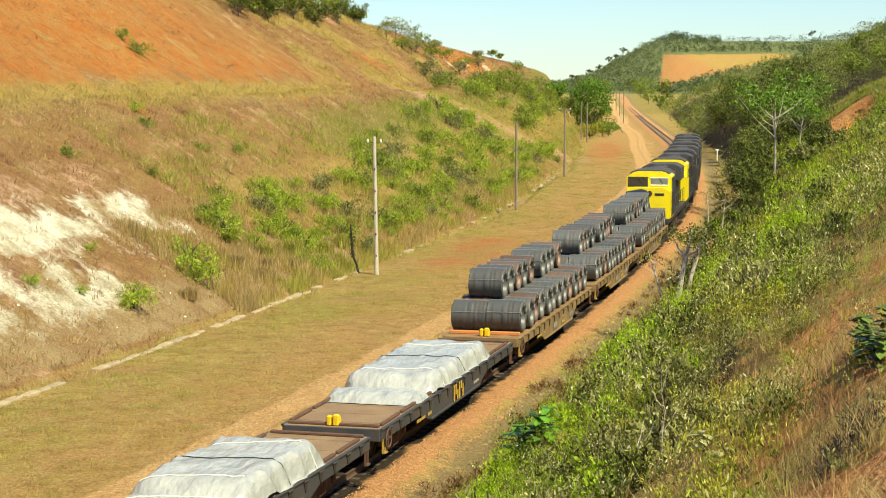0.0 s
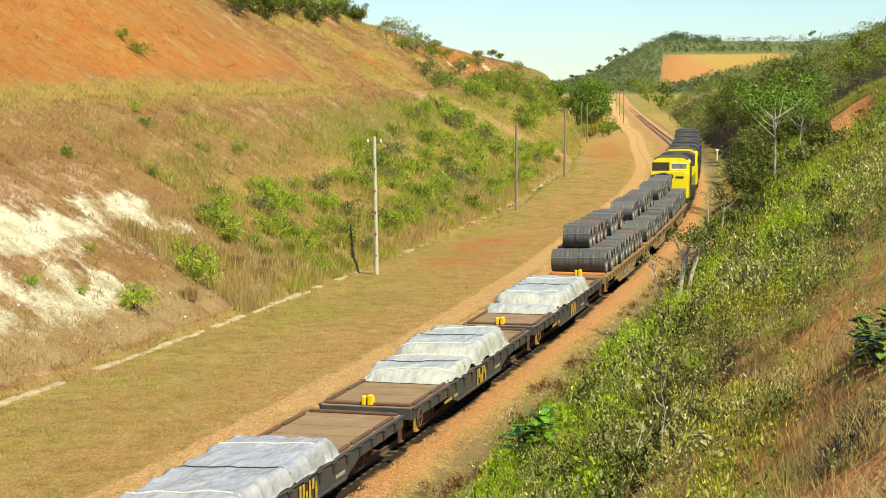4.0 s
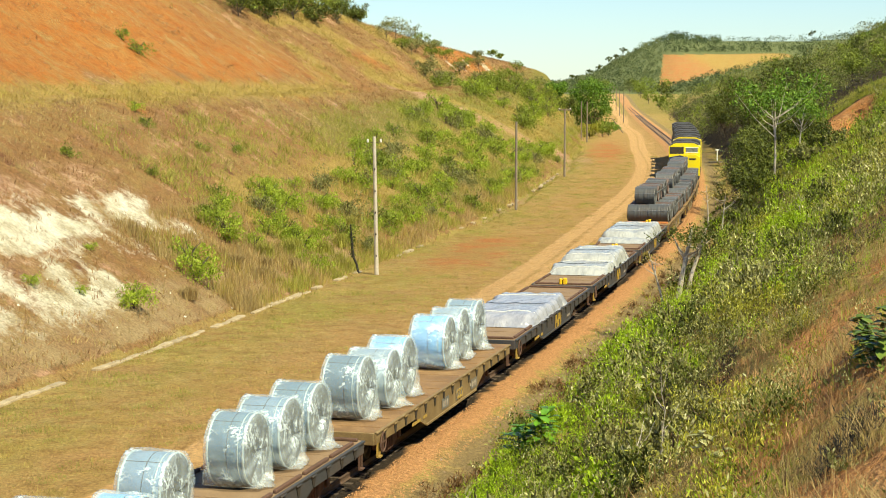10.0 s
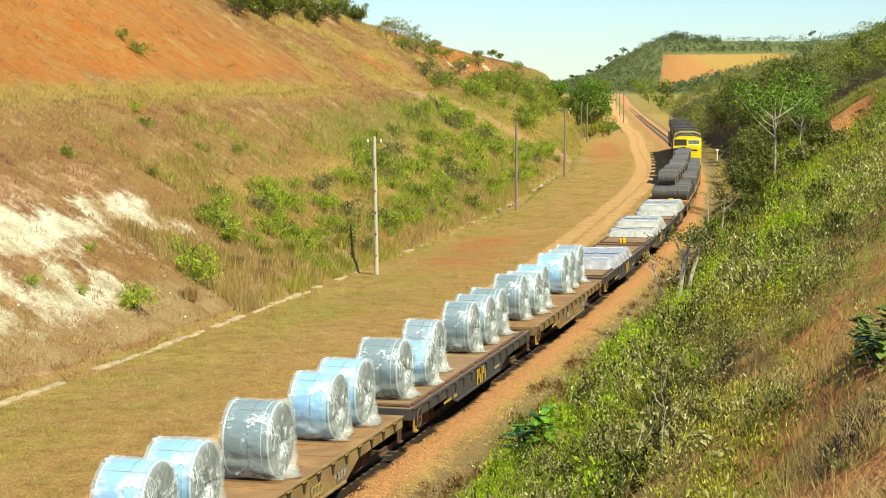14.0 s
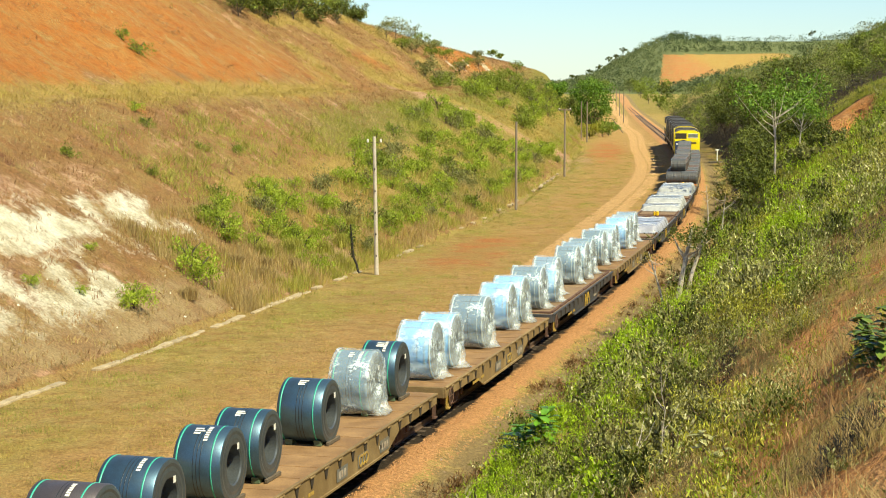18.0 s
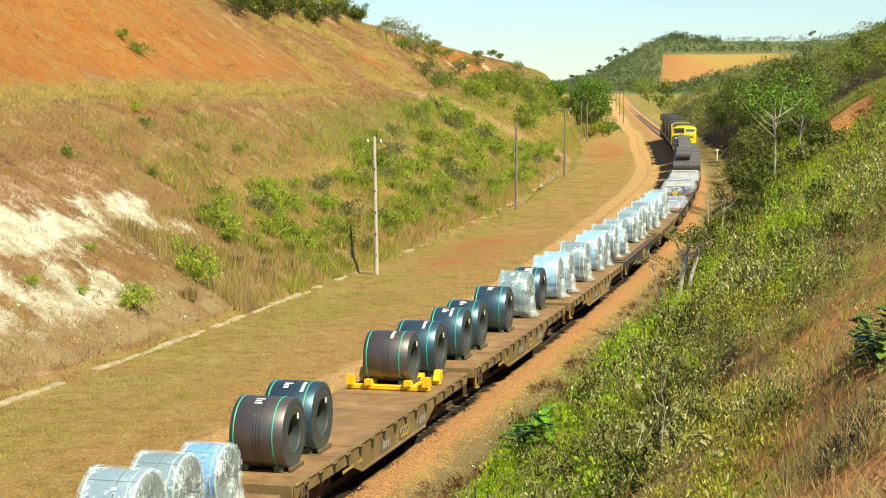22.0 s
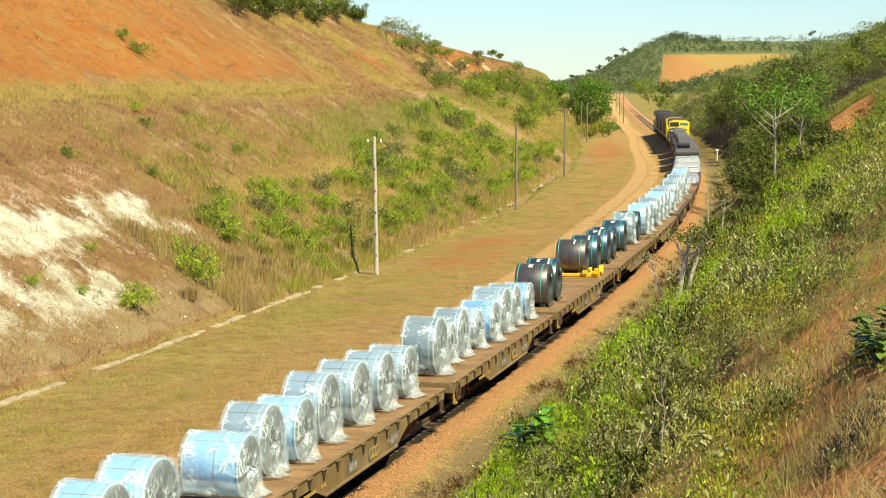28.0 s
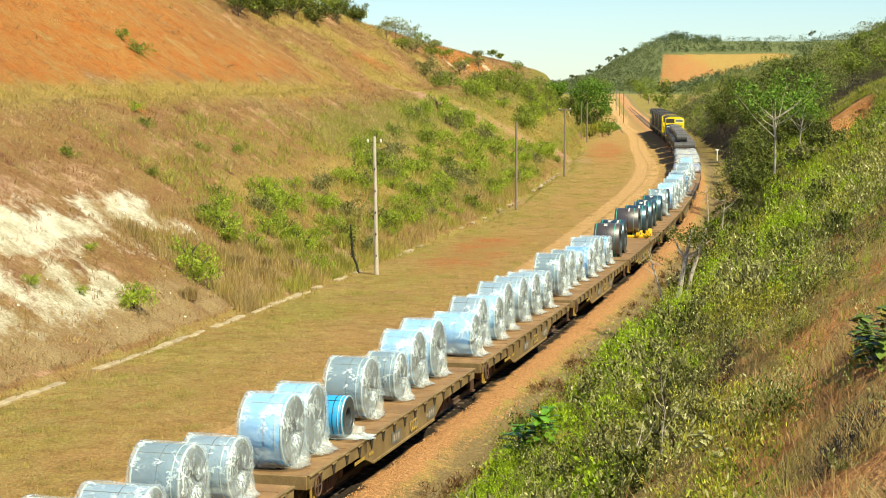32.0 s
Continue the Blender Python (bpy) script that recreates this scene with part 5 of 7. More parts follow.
    for ey in (-1, 1):
        part("coupler", (Build().box(-0.16, 0.16, min(ey * L, ey * (L + 0.5)), max(ey * L, ey * (L + 0.5)), 0.58, 0.86, 0.05), M_RUST), w)
        part("pilot", (Build().box(-1.3, 1.3, min(ey * (L - 0.1), ey * L), max(ey * (L - 0.1), ey * L), 0.25, 1.1, 0.03), M_LOCO_DARK), w)
        bogie(w, ey * 5.6)
        bogie(w, ey * 3.3)
    return tagged(w, label, "locomotive", "locomotives at the head")


rear = 34.3 + 3 * PITCH
BIG = (0.97, 1.0, 1.09)
lead = locomotive(M_LOCO_YELLOW, "yellow and dark blue locomotive, its cab towards the wagons", True)
on_train(lead, rear + LOCO / 2, 4.8).scale = BIG
second = locomotive(M_LOCO_YELLOW, "dark grey locomotive with yellow cab behind the lead engine", False)
on_train(second, rear + LOCO * 1.5, 4.8).scale = BIG
third = locomotive(M_LOCO_DARK, "plain dark grey locomotive", False)
on_train(third, rear + LOCO * 2.5, 4.8).scale = BIG
for k in (3.5, 4.5):
    on_train(copy_thing(third, Matrix.Identity(4)), rear + LOCO * k, 4.8).scale = BIG


# ---- track ----
def sweep(name, outline, s0, s1, step_m, offset, material):
    """An outline of (across, up) drawn along the line."""
    ss = np.concatenate([np.arange(s0, min(s1, 420), step_m), np.arange(420, s1, step_m * 6)]) if s1 > 420 else np.arange(s0, s1, step_m)
    v, n = [], len(outline)
    for s in ss:
        for a, u in outline:
            p = spot(s, offset + a, u)
            v.append(p)
    f = [(k * n + j, k * n + (j + 1) % n, (k + 1) * n + (j + 1) % n, (k + 1) * n + j) for k in range(len(ss) - 1) for j in range(n)]
    return mesh_of(name, v, f, material)


track = tagged(new("railway_track"), "rusty rails on dusty sleepers and gravel", "railway track", kind="structure")
RAIL = [(-0.06, -0.16), (0.06, -0.16), (0.06, -0.145), (0.012, -0.13), (0.012, -0.04), (0.034, -0.03), (0.034, 0.0), (-0.034, 0.0), (-0.034, -0.03), (-0.012, -0.04), (-0.012, -0.13), (-0.06, -0.145)]
for x in (-0.53, 0.53):
    part("rail", sweep("rail", RAIL, -40, 1250, 4.0, 0.06 + x, M_RAIL), track)


# ---- leaf and grass fields ----
def place(s, d, lift=0.0):
    x, y, _ = lay(s, d)
    return np.stack([x, y, ground(s, d) + lift], -1)


def blades(name, pts, h, per, width, lean, material, rs, spread=0.12):
    """Tufts of bent blades standing at pts."""
    n = len(pts)
    if not n:
        return None
    b = np.repeat(pts, per, 0) + np.concatenate([rs.normal(0, spread, (n * per, 2)), np.zeros((n * per, 1))], 1)
    hh = np.repeat(h, per) * rs.uniform(0.55, 1.15, n * per)
    az = rs.uniform(0, 2 * np.pi, n * per)
    out = rs.uniform(0.1, 1.0, n * per) * lean * hh
    w = width * rs.uniform(0.6, 1.3, n * per) * np.repeat(np.ones(n), per)
    side = np.stack([-np.sin(az), np.cos(az), 0 * az], -1)
    way = np.stack([np.cos(az), np.sin(az), 0 * az], -1)
    up = np.array([0, 0, 1.0])
    midp = b + way * (out * 0.3)[:, None] + up * (hh * 0.6)[:, None]
    v = np.stack([b - side * (w / 2)[:, None] - up * 0.03, b + side * (w / 2)[:, None] - up * 0.03, midp + side * (w * 0.4)[:, None], midp - side * (w * 0.4)[:, None], b + way * out[:, None] + up * hh[:, None]], 1)
    k = np.arange(len(b))[:, None] * 5
    f = np.concatenate([k + [0, 1, 2], k + [0, 2, 3], k + [3, 2, 4]], 0)
    return arrays_mesh(name, v.reshape(-1, 3), f, material)


def leaves(name, mid_pts, radius, per, size, material, rs, flat=0.75, hollow=0.35, rise=0.3):
    """Clumps of small folded leaves round the points, open inside, uneven outside."""
    n = len(mid_pts)
    if not n:
        return None
    c = np.repeat(mid_pts, per, 0)
    r = np.repeat(radius, per)
    q = rs.normal(0, 1, (n * per, 3))
    q /= np.linalg.norm(q, axis=1)[:, None] + 1e-9
    q[:, 2] = np.where(q[:, 2] < -0.7, -q[:, 2], q[:, 2])
    lump = 0.72 + 0.5 * vnoise(q[:, 0] * 2.2 + np.repeat(np.arange(n), per) * 3.7, q[:, 1] * 2.2 + q[:, 2] * 2.9, 5)
    rad = r * lump * rs.uniform(hollow, 1.0, n * per) ** 0.6
    p = c + q * rad[:, None] * [1, 1, flat]
    a = rs.normal(0, 1, (n * per, 3)) + q * 0.6 + [0, 0, rise]
    a /= np.linalg.norm(a, axis=1)[:, None]
    b = np.cross(a, rs.normal(0, 1, (n * per, 3)) + [0, 0, 0.9])
    b /= np.linalg.norm(b, axis=1)[:, None] + 1e-9
    s = np.repeat(size if np.ndim(size) else np.full(n, size), per) * rs.uniform(0.6, 1.3, n * per)
    nrm = np.cross(a, b)
    L, W = a * (s / 2)[:, None], b * (s * 0.19)[:, None]
    v = np.stack([p - L, p + W + nrm * (s * 0.06)[:, None], p + L, p - W + nrm * (s * 0.06)[:, None]], 1)
    k = np.arange(len(p))[:, None] * 4
    f = np.concatenate([k + [0, 1, 2], k + [0, 2, 3]], 0)
    return arrays_mesh(name, v.reshape(-1, 3), f, material)


def stuff(name, me, label, category):
    if me:
        tagged(new(name, me), label, category, kind="stuff")


def sprigs(name, pts, tall, stems, per, size, material, r, broad=0.115):
    """Shrubs made of upright, bending sprigs with narrow leaves set along them."""
    n = len(pts)
    if not n:
        return None
    m = n * stems
    base = np.repeat(pts, stems, 0)
    L = np.repeat(tall, stems) * r.uniform(0.5, 1.25, m)
    az, tilt = r.uniform(0, 2 * np.pi, m), np.abs(r.normal(0.12, 0.36, m))
    way = np.stack([np.cos(az) * np.sin(tilt), np.sin(az) * np.sin(tilt), np.cos(tilt)], -1)
    bend = np.stack([np.cos(az + 0.6), np.sin(az + 0.6), -0.3 + 0 * az], -1) * r.uniform(0.05, 0.4, m)[:, None]
    base = base + np.stack([np.cos(az), np.sin(az), 0 * az], -1) * (L * 0.12)[:, None]
    f = np.tile(np.linspace(0.48, 1.0, per), m) + r.normal(0, 0.04, m * per)
    W, B, LL = np.repeat(way, per, 0), np.repeat(bend, per, 0), np.repeat(L, per)
    p = np.repeat(base, per, 0) + W * (LL * f)[:, None] + B * (LL * f * f)[:, None] + r.normal(0, 0.07, (m * per, 3)) * LL[:, None]
    a = W * 0.95 + r.normal(0, 0.5, (m * per, 3))
    a /= np.linalg.norm(a, axis=1)[:, None]
    b = np.cross(a, r.normal(0, 1, (m * per, 3)) + [0, 0, 0.6])
    b /= np.linalg.norm(b, axis=1)[:, None] + 1e-9
    s = np.repeat(np.repeat(size, stems), per) * r.uniform(0.7, 1.8, m * per)
    v = np.stack([p, p + a * (s * 0.45)[:, None] + b * (s * broad)[:, None], p + a * s[:, None], p + a * (s * 0.45)[:, None] - b * (s * broad)[:, None]], 1).reshape(-1, 3)
    k = np.arange(m * per)[:, None] * 4
    faces = np.concatenate([k + [0, 1, 2], k + [0, 2, 3]], 0)
    tip = base + way * L[:, None] + bend * L[:, None]
    side = np.cross(way, r.normal(0, 1, (m, 3)))
    side /= np.linalg.norm(side, axis=1)[:, None] + 1e-9
    sw = np.repeat(np.repeat(size, stems), 1)[:, None] * 0.05
    sv = np.stack([base - side * sw, base + side * sw, tip], 1).reshape(-1, 3)
    sf = np.arange(m)[:, None] * 3 + [0, 1, 2] + len(v)
    return arrays_mesh(name, np.concatenate([v, sv]), np.concatenate([faces, sf]), material)


rs = np.random.RandomState(11)


def straws(name, pts, h, per, width, lean, material, r, spread):
    """Loose grass of single leaning straws."""
    n = len(pts) * per
    if not n:
        return None
    b = np.repeat(pts, per, 0) + np.concatenate([r.normal(0, spread, (n, 2)), np.zeros((n, 1))], 1)
    hh = np.repeat(h, per) * r.uniform(0.4, 1.2, n)
    az = r.uniform(0, 2 * np.pi, n)
    out = r.uniform(0.0, 1.0, n) * lean * hh
    w = width * r.uniform(0.6, 1.5, n)
    face = r.normal(0, 0.7, n)
    side = np.stack([np.cos(face), np.sin(face), 0 * az], -1) * (w / 2)[:, None]
    tip = b + np.stack([np.cos(az) * out, np.sin(az) * out, hh], -1)
    v = np.stack([b - side - [0, 0, 0.08], b + side - [0, 0, 0.08], tip], 1).reshape(-1, 3)
    return arrays_mesh(name, v, np.arange(n)[:, None] * 3 + [0, 1, 2], material)


# short grass of the level verge between the road and the drain
def verge():
    n = 26000
    s = 8 + 232 * rs.uniform(0, 1, n) ** 1.3
    d = rs.uniform(-14.6, -3.2, n)
    g = fbm(s / 5, d / 3, 81)
    bare = np.exp(-((s - 84) / 16) ** 2 - ((d + 10.5) / 2.8) ** 2) + np.exp(-((s - 245) / 38) ** 2 - ((d + 10.3) / 2.6) ** 2)
    keep = (np.abs(d + 5.3) > 1.1) & (g + rs.uniform(-0.25, 0.25, n) > np.where(d > -4.4, 0.62, 0.40)) & (rs.uniform(0, 1, n) > bare * 1.3)
    keep &= fbm(s / 1.3, d / 0.9, 87) > 0.44
    lime = (fbm(s / 3, d / 1.6, 85) + 0.12 * (d < -11) > 0.56)
    for name, m, mat, label in (("verge_grass", keep & ~lime, G_VERGE, "short dry grass of the level verge"), ("green_verge_grass", keep & lime, G_TURF, "yellowish green short grass of the verge")):
        pts = place(s[m], d[m])
        stuff(name, straws(name, pts, rs.uniform(0.05, 0.13, len(pts)) * (0.5 + fbm(s[m] / 2, d[m] / 2, 83)), 12, 0.03, 2.0, mat, rs, 0.2), label, "grass")


verge()


# long dry grass on the left bank
def left_bank():
    n = 46000
    s = 12 + 320 * rs.uniform(0, 1, n) ** 1.25
    d = -14.4 - 33 * rs.uniform(0, 1, n) ** 0.9
    z = ground(s, d)
    fine = fbm(s / 2.5, d / 2.5, 91)
    orange = (z > 9.9) & (s + 1.8 * (z - 10) < 140)
    white = white_rock(s, z) > 0.6
    keep = rs.uniform(0, 1, n) > np.where(orange, np.where(fine > 0.58, 0.72, 0.96), np.where(white, 0.93, 0.10 + 0.45 * (fine < 0.42)))
    keep &= ~((np.abs(scar(s, z)) < 1.4) & (s > 158) & (s < 215) & (rs.uniform(0, 1, n) < 0.9))
    gold = gold_grass(s, z)
    t = fbm(s / 11, d / 6, 95) + rs.normal(0, 0.08, n)
    yellow = gold * 0.5 + 0.6 * (t - 0.5) > 0.26
    green = (~yellow) & (s > 62) & (z < 8) & (fbm(s / 8, d / 5, 97) + 0.14 * ((z < 2.2 + 0.055 * (s - 66)) & (z < 7)) > 0.50)
    brown = ~(yellow | green)
    straw = (brown | green) & ((t < 0.36) | ((z < 1.2) & (s < 82) & (rs.uniform(0, 1, n) < 0.7)))
    green &= ~straw
    for name, m, mat, lo, hi, label in (("brown_grass", brown & ~straw, G_BROWN, 0.08, 0.26, "long reddish brown dry grass on the bank"), ("straw_grass", straw, G_STRAW, 0.10, 0.30, "pale straw-coloured dry grass on the bank"),
                                        ("yellow_grass", yellow, G_GOLD, 0.14, 0.38, "tall yellow-green grass along the bench"), ("bank_grass", green, G_LIME, 0.25, 0.7, "greenish tall grass low on the bank")):
        m = m & keep
        pts = place(s[m], d[m])
        stuff(name, straws(name, pts, rs.uniform(lo, hi, len(pts)) * (0.5 + 0.9 * fbm(s[m] / 3, d[m] / 3, 99)), 12, 0.034, 1.9, mat, rs, 0.34), label, "grass")


left_bank()


# tall grass among the bushes at the foot of the left bank
def foot_grass():
    n = 6500
    s, d = 52 + 100 * rs.uniform(0, 1, n) ** 1.4, -14.9 - 8.5 * rs.uniform(0, 1, n) ** 1.3
    z = ground(s, d)
    u = fbm(s / 4, d / 2.5, 171) + rs.normal(0, 0.07, n)
    m = (z < 3.6) & (white_rock(s, z) < 0.45) & (fbm(s / 1.6, d / 1.6, 173) > 0.40)
    for name, k, mat, label in (("tall_straw", m & (u < 0.44), G_STRAW, "tall straw-coloured grass among the bushes"), ("tall_gold_grass", m & (u >= 0.44) & (u < 0.55), G_GOLD, "tall yellow grass among the bushes"), ("tall_lime_grass", m & (u >= 0.55), G_LIME, "tall yellow-green grass among the bushes")):
        stuff(name, straws(name, place(s[k], d[k]), rs.uniform(0.25, 0.75, k.sum()), 13, 0.03, 0.7, mat, rs, 0.24), label, "grass")


foot_grass()


def mounds(s, d, size, k):
    """Nearest mound's distance, in sizes, and two numbers of its own."""
    a, b = np.floor(s / size).astype(np.int64), np.floor(d / size).astype(np.int64)
    best, one, two = np.full(s.shape, 9.0), np.zeros(s.shape), np.zeros(s.shape)
    for i in (-1, 0, 1):
        for j in (-1, 0, 1):
            cs, cd = (a + i + _hash(a + i, b + j, k)) * size, (b + j + _hash(a + i, b + j, k + 1)) * size
            q = np.hypot(s - cs, d - cd) / size
            m = q < best
            best = np.where(m, q, best)
            one, two = np.where(m, _hash(a + i, b + j, k + 2), one), np.where(m, _hash(a + i, b + j, k + 3), two)
    return best, one, two


KINDS = (("bright_undergrowth", L_BRIGHT, "bright green low leafy undergrowth"), ("dark_undergrowth", L_DARK, "dark green dense shrubs"), ("olive_undergrowth", L_OLIVE, "grey-olive small-leaved scrub"),
         ("dry_scrub", L_SCRUB, "brown half-dry scrub"), ("green_undergrowth", L_GREEN, "mid-green leafy shrubs"), ("silvery_undergrowth", L_SILVER, "shrubs with upright silvery leaves"))


# undergrowth of the right bank: each mound is one kind of plant, with dark gaps between the mounds
def right_bank():
    bands = ((-17, 14, 17, 12000, 1.0, 0.60, 7, 12, 0.042), (12, 60, 16.5, 9500, 1.75, 0.98, 5, 12, 0.070), (58, 150, 22, 4200, 2.4, 1.3, 4, 12, 0.16))
    for band, (s0, s1, dmax, n, cell, tall, stems, per, leaf) in enumerate(bands):
        s = rs.uniform(s0, s1, n)
        d = 3.0 + (dmax - 3.0) * rs.uniform(0, 1, n)
        q, one, two = mounds(s, d, cell, 301 + 7 * band)
        reach = 0.24 + 0.20 * two
        x, y, _ = lay(s, d)
        keep = (np.hypot(x, y) > 9.0) & (q < reach) & ~((s > 36) & (s < 46.5) & (d < 6.6) & (rs.uniform(0, 1, n) < 0.85))
        cover = fbm(s / 4, d / 4, 101)
        bare = np.exp(-((s - 134) / 14) ** 4 - ((d - 14.5) / 3.0) ** 4)
        dry = step(12.7, 14.3, d + 2.4 * (cover - 0.5)) * (1 - step(4, 24, s))
        foot = d < 4.9 + 1.0 * (cover - 0.5)
        keep &= (rs.uniform(0, 1, n) > bare * 1.05) & ~((dry > 0.5) & (two > 0.72)) & ~(foot & (s < 95) & (rs.uniform(0, 1, n) < 0.93))
        # share of bright green: along the foot when near, over the middle of the bank farther on
        lime = np.exp(-((d - 6.3 - 0.14 * np.clip(14 - s, 0, 14)) / 2.2) ** 4) * (s < 50) + 0.55 * step(30, 46, s) * np.exp(-((d - 10.2) / 2.3) ** 4) + 0.14
        lime = np.clip(lime, 0, 0.88) * (1 - 0.6 * dry)
        lime = np.where((s > 60) & (d < 8.4), 0.06, lime)
        silver = np.where(s < 55, 0.24 * (1 - dry), 0.08)
        deep = np.where((s > 60) & (d < 8.6), 0.72, 0.15) * (1 - 0.5 * dry)
        rest = (one - lime) / np.maximum(1 - lime, 0.05)
        kind = np.where(one < lime, 0, np.where(rest < deep, 1, np.where(rest < deep + silver, 5, np.where(rest < deep + silver + 0.22 + 0.40 * dry, 3, np.where(two < 0.55, 2, 4)))))
        stray = rs.uniform(0, 1, n)
        kind = np.where(stray < 0.09, 3, np.where(stray < 0.18, 5 if band < 2 else 2, kind))
        dome = np.sqrt(np.clip(1 - (q / (reach + 0.05)) ** 2, 0.04, 1))
        for k, (name, mat, label) in enumerate(KINDS):
            m = keep & (kind == k)
            mat = {L_OLIVE: L_SAGE, L_GREEN: L_MID}.get(mat, mat) if band == 2 else mat
            hgt = tall * (0.45 + 0.8 * two[m]) * dome[m] * rs.uniform(0.75, 1.15, m.sum()) * (0.45 + 0.55 * step(4.4, 7.0, d[m])) * (1.2, 1.1, 0.9, 0.8, 1.0, 1.3)[k] * (1 - 0.35 * dry[m])
            size = leaf * rs.uniform(0.75, 1.3, m.sum()) * (0.9, 1.2, 0.8, 0.6, 1.0, 1.0)[k] * (1 - 0.35 * dry[m])
            stuff(name, sprigs(name, place(s[m], d[m], -0.03), np.maximum(hgt, 0.08), stems - (k == 3), 7 if k == 3 else per, size, mat, rs, (0.10, 0.16, 0.12, 0.05, 0.14, 0.17)[k]), label, "undergrowth")
    for s0, s1, dmax, n, r0, r1, per, leaf in ((140, 340, 48, 1500, 0.8, 2.6, 80, 0.22), (330, 620, 70, 900, 1.2, 3.6, 60, 0.42)):
        s = rs.uniform(s0, s1, n)
        d = 3.0 + (dmax - 3.0) * rs.uniform(0, 1, n)
        d = d + np.interp(s, [150, 190, 260, 340, 600], [0, 1.2, 2.5, 3, 8])
        bare = np.exp(-((s - 136) / 12) ** 4 - ((d - 14.5) / 3.0) ** 4) + 0.9 * np.exp(-((s - 158) / 16) ** 4 - ((d - 18.5) / 3) ** 4)
        keep = (rs.uniform(0, 1, n) > bare * 1.05) & ~((s > 186) & (s < 280) & (d < 11.5))
        u = fbm(s / 9, d / 9, 109) + rs.normal(0, 0.06, n) - 0.10 * (d > 14)
        kind = np.where(u > 0.5, 1, np.where(u < 0.38, 2, 4))
        for k, (name, mat, label) in enumerate(KINDS):
            m = keep & (kind == k)
            mat = {L_OLIVE: L_SAGE, L_GREEN: L_MID}.get(mat, mat)
            rad = r0 + (r1 - r0) * rs.uniform(0, 1, m.sum()) ** 1.8
            stuff(name, leaves(name, place(s[m], d[m], 0) + np.stack([0 * rad, 0 * rad, rad * 0.6], -1), rad, per, leaf * rs.uniform(0.75, 1.3, m.sum()), mat, rs, 1.05, 0.2, 0.9), label, "undergrowth")


right_bank()


# withered grass: in tufts on the open soil of the bank's upper edge, thin among the scrub
def withered():
    n = 11000
    s, d = -16 + 52 * rs.uniform(0, 1, n) ** 1.7, rs.uniform(8.5, 16.8, n)
    far = np.hypot(lay(s, d)[0], lay(s, d)[1]) > 8.5
    zone = step(12.3, 13.9, d) * (1 - step(8, 30, s))
    tuft = fbm(s / 0.6, d / 0.6, 151)
    m = far & (tuft > 0.38) & (rs.uniform(0, 1, n) < 0.10 + 0.9 * zone)
    pale = fbm(s / 1.5, d / 1.5, 153) + rs.normal(0, 0.07, n) > 0.50
    for name, k, mat, label in (("withered_grass", m & ~pale, G_DRY, "tufts of withered brown grass on open soil"), ("pale_withered_grass", m & pale, G_STRAW, "tufts of pale straw on open soil")):
        stuff(name, straws(name, place(s[k], d[k]), rs.uniform(0.08, 0.20, k.sum()) * (0.5 + 3.0 * np.clip(tuft[k] - 0.38, 0, 0.4)), 16, 0.007, 1.9, mat, rs, 0.11), label, "grass")


withered()


# litter and low herbs in the gaps of the undergrowth
def litter():
    n = 6000
    s, d = -15 + 75 * rs.uniform(0, 1, n) ** 1.5, rs.uniform(4.6, 14.5, n)
    m = np.hypot(lay(s, d)[0], lay(s, d)[1]) > 9.0
    u = fbm(s / 1.2, d / 1.2, 161) + rs.normal(0, 0.08, n)
    for name, k, mat, label in (("dead_litter", m & (u < 0.5), G_DRY, "dead brown stalks between the shrubs"), ("low_herbs", m & (u >= 0.5), G_GREEN, "low green herbs between the shrubs")):
        stuff(name, straws(name, place(s[k], d[k]), rs.uniform(0.05, 0.16, k.sum()) * (1 + 0.012 * np.maximum(s[k], 0)), 12, 0.012, 1.8, mat, rs, 0.16), label, "undergrowth")
    # black sprigs added in place of a shadowed crevice in the soil
    n = 26
    s, d = rs.uniform(-12.0, -10.6, n), rs.uniform(14.3, 14.8, n)
    stuff("dark_brush", sprigs("dark_brush", place(s, d), rs.uniform(0.12, 0.3, n), 9, 9, rs.uniform(0.03, 0.05, n), M_CHAR_SHADE, rs, 0.06), "added black sprigs standing for the shadow in a soil crevice", "brush")


litter()


# fresh grass over the upper part of the right bank
def meadow():
    n = 13000
    s = rs.uniform(30, 165, n)
    d = 6.5 + 15 * rs.uniform(0, 1, n)
    t = fbm(s / 10, d / 4, 131) + rs.normal(0, 0.05, n)
    m = (t > 0.44) & (np.exp(-((s - 138) / 8) ** 4 - ((d - 14.5) / 2.6) ** 4) < 0.4)
    lime = fbm(s / 7, d / 3, 135) + rs.normal(0, 0.04, n) > 0.55
    for name, k, mat, label in (("bank_meadow", m & ~lime, G_GREEN, "long fresh green grass between the shrubs"), ("yellow_meadow", m & lime, G_LIME, "long yellow-green grass between the shrubs")):
        stuff(name, straws(name, place(s[k], d[k]), rs.uniform(0.2, 0.5, k.sum()), 14, 0.03, 1.2, mat, rs, 0.3), label, "grass")


meadow()


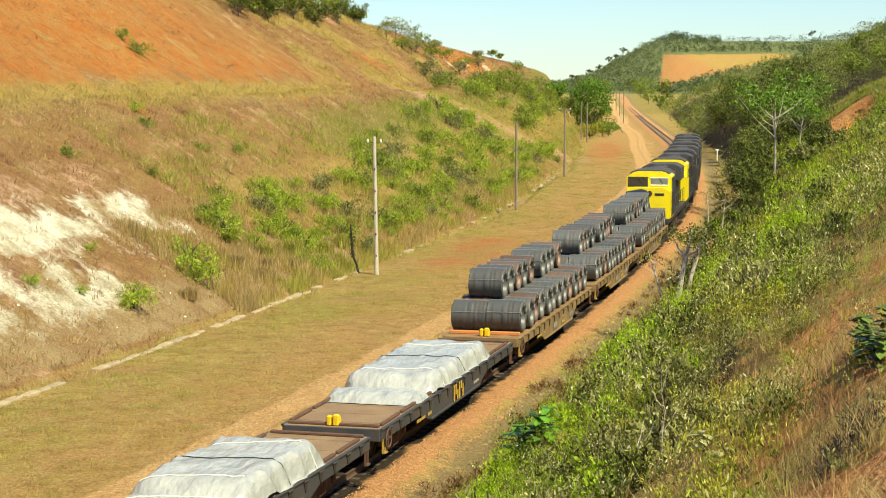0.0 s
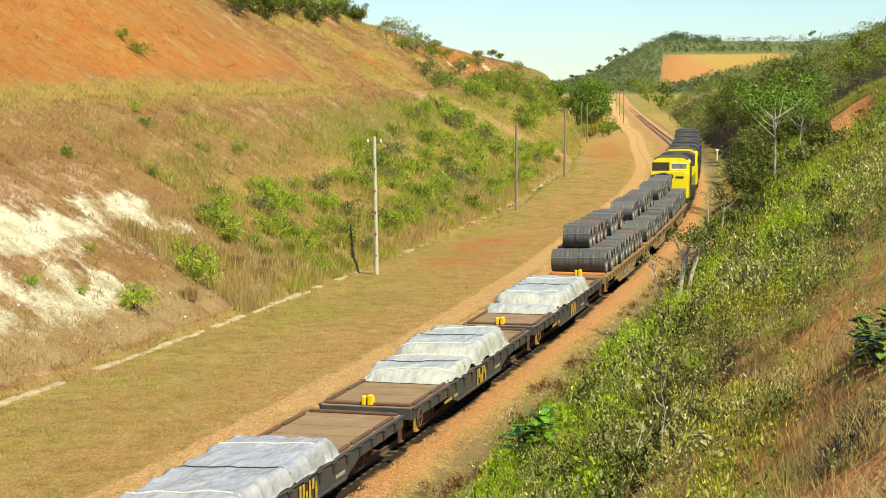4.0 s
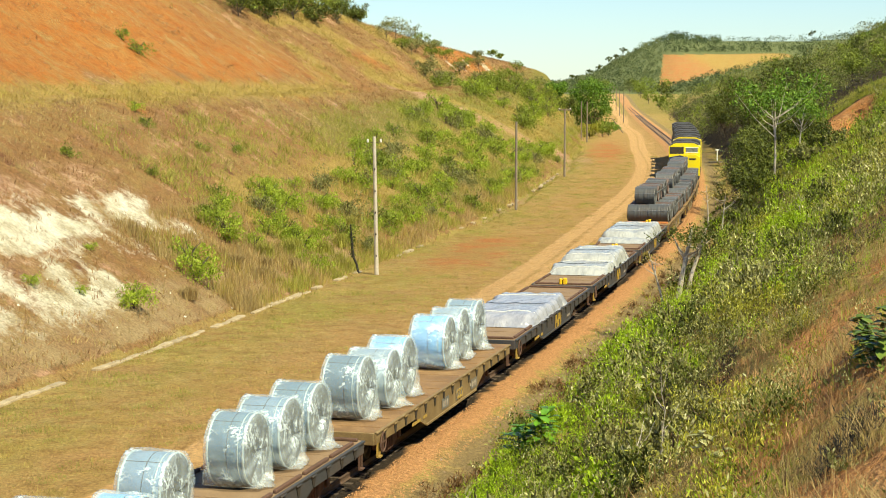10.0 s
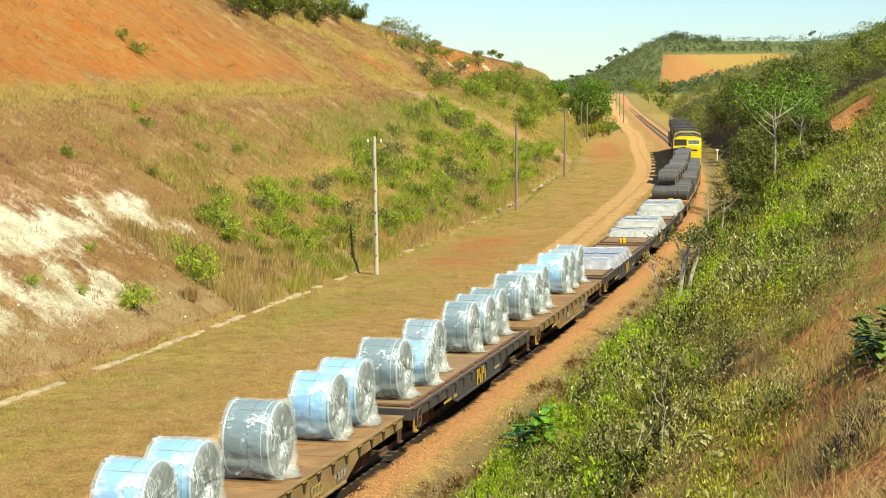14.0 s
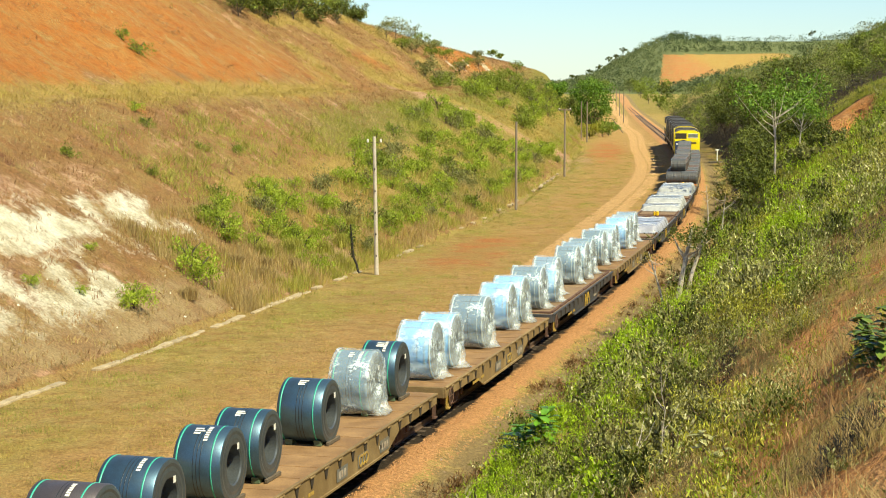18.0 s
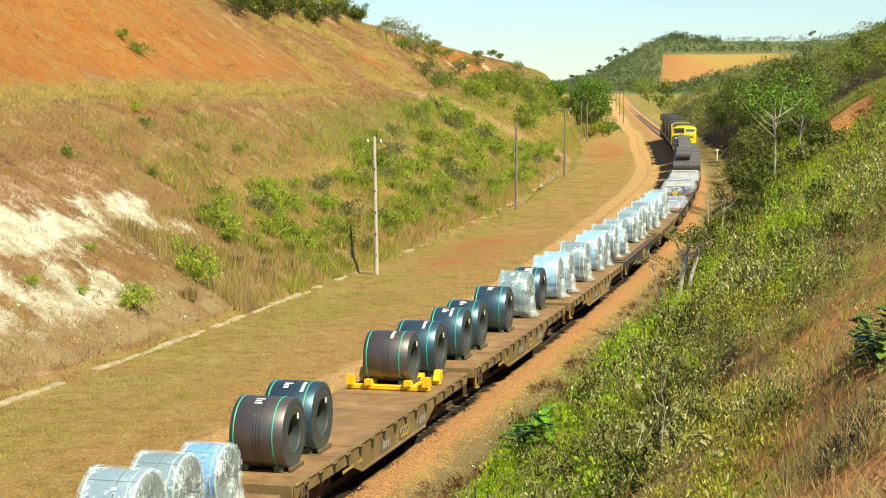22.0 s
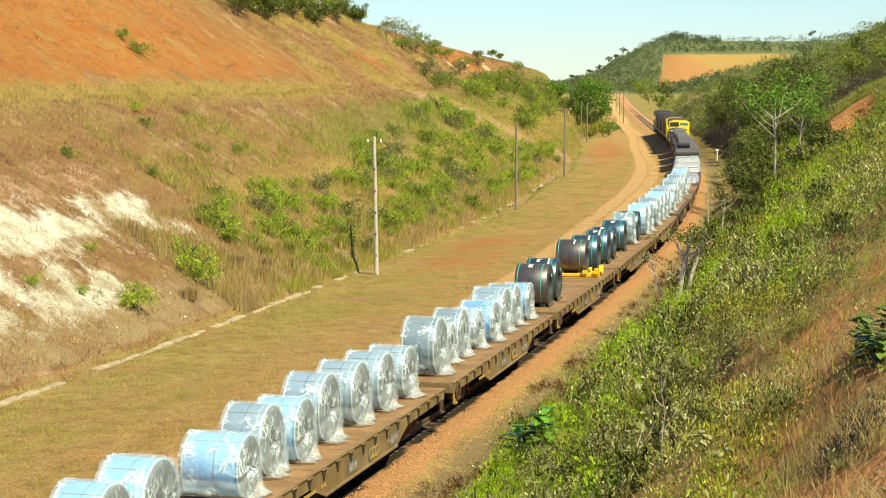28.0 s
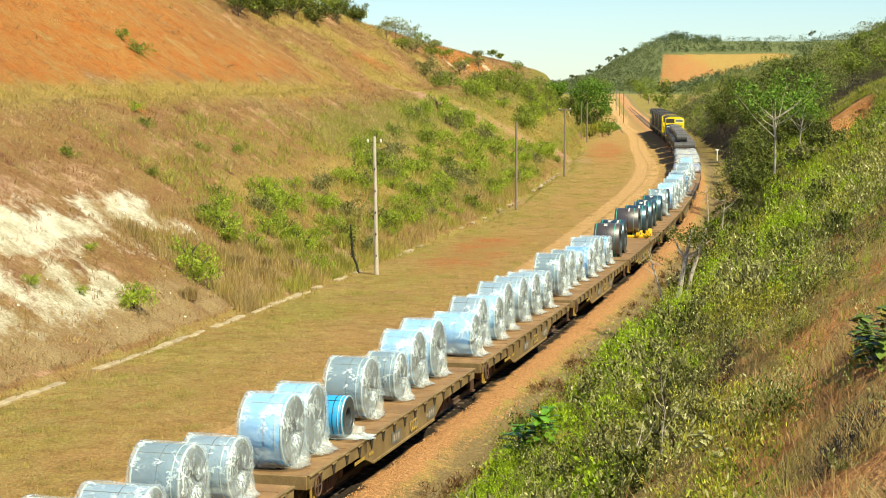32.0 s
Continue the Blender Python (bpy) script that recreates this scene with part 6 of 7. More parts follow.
# ---- single bushes ----
def bush_meshes(seed, radius, n, leaf, material):
    r = np.random.RandomState(seed)
    k = 12
    off = r.normal(0, radius * 0.42, (k, 3)) * [1, 1, 0.5] + [0, 0, radius * 0.38]
    off[:, 2] = np.maximum(off[:, 2], radius * 0.12)
    crown = leaves("crown", off, r.uniform(0.28, 0.62, k) * radius, n // k, leaf, material, r, 0.85)
    b = Build()
    for j in range(5):
        a = r.uniform(0, 2 * math.pi)
        b.tube([(0, 0, -0.1), (0.2 * radius * math.cos(a), 0.2 * radius * math.sin(a), radius * 0.5), (0.5 * radius * math.cos(a), 0.5 * radius * math.sin(a), radius * 0.75)], [0.03, 0.02, 0.008], 5)
    return crown, b.mesh("stem", M_BARK_DARK)


BUSH = {}
for key, mat in (("bright", L_BUSH), ("green", L_BUSH), ("dark", L_MID), ("grey", L_SAGE)):
    for v in range(2):
        BUSH[key, v] = bush_meshes(40 + v + len(key), 1.0, 1000, 0.13, mat)


def bush(s, d, size, key, seed):
    ob = new("bush")
    for name, me in zip(("crown", "stem"), BUSH[key, seed % 2]):
        part(name, me, ob)
    ob.matrix_basis = Matrix.Translation(spot(s, d, height(s, d) - 0.05)) @ Matrix.Rotation(seed * 1.7, 4, "Z") @ Matrix.Diagonal((size, size, size * 1.3, 1))
    words = {"bright": "bright green leafy bush on the dry bank", "green": "mid-green leafy bush on the dry bank", "dark": "dark green dense bush on the bank", "grey": "grey-green twiggy bush on the bank"}
    return tagged(ob, words[key], "bush", "bushes of the left bank")


SOLO = [(43.4, -16.9, 1.05, "bright"), (51.8, -17.3, 1.25, "green"), (53.2, -18.2, 1.2, "green"), (60.6, -19.0, 1.2, "bright"), (61.8, -19.9, 1.0, "green"), (65.5, -20.8, 0.75, "bright"), (70.5, -19.6, 1.25, "bright"), (72.0, -20.4, 1.2, "green"), (69.0, -19.0, 0.9, "green"), (71.6, -17.6, 0.7, "bright"), (74.5, -19.8, 1.0, "bright"), (66.5, -21.6, 0.7, "dark"),
        (38.5, -19.2, 0.45, "bright"), (41, -18.2, 0.35, "bright"), (47.0, -20.4, 0.4, "bright"), (72, -28.5, 0.6, "green"), (70, -27.0, 0.6, "dark"), (90, -35, 0.9, "dark"), (92, -37, 0.8, "dark"), (62, -23.6, 0.5, "dark"), (57, -26, 0.6, "dark"), (74, -25.2, 0.5, "dark"), (79, -24.6, 0.6, "dark")]
for k, (s, d, size, key) in enumerate(SOLO):
    bush(s, d, size, key, k)
rnd = random.Random(9)
for k in range(30):
    s, d = rnd.uniform(60, 98), -15.8 - 5.6 * rnd.random()
    bush(s, d, rnd.uniform(0.55, 1.1), rnd.choice(("bright", "green", "green", "dark", "grey", "bright")), k + 1)
count = 0
while count < 175:
    s, d = rnd.uniform(64, 205), -14.8 - 14 * rnd.random()
    z = height(s, d)
    if z > 1.0 + 0.055 * (s - 66) + 1.8 or z < -0.2 + 0.25 * rnd.random() or z > 7.2 or (s > 140 and scar(s, z) > -1.7):
        continue
    bush(s, d, rnd.uniform(0.4, 1.35) * (1 + 0.002 * (s - 74)), rnd.choice(("bright", "green", "green", "dark", "bright", "grey", "bright")), count + 3)
    count += 1


count = 0
while count < 46:
    s, d = rnd.uniform(188, 300), -14.8 - 18 * rnd.random()
    z = height(s, d)
    if scar(s, z) < 3.2 or scar(s, z) > 8.5 or z > 10.8:
        continue
    bush(s, d, rnd.uniform(1.0, 2.2), rnd.choice(("dark", "grey", "green", "dark")), count + 5)
    count += 1


# single shrubs that stand out of the right bank's undergrowth
for key, mat in (("silver", L_SILVER), ("deep", L_DARK), ("lime", L_BRIGHT)):
    for v in range(2):
        BUSH[key, v] = bush_meshes(70 + v + len(key), 1.0, 650, 0.17 if key != "deep" else 0.2, mat)
SHRUB = {"silver": "grey-green shrub with narrow silvery leaves", "deep": "dark green dense shrub in the undergrowth", "lime": "bright green leafy shrub in the undergrowth"}


def shrub(s, d, size, key, seed):
    ob = new("shrub")
    for name, me in zip(("crown", "stem"), BUSH[key, seed % 2]):
        part(name, me, ob)
    ob.matrix_basis = Matrix.Translation(spot(s, d, height(s, d) - 0.05)) @ Matrix.Rotation(seed * 2.3, 4, "Z") @ Matrix.Diagonal((size, size, size * 1.5, 1))
    return tagged(ob, SHRUB[key], "shrub", "shrubs of the overgrown bank")


rnd = random.Random(77)
count = 0
while count < 110:
    s, d = -9 + 62 * rnd.random() ** 1.2, rnd.uniform(5.4, 13.0)
    x, y, _ = lay(s, d)
    if math.hypot(x, y) < 12 or (d > 11.8 and s < 14 and rnd.random() < 0.75) or (36 < s < 46.5 and d < 6.8):
        continue
    if d < 7.4 and s < 40:
        key = rnd.choice(("lime", "lime", "lime", "deep"))
    elif s > 28:
        key = rnd.choice(("lime", "lime", "silver", "deep"))
    else:
        key = rnd.choice(("silver", "silver", "silver", "deep", "deep", "lime"))
    shrub(s, d, rnd.uniform(0.28, 0.52) * (1 + 0.012 * max(s, 0)) * (1.3 if key == "silver" else 1.0), key, count)
    count += 1


for k, (s, d, size) in enumerate([(20.5, 4.6, 0.5), (19.5, 5.0, 0.45), (21.8, 4.3, 0.4), (17.8, 5.3, 0.5), (24.0, 4.5, 0.4), (38.0, 4.6, 0.55), (35.5, 4.4, 0.45)]):
    shrub(s, d, size, "deep", k)


# ---- trees ----
def tree(s, d, tall, wide, material, label, seed, bark=None, leaf=0.28, dense=900, lean=(0, 0), bare=0.35, limbs=6, flat=0.8, group="trees of the cutting", full=24, thick=1.0):
    """A tapered trunk, limbs, and a crown of many small leaves in uneven clumps."""
    r, q = random.Random(seed), np.random.RandomState(seed)
    ob = new("tree")
    bark = bark or M_BARK_DARK
    base = (0.012 * tall + 0.02) * thick
    fork = Vector((lean[0] * bare * tall, lean[1] * bare * tall, tall * bare))
    b = Build().tube([(0, 0, -0.3), fork * 0.5 + Vector((r.uniform(-1, 1) * 0.02 * tall, 0, 0)), fork, fork + Vector((lean[0], lean[1], 1)) * tall * 0.3], [base * 1.15, base * 0.9, base * 0.75, base * 0.3], 8)
    part("trunk", (b, bark), ob)
    tips = [fork + Vector((lean[0], lean[1], 1)) * tall * 0.45]
    for k in range(limbs):
        a = 2 * math.pi * (k + r.random() * 0.6) / limbs
        reach = wide / 2 * r.uniform(0.55, 0.95)
        start = fork * r.uniform(0.8, 1.25)
        end = fork + Vector((reach * math.cos(a), reach * math.sin(a), tall * (1 - bare) * r.uniform(0.35, 0.85)))
        midp = (start + end) / 2 + Vector((0, 0, -0.03 * tall))
        part("limb", (Build().tube([start, midp, end], [base * 0.5, base * 0.3, base * 0.1], 6), bark), ob)
        tips += [end, (midp + end) / 2 + Vector((0, 0, 0.05 * tall))]
    c = np.array([tuple(t) for t in tips])
    c[:, 2] = np.minimum(c[:, 2], tall * 0.93)
    if full:
        e = q.normal(0, 1, (full, 3))
        e = e / np.linalg.norm(e, axis=1)[:, None] * q.uniform(0.3, 1.0, (full, 1)) ** 0.5
        c = np.concatenate([c, e * [wide * 0.42, wide * 0.42, tall * (1 - bare) * 0.42] + [0, 0, tall * (bare + (1 - bare) * 0.48)]])
    part("crown", leaves("crown", c, q.uniform(0.15, 0.28, len(c)) * wide * (0.75 if full else 0.85), max(8, dense // len(c)), leaf, material, q, flat, 0.25), ob)
    ob.matrix_basis = Matrix.Translation(spot(s, d, height(s, d)))
    return tagged(ob, label, "tree", group)


tree(320, -13.2, 11.6, 9.0, L_ROUND, "large round dark green tree by the track road", 1, leaf=0.46, dense=8000, bare=0.05, limbs=12, full=60)
tree(308, -10.8, 3.2, 5.0, L_MID, "low green scrub tree beside the round tree", 13, leaf=0.36, dense=1200, bare=0.08, limbs=6)
tree(314, -9.6, 3.0, 4.6, L_ROUND, "low green scrub tree beside the round tree", 14, leaf=0.36, dense=1200, bare=0.08, limbs=6)
tree(316, -19.5, 4.2, 5.5, L_ROUND, "dark green tree beside the large round tree", 2, leaf=0.48, dense=2600, bare=0.15, limbs=8)
tree(306, -18, 4.2, 5.5, L_DARK, "low dark green tree at the bank's foot", 3, leaf=0.36, dense=2400, bare=0.15, limbs=7)
tree(300, -13.2, 3.0, 4.0, L_GREEN, "low green scrub tree by the poles", 4, leaf=0.32, dense=1600, bare=0.12, limbs=6)
tree(113, 7.7, 8.4, 7.4, L_ROUND, "slender pale-stemmed tree with open crown", 5, M_BARK, 0.34, 1500, (0.0, 0), 0.46, 10, full=0, thick=0.75)
tree(124, 9.6, 6.2, 4.6, L_ROUND, "small pale-stemmed tree with sparse leaves", 6, M_BARK, 0.26, 1800, (0.15, 0.1), 0.4, 8, full=0, thick=0.7)
tree(46.0, 5.7, 3.3, 2.6, L_DARK, "stout pale trunk with dark green leaves", 7, M_BARK, 0.14, 800, (0.20, 0.1), 0.66, 6, full=6, thick=1.9)
tree(46.2, 6.0, 3.0, 2.0, L_DARK, "leaning pale trunk with dark green leaves", 8, M_BARK, 0.14, 400, (0.30, 0.1), 0.68, 5, full=0, thick=1.6)
tree(46.8, 5.2, 2.5, 1.5, L_OLIVE, "thin crooked sapling with sparse olive leaves", 9, M_BARK, 0.10, 300, (-0.30, 0.1), 0.7, 6, full=0)
tree(101, 3.2, 3.0, 1.4, L_OLIVE, "thin pale crooked stem, nearly bare", 10, M_BARK, 0.12, 90, (-0.06, 0), 0.8, 4, full=0)
tree(93, 4.4, 3.2, 2.6, L_OLIVE, "sparse olive sapling by the ballast", 12, M_BARK, 0.16, 500, (0.1, 0), 0.5, 6, full=8)
for k, (s, d, h, w) in enumerate([(196, 9.4, 6.0, 5.5), (204, 8.6, 6.8, 5.8), (212, 9.6, 7.2, 6.2), (220, 8.6, 7.6, 6.4), (228, 9.8, 8.0, 6.6), (236, 9.0, 7.8, 6.6), (244, 10.2, 8.0, 6.8), (252, 9.6, 7.8, 6.6), (262, 10.4, 7.2, 6.4), (272, 11, 7.0, 6.2), (284, 12, 6.6, 6.0), (232, 14, 8.0, 7.0), (190, 11.5, 5.2, 4.6), (183, 10.5, 4.6, 4.2), (300, 13, 6.0, 6.0), (214, 15, 7.5, 6.0), (248, 15.5, 7.5, 6.5), (322, 15, 6.0, 6.0), (258, 8.0, 5.6, 5.0), (268, 8.2, 6.2, 5.4), (280, 8.8, 6.2, 5.6), (294, 9.6, 6.0, 5.6), (308, 10.5, 5.6, 5.4)]):
    tree(s, d, h, w, L_MID if k % 3 == 1 and d > 12 else L_DARK, "dark green spreading tree at the foot of the bank", 30 + k, M_BARK_DARK, 0.36, 1700, (0, 0), 0.2, 8)
for k, (s, d, h, w) in enumerate([(168, 24, 4.6, 4.2), (176, 21.5, 4.4, 4.0), (184, 26, 5.2, 4.6), (152, 23.5, 3.4, 3.6), (196, 20, 4.0, 4.0), (206, 24, 4.4, 4.4), (142, 9.2, 3.2, 3.0), (170, 9.0, 4.0, 3.6), (100, 9.6, 2.0, 2.4), (240, 27, 5.0, 5.0), (262, 30, 5.0, 5.0), (290, 34, 5.5, 6.0)]):
    tree(s, d, h, w, (L_DARK, L_MID, L_SAGE)[k % 3], "bushy green tree on the overgrown bank", 60 + k, M_BARK_DARK, 0.33, 1150, (0, 0), 0.22, 7)
for k, (s, d, h, w) in enumerate([(112, 5.6, 2.6, 3.2), (120, 6.4, 3.2, 3.6), (135, 6.4, 3.8, 4.2), (148, 6.8, 4.2, 4.4), (156, 8.5, 4.6, 4.8), (160, 6.4, 4.2, 4.4), (126, 10.6, 3.0, 3.4), (106, 11.2, 2.6, 3.0), (171, 6.8, 4.4, 4.6), (97, 6.4, 2.6, 3.0)]):
    tree(s, d, h, w, L_DARK, "dark leafy shrub tree beside the ballast", 210 + k, M_BARK_DARK, 0.29, 1200, (0, 0), 0.12, 7)
for k, (s, d, h, w) in enumerate([(150, -42.5, 3.6, 4.0), (158, -43.5, 4.2, 4.4), (166, -43.8, 4.4, 4.6), (174, -44, 4.2, 4.2), (182, -43.6, 3.4, 3.8), (190, -42.6, 2.6, 3.0), (198, -41, 1.9, 2.6)]):
    tree(s, d, h, w, L_DARK if k % 2 else L_MID, "dark bushy tree on the hill's crest", 90 + k, M_BARK_DARK, 0.34, 1300, (0, 0), 0.15, 7, 0.8, "trees on the crest")
for k in range(16):
    s, d, h = 138 + 3.9 * k, -41.6 - 1.6 * ((k * 7) % 3) / 2 + 0.12 * max(0, k - 9), (3.4, 2.6, 3.8, 3.0)[k % 4] - 0.10 * max(0, k - 10)
    tree(s, d, h, h * 1.3, (L_DARK, L_MID, L_MID)[k % 3], "dark bushy tree on the hill's crest", 240 + k, M_BARK_DARK, 0.34, 900, (0, 0), 0.1, 7, 0.8, "trees on the crest")
for k, (s, d, h) in enumerate([(206, -38.4, 2.6), (212, -38.0, 3.0), (218, -37.0, 2.6), (214, -35.5, 2.2), (222, -34.5, 2.2), (230, -33, 2.0), (262, -31, 1.6), (285, -30, 1.6), (300, -29.4, 1.4), (238, -29, 2.0), (246, -27.5, 2.4), (256, -25.5, 2.2), (270, -23.5, 2.2), (262, -22, 2.0), (203, -36, 2.0), (209, -35.5, 2.2), (216, -33.6, 2.0), (224, -36, 2.2), (228, -31, 2.0), (234, -35, 1.8), (242, -31.5, 2.0), (250, -30, 2.0), (254, -23, 2.2), (266, -27, 2.2), (276, -25.5, 2.4), (284, -22.5, 2.2), (290, -26, 2.2), (298, -22, 2.4), (240, -25, 2.0), (232, -27, 1.8)]):
    tree(s, d, h, h * 1.25, L_SAGE if k < 5 or k % 3 == 0 else L_MID, "twiggy olive shrub tree on the hill", 110 + k, M_BARK_DARK, 0.24, 700, (0, 0), 0.3, 7, 0.8, "trees on the crest")


for k, (s, d, h, w) in enumerate([(338, 42.5, 2.6, 4.6), (341, 45.5, 3.6, 5.6), (336, 47.5, 4.0, 6.4), (346, 49.5, 4.4, 7.0), (350, 39.0, 2.4, 4.0), (356, 35.5, 2.2, 4.0), (330, 51.5, 3.8, 6.0)]):
    tree(s, d, h, w, (L_ROUND, L_MID, L_DARK)[k % 3], "tall leafy tree on the hill above the cutting", 280 + k, M_BARK_DARK, 0.5, 1400, (0, 0), 0.12, 8, 0.85, "trees on the hill")


# far woods on the closing hill
def far_woods():
    n = 5200
    y = rs.uniform(960, 1650, n)
    u = rs.uniform(0.045, 0.30, n)
    x = u * y
    sd = [along(a, b) for a, b in zip(x, y)]
    s, d = np.array([a for a, _ in sd]), np.array([b for _, b in sd])
    z = ground(s, d)
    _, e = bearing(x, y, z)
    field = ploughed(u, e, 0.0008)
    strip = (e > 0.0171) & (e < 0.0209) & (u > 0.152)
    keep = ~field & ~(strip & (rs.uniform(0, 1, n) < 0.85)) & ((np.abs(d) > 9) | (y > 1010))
    rad = rs.uniform(2.0, 4.6, keep.sum()) * np.where(e[keep] > 0.01525, 1.1, 0.8)
    pts = np.stack([x, y, z], -1)[keep] + np.stack([0 * rad, 0 * rad, rad * 0.6], -1)
    half = rs.uniform(0, 1, len(pts)) < np.where(u[keep] < 0.12, 0.12, 0.6)
    stuff("far_woods", leaves("far_woods", pts[half], rad[half], 36, 1.15, L_FAR, rs, 1.0), "dark woods on the far hill", "woods")
    stuff("far_scrub", leaves("far_scrub", pts[~half], rad[~half] * 0.8, 34, 1.1, L_FAR_LIGHT, rs, 0.9), "green woods on the far hill", "woods")


far_woods()
for k, (x, h) in enumerate([(107, 6.5), (121, 7.2), (129, 8.6), (137, 9.4), (149, 10), (304, 10), (111, 5), (143, 7.2)]):
    s, d = along(x, 1500.0)
    tree(s, d, h, h * 0.7, L_DARK, "lone tree standing out on the far ridge", 150 + k, M_BARK_DARK, 1.3, 260, (0, 0), 0.5, 5, 0.7, "trees on the far ridge", 4)
for k, (s, d, h) in enumerate([(600, 10, 6), (640, 14, 7), (690, 9, 7), (730, 16, 8), (780, 8, 8), (820, -10, 8), (860, 9, 9), (900, -12, 8), (880, 22, 9), (930, 6, 9), (950, -8, 9), (760, -13, 6), (960, 16, 10), (970, -20, 9)]):
    tree(s, d, h, h * 0.9, L_DARK if k % 2 else L_MID, "green tree far along the valley", 170 + k, M_BARK_DARK, 1.0, 320, (0, 0), 0.15, 6, 0.9, "trees far along the valley")


# ---- poles and posts ----
def utility_pole(s, d, tall, style, label):
    p = new("utility_pole")
    mat = M_POLE if style == "concrete" else M_WOODPOLE
    z = height(s, d)
    part("shaft", (Build().tube([(0, 0, -0.5), (0, 0, tall)], [0.12 if style == "concrete" else 0.12, 0.09], 8), mat), p)
    if style == "concrete":
        for k in range(5):
            part("step_hole", (Build().box(-0.03, 0.03, -0.125, -0.09, 1.0 + k * 1.2, 1.12 + k * 1.2), M_BLACK), p)
        for sx in (-1, 1):
            part("bracket", (Build().tube([(0, 0, tall - 0.35), (sx * 0.34, 0, tall - 0.28)], [0.025, 0.02], 6), M_RUST), p)
            part("insulator", (Build().turned([(0.0, -0.1), (0.05, -0.1), (0.065, -0.02), (0.045, 0.0), (0.06, 0.06), (0.0, 0.1)], 10, "z", at=(sx * 0.36, 0, tall - 0.22)), M_WHITE), p)
    elif style == "tee":
        part("crossarm", (Build().box(-0.75, 0.75, -0.06, 0.06, tall - 0.18, tall - 0.04, 0.01), mat), p)
        for x in (-0.6, 0.6):
            part("insulator", (Build().turned([(0.0, 0.0), (0.05, 0.0), (0.06, 0.06), (0.0, 0.14)], 8, "z", at=(x, 0, tall - 0.04)), M_WHITE), p)
    p.matrix_basis = Matrix.Translation(spot(s, d, z))
    return tagged(p, label, "utility pole", "poles along the line")


utility_pole(69.1, -13.2, 7.65, "concrete", "weathered concrete pole with two small insulators").matrix_basis @= Matrix.Rotation(radians(-0.8), 4, "Y")
utility_pole(120.3, -13.2, 7.3, "wood", "thin grey timber pole at the bank's foot")
utility_pole(172.3, -13.4, 7.5, "tee", "grey timber pole with a short crossarm")
utility_pole(281.6, -13.6, 6.9, "wood", "thin grey pole by the round tree")
utility_pole(287.0, -14.6, 6.6, "wood", "thin grey pole by the round tree")
for s in (421, 500, 585, 690):
    utility_pole(s, -4.9, 7.4, "wood", "far thin pole beside the track")
prop = utility_pole(337, -6.5, 3.6, "wood", "short leaning timber beside the far track")
prop.matrix_basis = prop.matrix_basis @ Matrix.Rotation(radians(-38), 4, "Y")

post = new("marker_post")
part("shaft", (Build().box(-0.07, 0.07, -0.05, 0.05, -0.3, 1.45, 0.01), M_WHITE), post)
part("head", (Build().box(-0.26, 0.26, -0.04, 0.04, 1.35, 1.55, 0.02), M_WHITE), post)
post.matrix_basis = Matrix.Translation(spot(213.2, 4.6, height(213.2, 4.6)))
tagged(post, "white painted marker post beside the ballast", "post")
base = tagged(new("concrete_block", Build().box(-0.9, 0.9, -0.4, 0.4, -0.1, 0.22, 0.04).mesh("concrete_block", M_CONCRETE)), "low pale concrete block beside the ballast", "block")
base.matrix_basis = Matrix.Translation(spot(207, 4.2, height(207, 4.2)))

# charred trunk overgrown with a creeper
snag = new("dead_trunk")
part("trunk", (Build().tube([(0.35, 0, -0.2), (0.22, 0, 0.5), (0.0, 0, 1.0), (-0.05, 0, 1.8), (-0.12, 0, 2.75)], [0.06, 0.06, 0.075, 0.07, 0.03], 8), M_CHAR_SHADE), snag)
part("creeper", leaves("creeper", np.array([(-0.02, 0, 1.0 + 0.22 * k) for k in range(8)]), np.full(8, 0.2), 30, 0.12, L_DARK, np.random.RandomState(3), 1.0, 0.5), snag, None, "dark green creeper leaves")
snag.matrix_basis = Matrix.Translation(spot(69.6, -14.7, height(69.6, -14.7)))
tagged(snag, "charred crooked dead trunk overgrown with creeper", "dead trunk")


# ---- large-leaved plants of the upper edge ----
def broad_plant(s, d, tall, n, leaf, material, label, seed, low=0.35, broad=0.24):
    r = random.Random(seed)
    p = new("broad_leaf_plant")
    part("stem", (Build().tube([(0, 0, -0.1), (0.02, 0, tall * 0.5), (0.0, 0.02, tall)], [0.02, 0.016, 0.008], 6), M_BARK_DARK), p)
    for k in range(n):
        a, z = k * 2.4 + r.random(), tall * (low + (1 - low) * k / n)
        L, W, up = leaf * r.uniform(0.75, 1.15), leaf * broad, r.uniform(-0.2, 0.75)
        way, side = Vector((math.cos(a), math.sin(a), up)), Vector((-math.sin(a), math.cos(a), 0))
        v = []
        for q, w in ((0.0, 0.10), (0.25, 0.8), (0.55, 1.0), (0.8, 0.65), (1.0, 0.02)):
            c = way * L * q + Vector((0, 0, -0.35 * L * q * q))
            v += [c - side * W * w + Vector((0, 0, 0.10 * W)), c, c + side * W * w + Vector((0, 0, 0.10 * W))]
        f = [(3 * j + i, 3 * j + i + 1, 3 * j + i + 4, 3 * j + i + 3) for j in range(4) for i in range(2)]
        part("leaf", mesh_of("leaf", v, f, material, True), p, Matrix.Translation((0, 0, z)))
    p.matrix_basis = Matrix.Translation(spot(s, d, height(s, d)))
    return tagged(p, label, "plant", "broad-leaved plants")


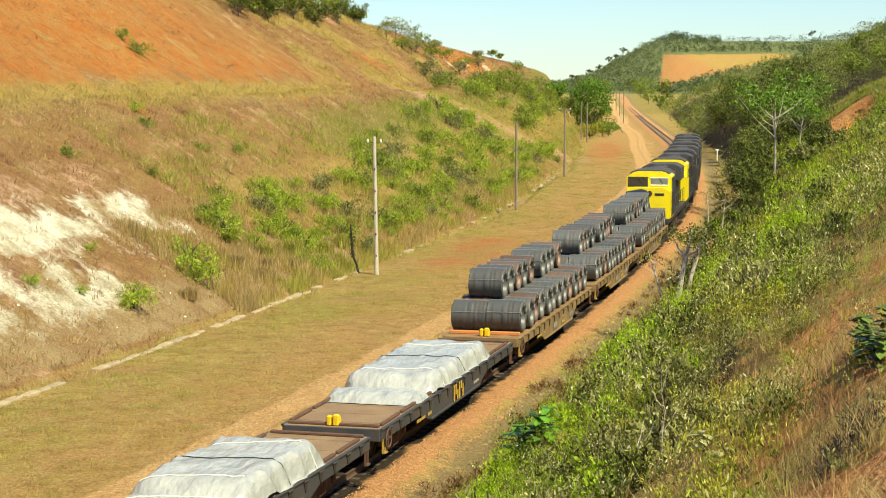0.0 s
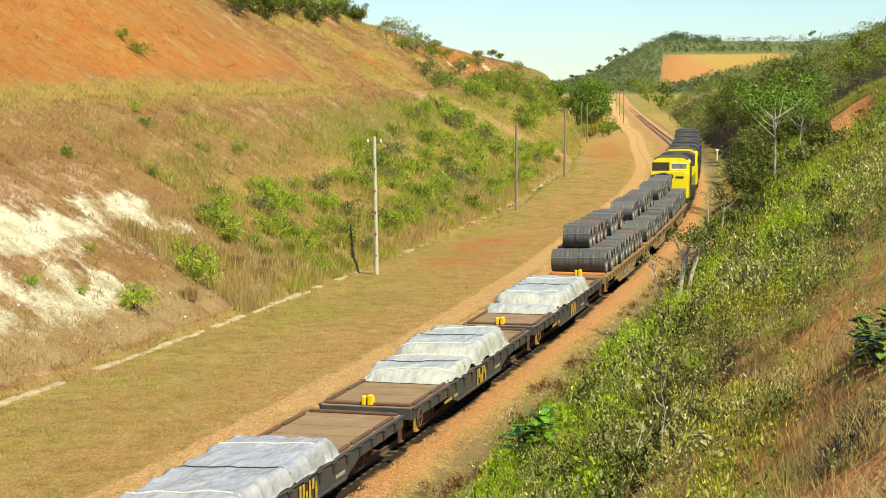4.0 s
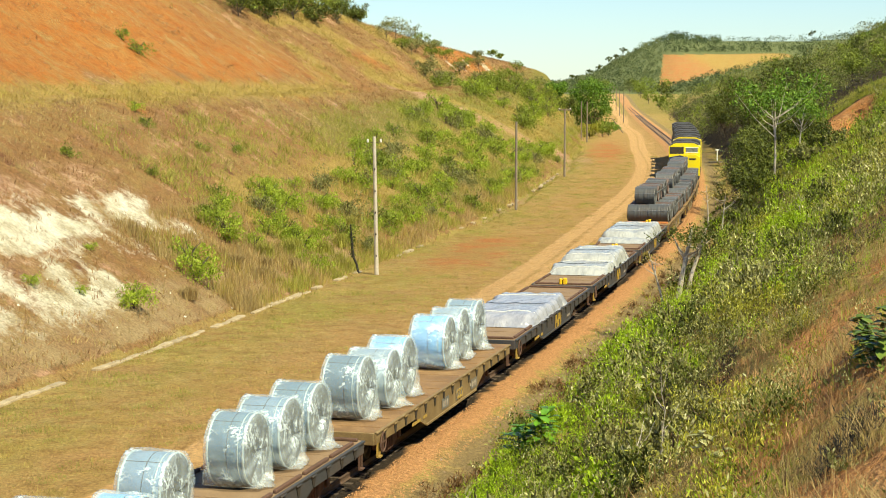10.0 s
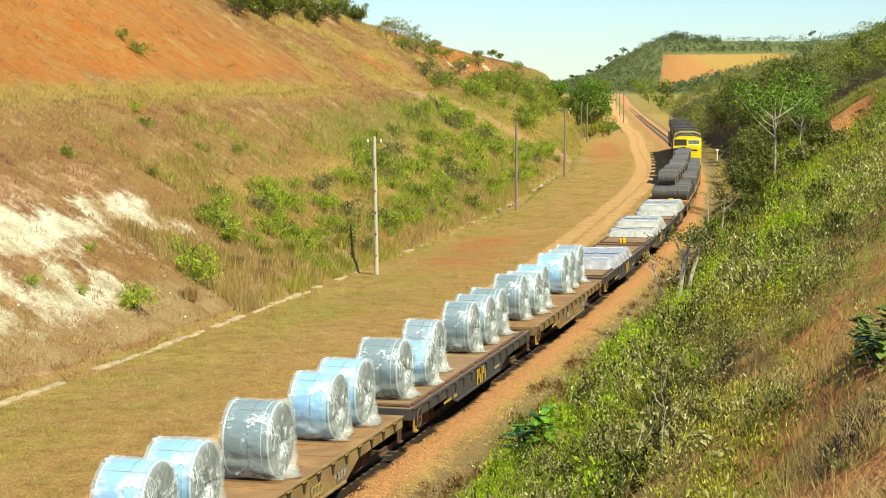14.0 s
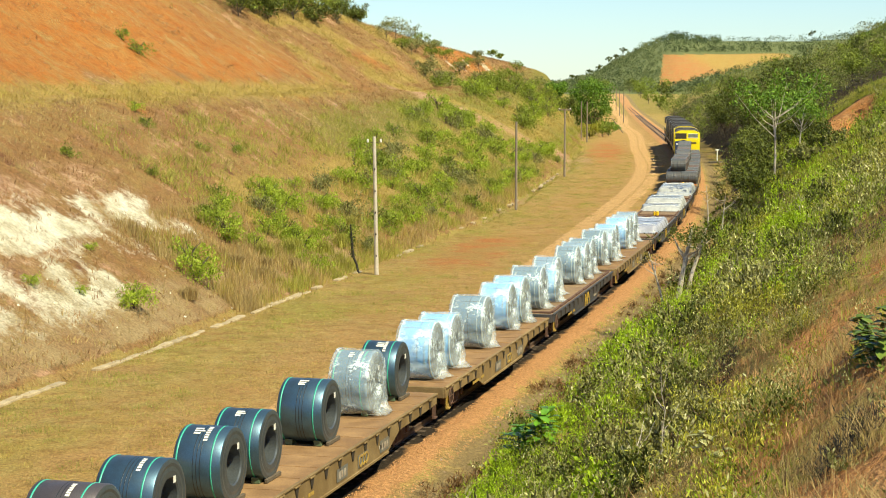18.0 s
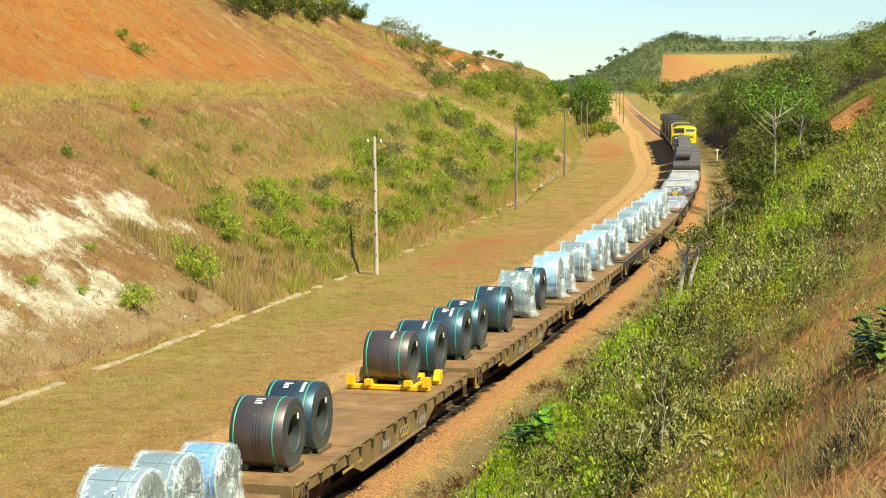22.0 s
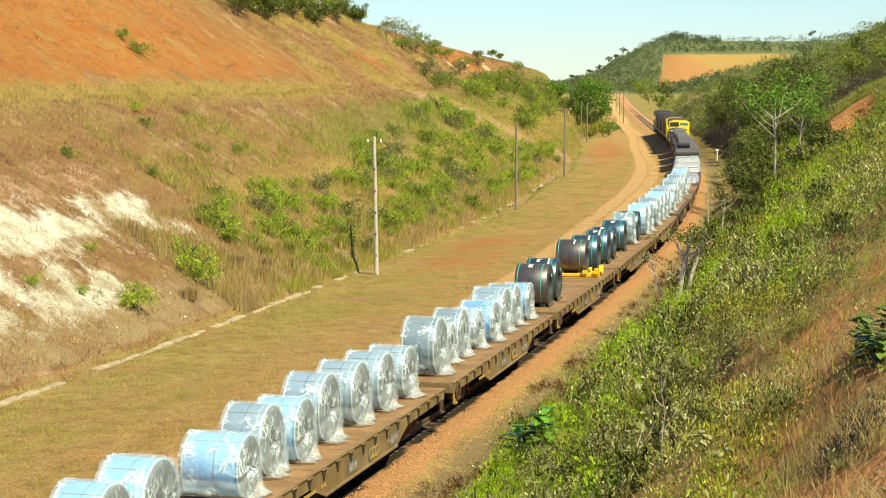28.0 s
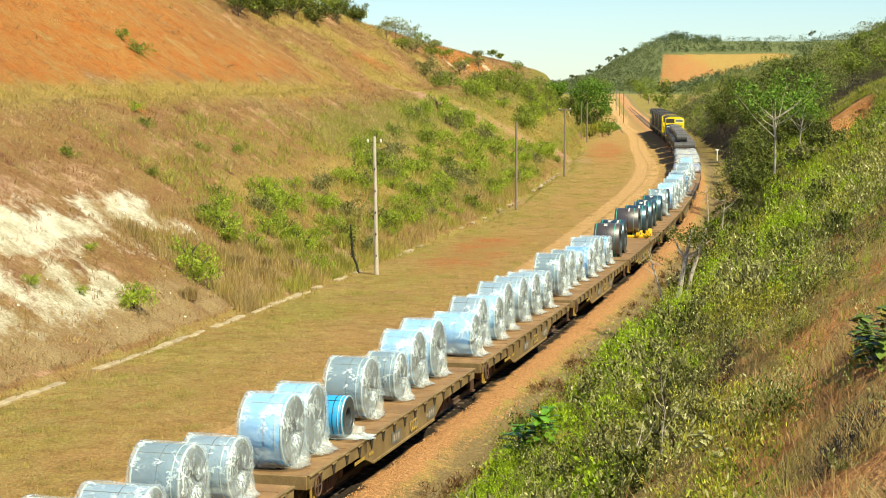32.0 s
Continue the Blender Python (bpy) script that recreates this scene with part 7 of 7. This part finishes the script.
L_BROAD = foliage("broad_leaves", [(0.06, 0.095, 0.014), (0.105, 0.155, 0.026), (0.16, 0.21, 0.045)], 0.15, 0.35)
L_PALE = foliage("pale_leaves", [(0.24, 0.26, 0.08), (0.36, 0.35, 0.15), (0.30, 0.32, 0.09)], 0.3, 0.4)
broad_plant(-6.4, 12.7, 0.36, 13, 0.20, L_PALE, "pale yellow-green broad-leaved plant", 1)
broad_plant(-7.8, 13.1, 0.24, 12, 0.16, L_PALE, "small pale rosette of broad leaves", 2)
broad_plant(-7.6, 13.6, 0.2, 9, 0.14, L_PALE, "small pale rosette of broad leaves", 3)
for k, (s, d) in enumerate([(-6.8, 14.5), (-6.3, 14.7), (-5.9, 14.4), (-6.6, 14.9), (-7.6, 14.55), (-7.2, 14.85), (-7.9, 14.8), (-8.3, 14.7)]):
    broad_plant(s, d, 0.38, 38, 0.17, L_BROAD, "dark green broad-leaved shrub on bare soil", 10 + k, 0.04, 0.33)
L_GLOSSY = foliage("glossy_leaves", [(0.06, 0.15, 0.012), (0.11, 0.25, 0.02), (0.08, 0.19, 0.015)], 0.2, 0.3)
for k, (s, d) in enumerate([(11.6, 6.6), (12.2, 6.3), (11.3, 7.0), (12.0, 7.0)]):
    broad_plant(s, d, 0.85, 26, 0.42, L_GLOSSY, "glossy green drooping-leaved plant at the bank's foot", 20 + k, 0.1)


def bare_sapling(s, d, tall, seed, label):
    r = random.Random(seed)
    p = new("bare_sapling")
    pts = [Vector((0, 0, -0.1))]
    for k in range(6):
        pts.append(pts[-1] + Vector((r.uniform(-0.07, 0.09), r.uniform(-0.05, 0.05), tall / 6)))
    part("stem", (Build().tube(pts, [0.016, 0.015, 0.013, 0.011, 0.008, 0.006, 0.003], 6), M_BARK), p)
    for k in range(5):
        a, b = pts[2 + k % 4], r.uniform(0, 6.28)
        part("twig", (Build().tube([a, a + Vector((0.12 * math.cos(b), 0.12 * math.sin(b), 0.16)), a + Vector((0.2 * math.cos(b), 0.2 * math.sin(b), 0.36))], [0.007, 0.005, 0.002], 5), M_BARK), p)
    p.matrix_basis = Matrix.Translation(spot(s, d, height(s, d)))
    return tagged(p, label, "sapling", "bare saplings")


bare_sapling(-4.2, 11.9, 1.5, 1, "tall pale bare sapling among the scrub")
bare_sapling(-4.4, 11.5, 1.0, 2, "pale bare sapling among the scrub")
bare_sapling(-4.3, 11.7, 0.8, 3, "pale bare sapling among the scrub")
bare_sapling(28, 9.4, 1.2, 4, "thin bare stem in the green undergrowth")
bare_sapling(43, 10.6, 1.6, 5, "thin bare stem in the green undergrowth")
bare_sapling(47, 11.4, 1.5, 6, "thin bare stem in the green undergrowth")

def grass_tuft(s, d, tall, seed, material, label):
    r = np.random.RandomState(seed)
    t = new("grass_tuft", blades("grass_tuft", r.normal(0, 0.22, (60, 3)) * [1, 1, 0], np.full(60, tall), 8, 0.022, 0.8, material, r, 0.08))
    t.matrix_basis = Matrix.Translation(spot(s, d, height(s, d)))
    return tagged(t, label, "grass tuft", "grass tufts at the bank's foot")


for k, (s, d, h, fresh) in enumerate([(61.5, -17.3, 0.9, True), (64.8, -17.0, 0.95, True), (66.5, -17.2, 0.8, True), (57.0, -17.2, 0.8, False), (60.0, -16.6, 0.7, False), (58.5, -16.2, 0.6, False), (70.0, -16.6, 0.8, True), (63.0, -16.2, 0.6, False), (49.0, -16.6, 0.6, False), (67.8, -16.0, 0.6, False), (74.5, -16.8, 0.8, True), (79.0, -17.4, 0.9, True)]):
    grass_tuft(s, d, h, 300 + k, G_LIME if fresh else G_STRAW, "tall yellow-green grass tuft between the bushes" if fresh else "tall straw-coloured grass tuft below the bushes")

# ---- drain along the foot of the bank ----
drain = tagged(new("drain"), "broken pale concrete drain edge along the bank", "drain", kind="structure")
rnd = random.Random(21)
SLAB = [Build().box(-0.17, 0.17, -0.5, 0.5, -0.12, 0.06, 0.03).mesh("slab", M_CONCRETE), Build().box(-0.11, 0.15, -0.47, 0.5, -0.12, 0.04, 0.04).mesh("slab", M_CONCRETE)]
for k in range(160):
    s = 20 + k * 1.0
    if s > 60 and rnd.random() < 0.75:
        continue
    if 31.4 < s < 34.2 or 45.6 < s < 46.4 or rnd.random() < 0.08:
        continue
    x, y, h = lay(s, -14.55)
    off = -14.55 + rnd.uniform(-0.08, 0.08)
    part("slab", SLAB[rnd.random() < 0.4], drain, Matrix.Translation(spot(s, off, -0.56 + rnd.uniform(-0.03, 0.02))) @ Matrix.Rotation(-float(h) + rnd.uniform(-0.05, 0.05), 4, "Z"))

# ---- sleepers and gravel ----
SLEEPER = Build().box(-0.82, 0.82, -0.11, 0.11, -0.16, -0.012, 0.015).mesh("sleeper", M_SLEEPER_SHADED)
for k in range(300):
    s = 8 + k * 0.6
    x, y, h = lay(s, 0.06)
    part("sleeper", SLEEPER, track, Matrix.Translation(spot(s, 0.06, -0.155)) @ Matrix.Rotation(-float(h), 4, "Z"))
more = Build()
for k in range(500):
    s = 188 + k * 0.6
    x, y, h = lay(s, 0.06)
    c, w = Vector((float(math.cos(h)), -float(math.sin(h)), 0)), Vector((float(math.sin(h)), float(math.cos(h)), 0))
    p = spot(s, 0.06, -0.155)
    q = [p + c * a + w * b for a, b in ((-0.82, -0.11), (0.82, -0.11), (0.82, 0.11), (-0.82, 0.11))]
    more.put([v - Vector((0, 0, 0.15)) for v in q] + q, [(4, 5, 6, 7), (0, 1, 5, 4), (1, 2, 6, 5), (2, 3, 7, 6), (3, 0, 4, 7)])
ob = part("far_sleepers", (more, M_SLEEPER_DUSTY), track)
tagged(ob, kind="stuff")


def stones(name, s, d, size, material, label):
    p = place(s, d, 0.0)
    n = len(p)
    dirs = np.array([(1, 0, 0), (0, 1, 0), (-1, 0, 0), (0, -1, 0), (0, 0, 1), (0, 0, -1)], float)
    v = p[:, None, :] + dirs[None] * (size[:, None, None] * rs.uniform(0.55, 1.25, (n, 6, 1))) + rs.normal(0, 0.15, (n, 6, 3)) * size[:, None, None]
    tri = np.array([(0, 1, 4), (1, 2, 4), (2, 3, 4), (3, 0, 4), (1, 0, 5), (2, 1, 5), (3, 2, 5), (0, 3, 5)])
    f = (np.arange(n)[:, None, None] * 6 + tri[None]).reshape(-1, 3)
    stuff(name, arrays_mesh(name, v.reshape(-1, 3), f, material), label, "stones")


def stone_material(name, colors):
    m, nt, p = nodes_of(name)
    isl = nt.nodes.new("ShaderNodeNewGeometry").outputs["Random Per Island"]
    geo = nt.nodes.new("ShaderNodeNewGeometry").outputs["Position"]
    col = blend(nt, isl, colors[0], colors[1])
    col = blend(nt, 1.0, col, remap_grey(nt, noise_tex(nt, geo, 6.0, 3), 0.75, 1.2), "MULTIPLY")
    nt.links.new(col, p.inputs["Base Color"])
    p.inputs["Roughness"].default_value = 0.95
    return m


n = 12000
stones("ballast_gravel", 6 + 150 * rs.uniform(0, 1, n) ** 1.4, rs.uniform(1.15, 2.3, n), rs.uniform(0.014, 0.034, n), stone_material("ballast_stone", ((0.46, 0.225, 0.095), (0.57, 0.305, 0.135))), "dusty orange-brown ballast gravel")
n = 500
stones("rubble", rs.uniform(8, 90, n), rs.uniform(2.0, 4.0, n), rs.uniform(0.02, 0.07, n), stone_material("pale_stone", ((0.30, 0.19, 0.11), (0.48, 0.37, 0.26))), "loose stones at the edge of the ballast")
n = 60
stones("bank_rubble", rs.uniform(22, 56, n), -15 - 7 * rs.uniform(0, 1, n), rs.uniform(0.03, 0.09, n), stone_material("chalky_stone", ((0.55, 0.48, 0.35), (0.82, 0.76, 0.62))), "pale loose stones on the rocky bank")


# low dead brush along the edge of the ballast
n = 420
bs, bd = 8 + 90 * rs.uniform(0, 1, n) ** 1.2, rs.uniform(2.3, 4.6, n)
clump = fbm(bs / 3.5, bd / 2, 141) > 0.5
stuff("dead_brush", sprigs("dead_brush", place(bs[clump], bd[clump]), rs.uniform(0.15, 0.4, clump.sum()), 9, 7, rs.uniform(0.06, 0.11, clump.sum()), L_SCRUB, rs), "low dead brown brush beside the ballast", "brush")


def motions():
    times = [2.0 * k for k in range(17)]
    for ob, mid_s, half, local in MOVING:
        walk(ob, [(t, carried_pose(t, mid_s, half, local)) for t in times])


motions()
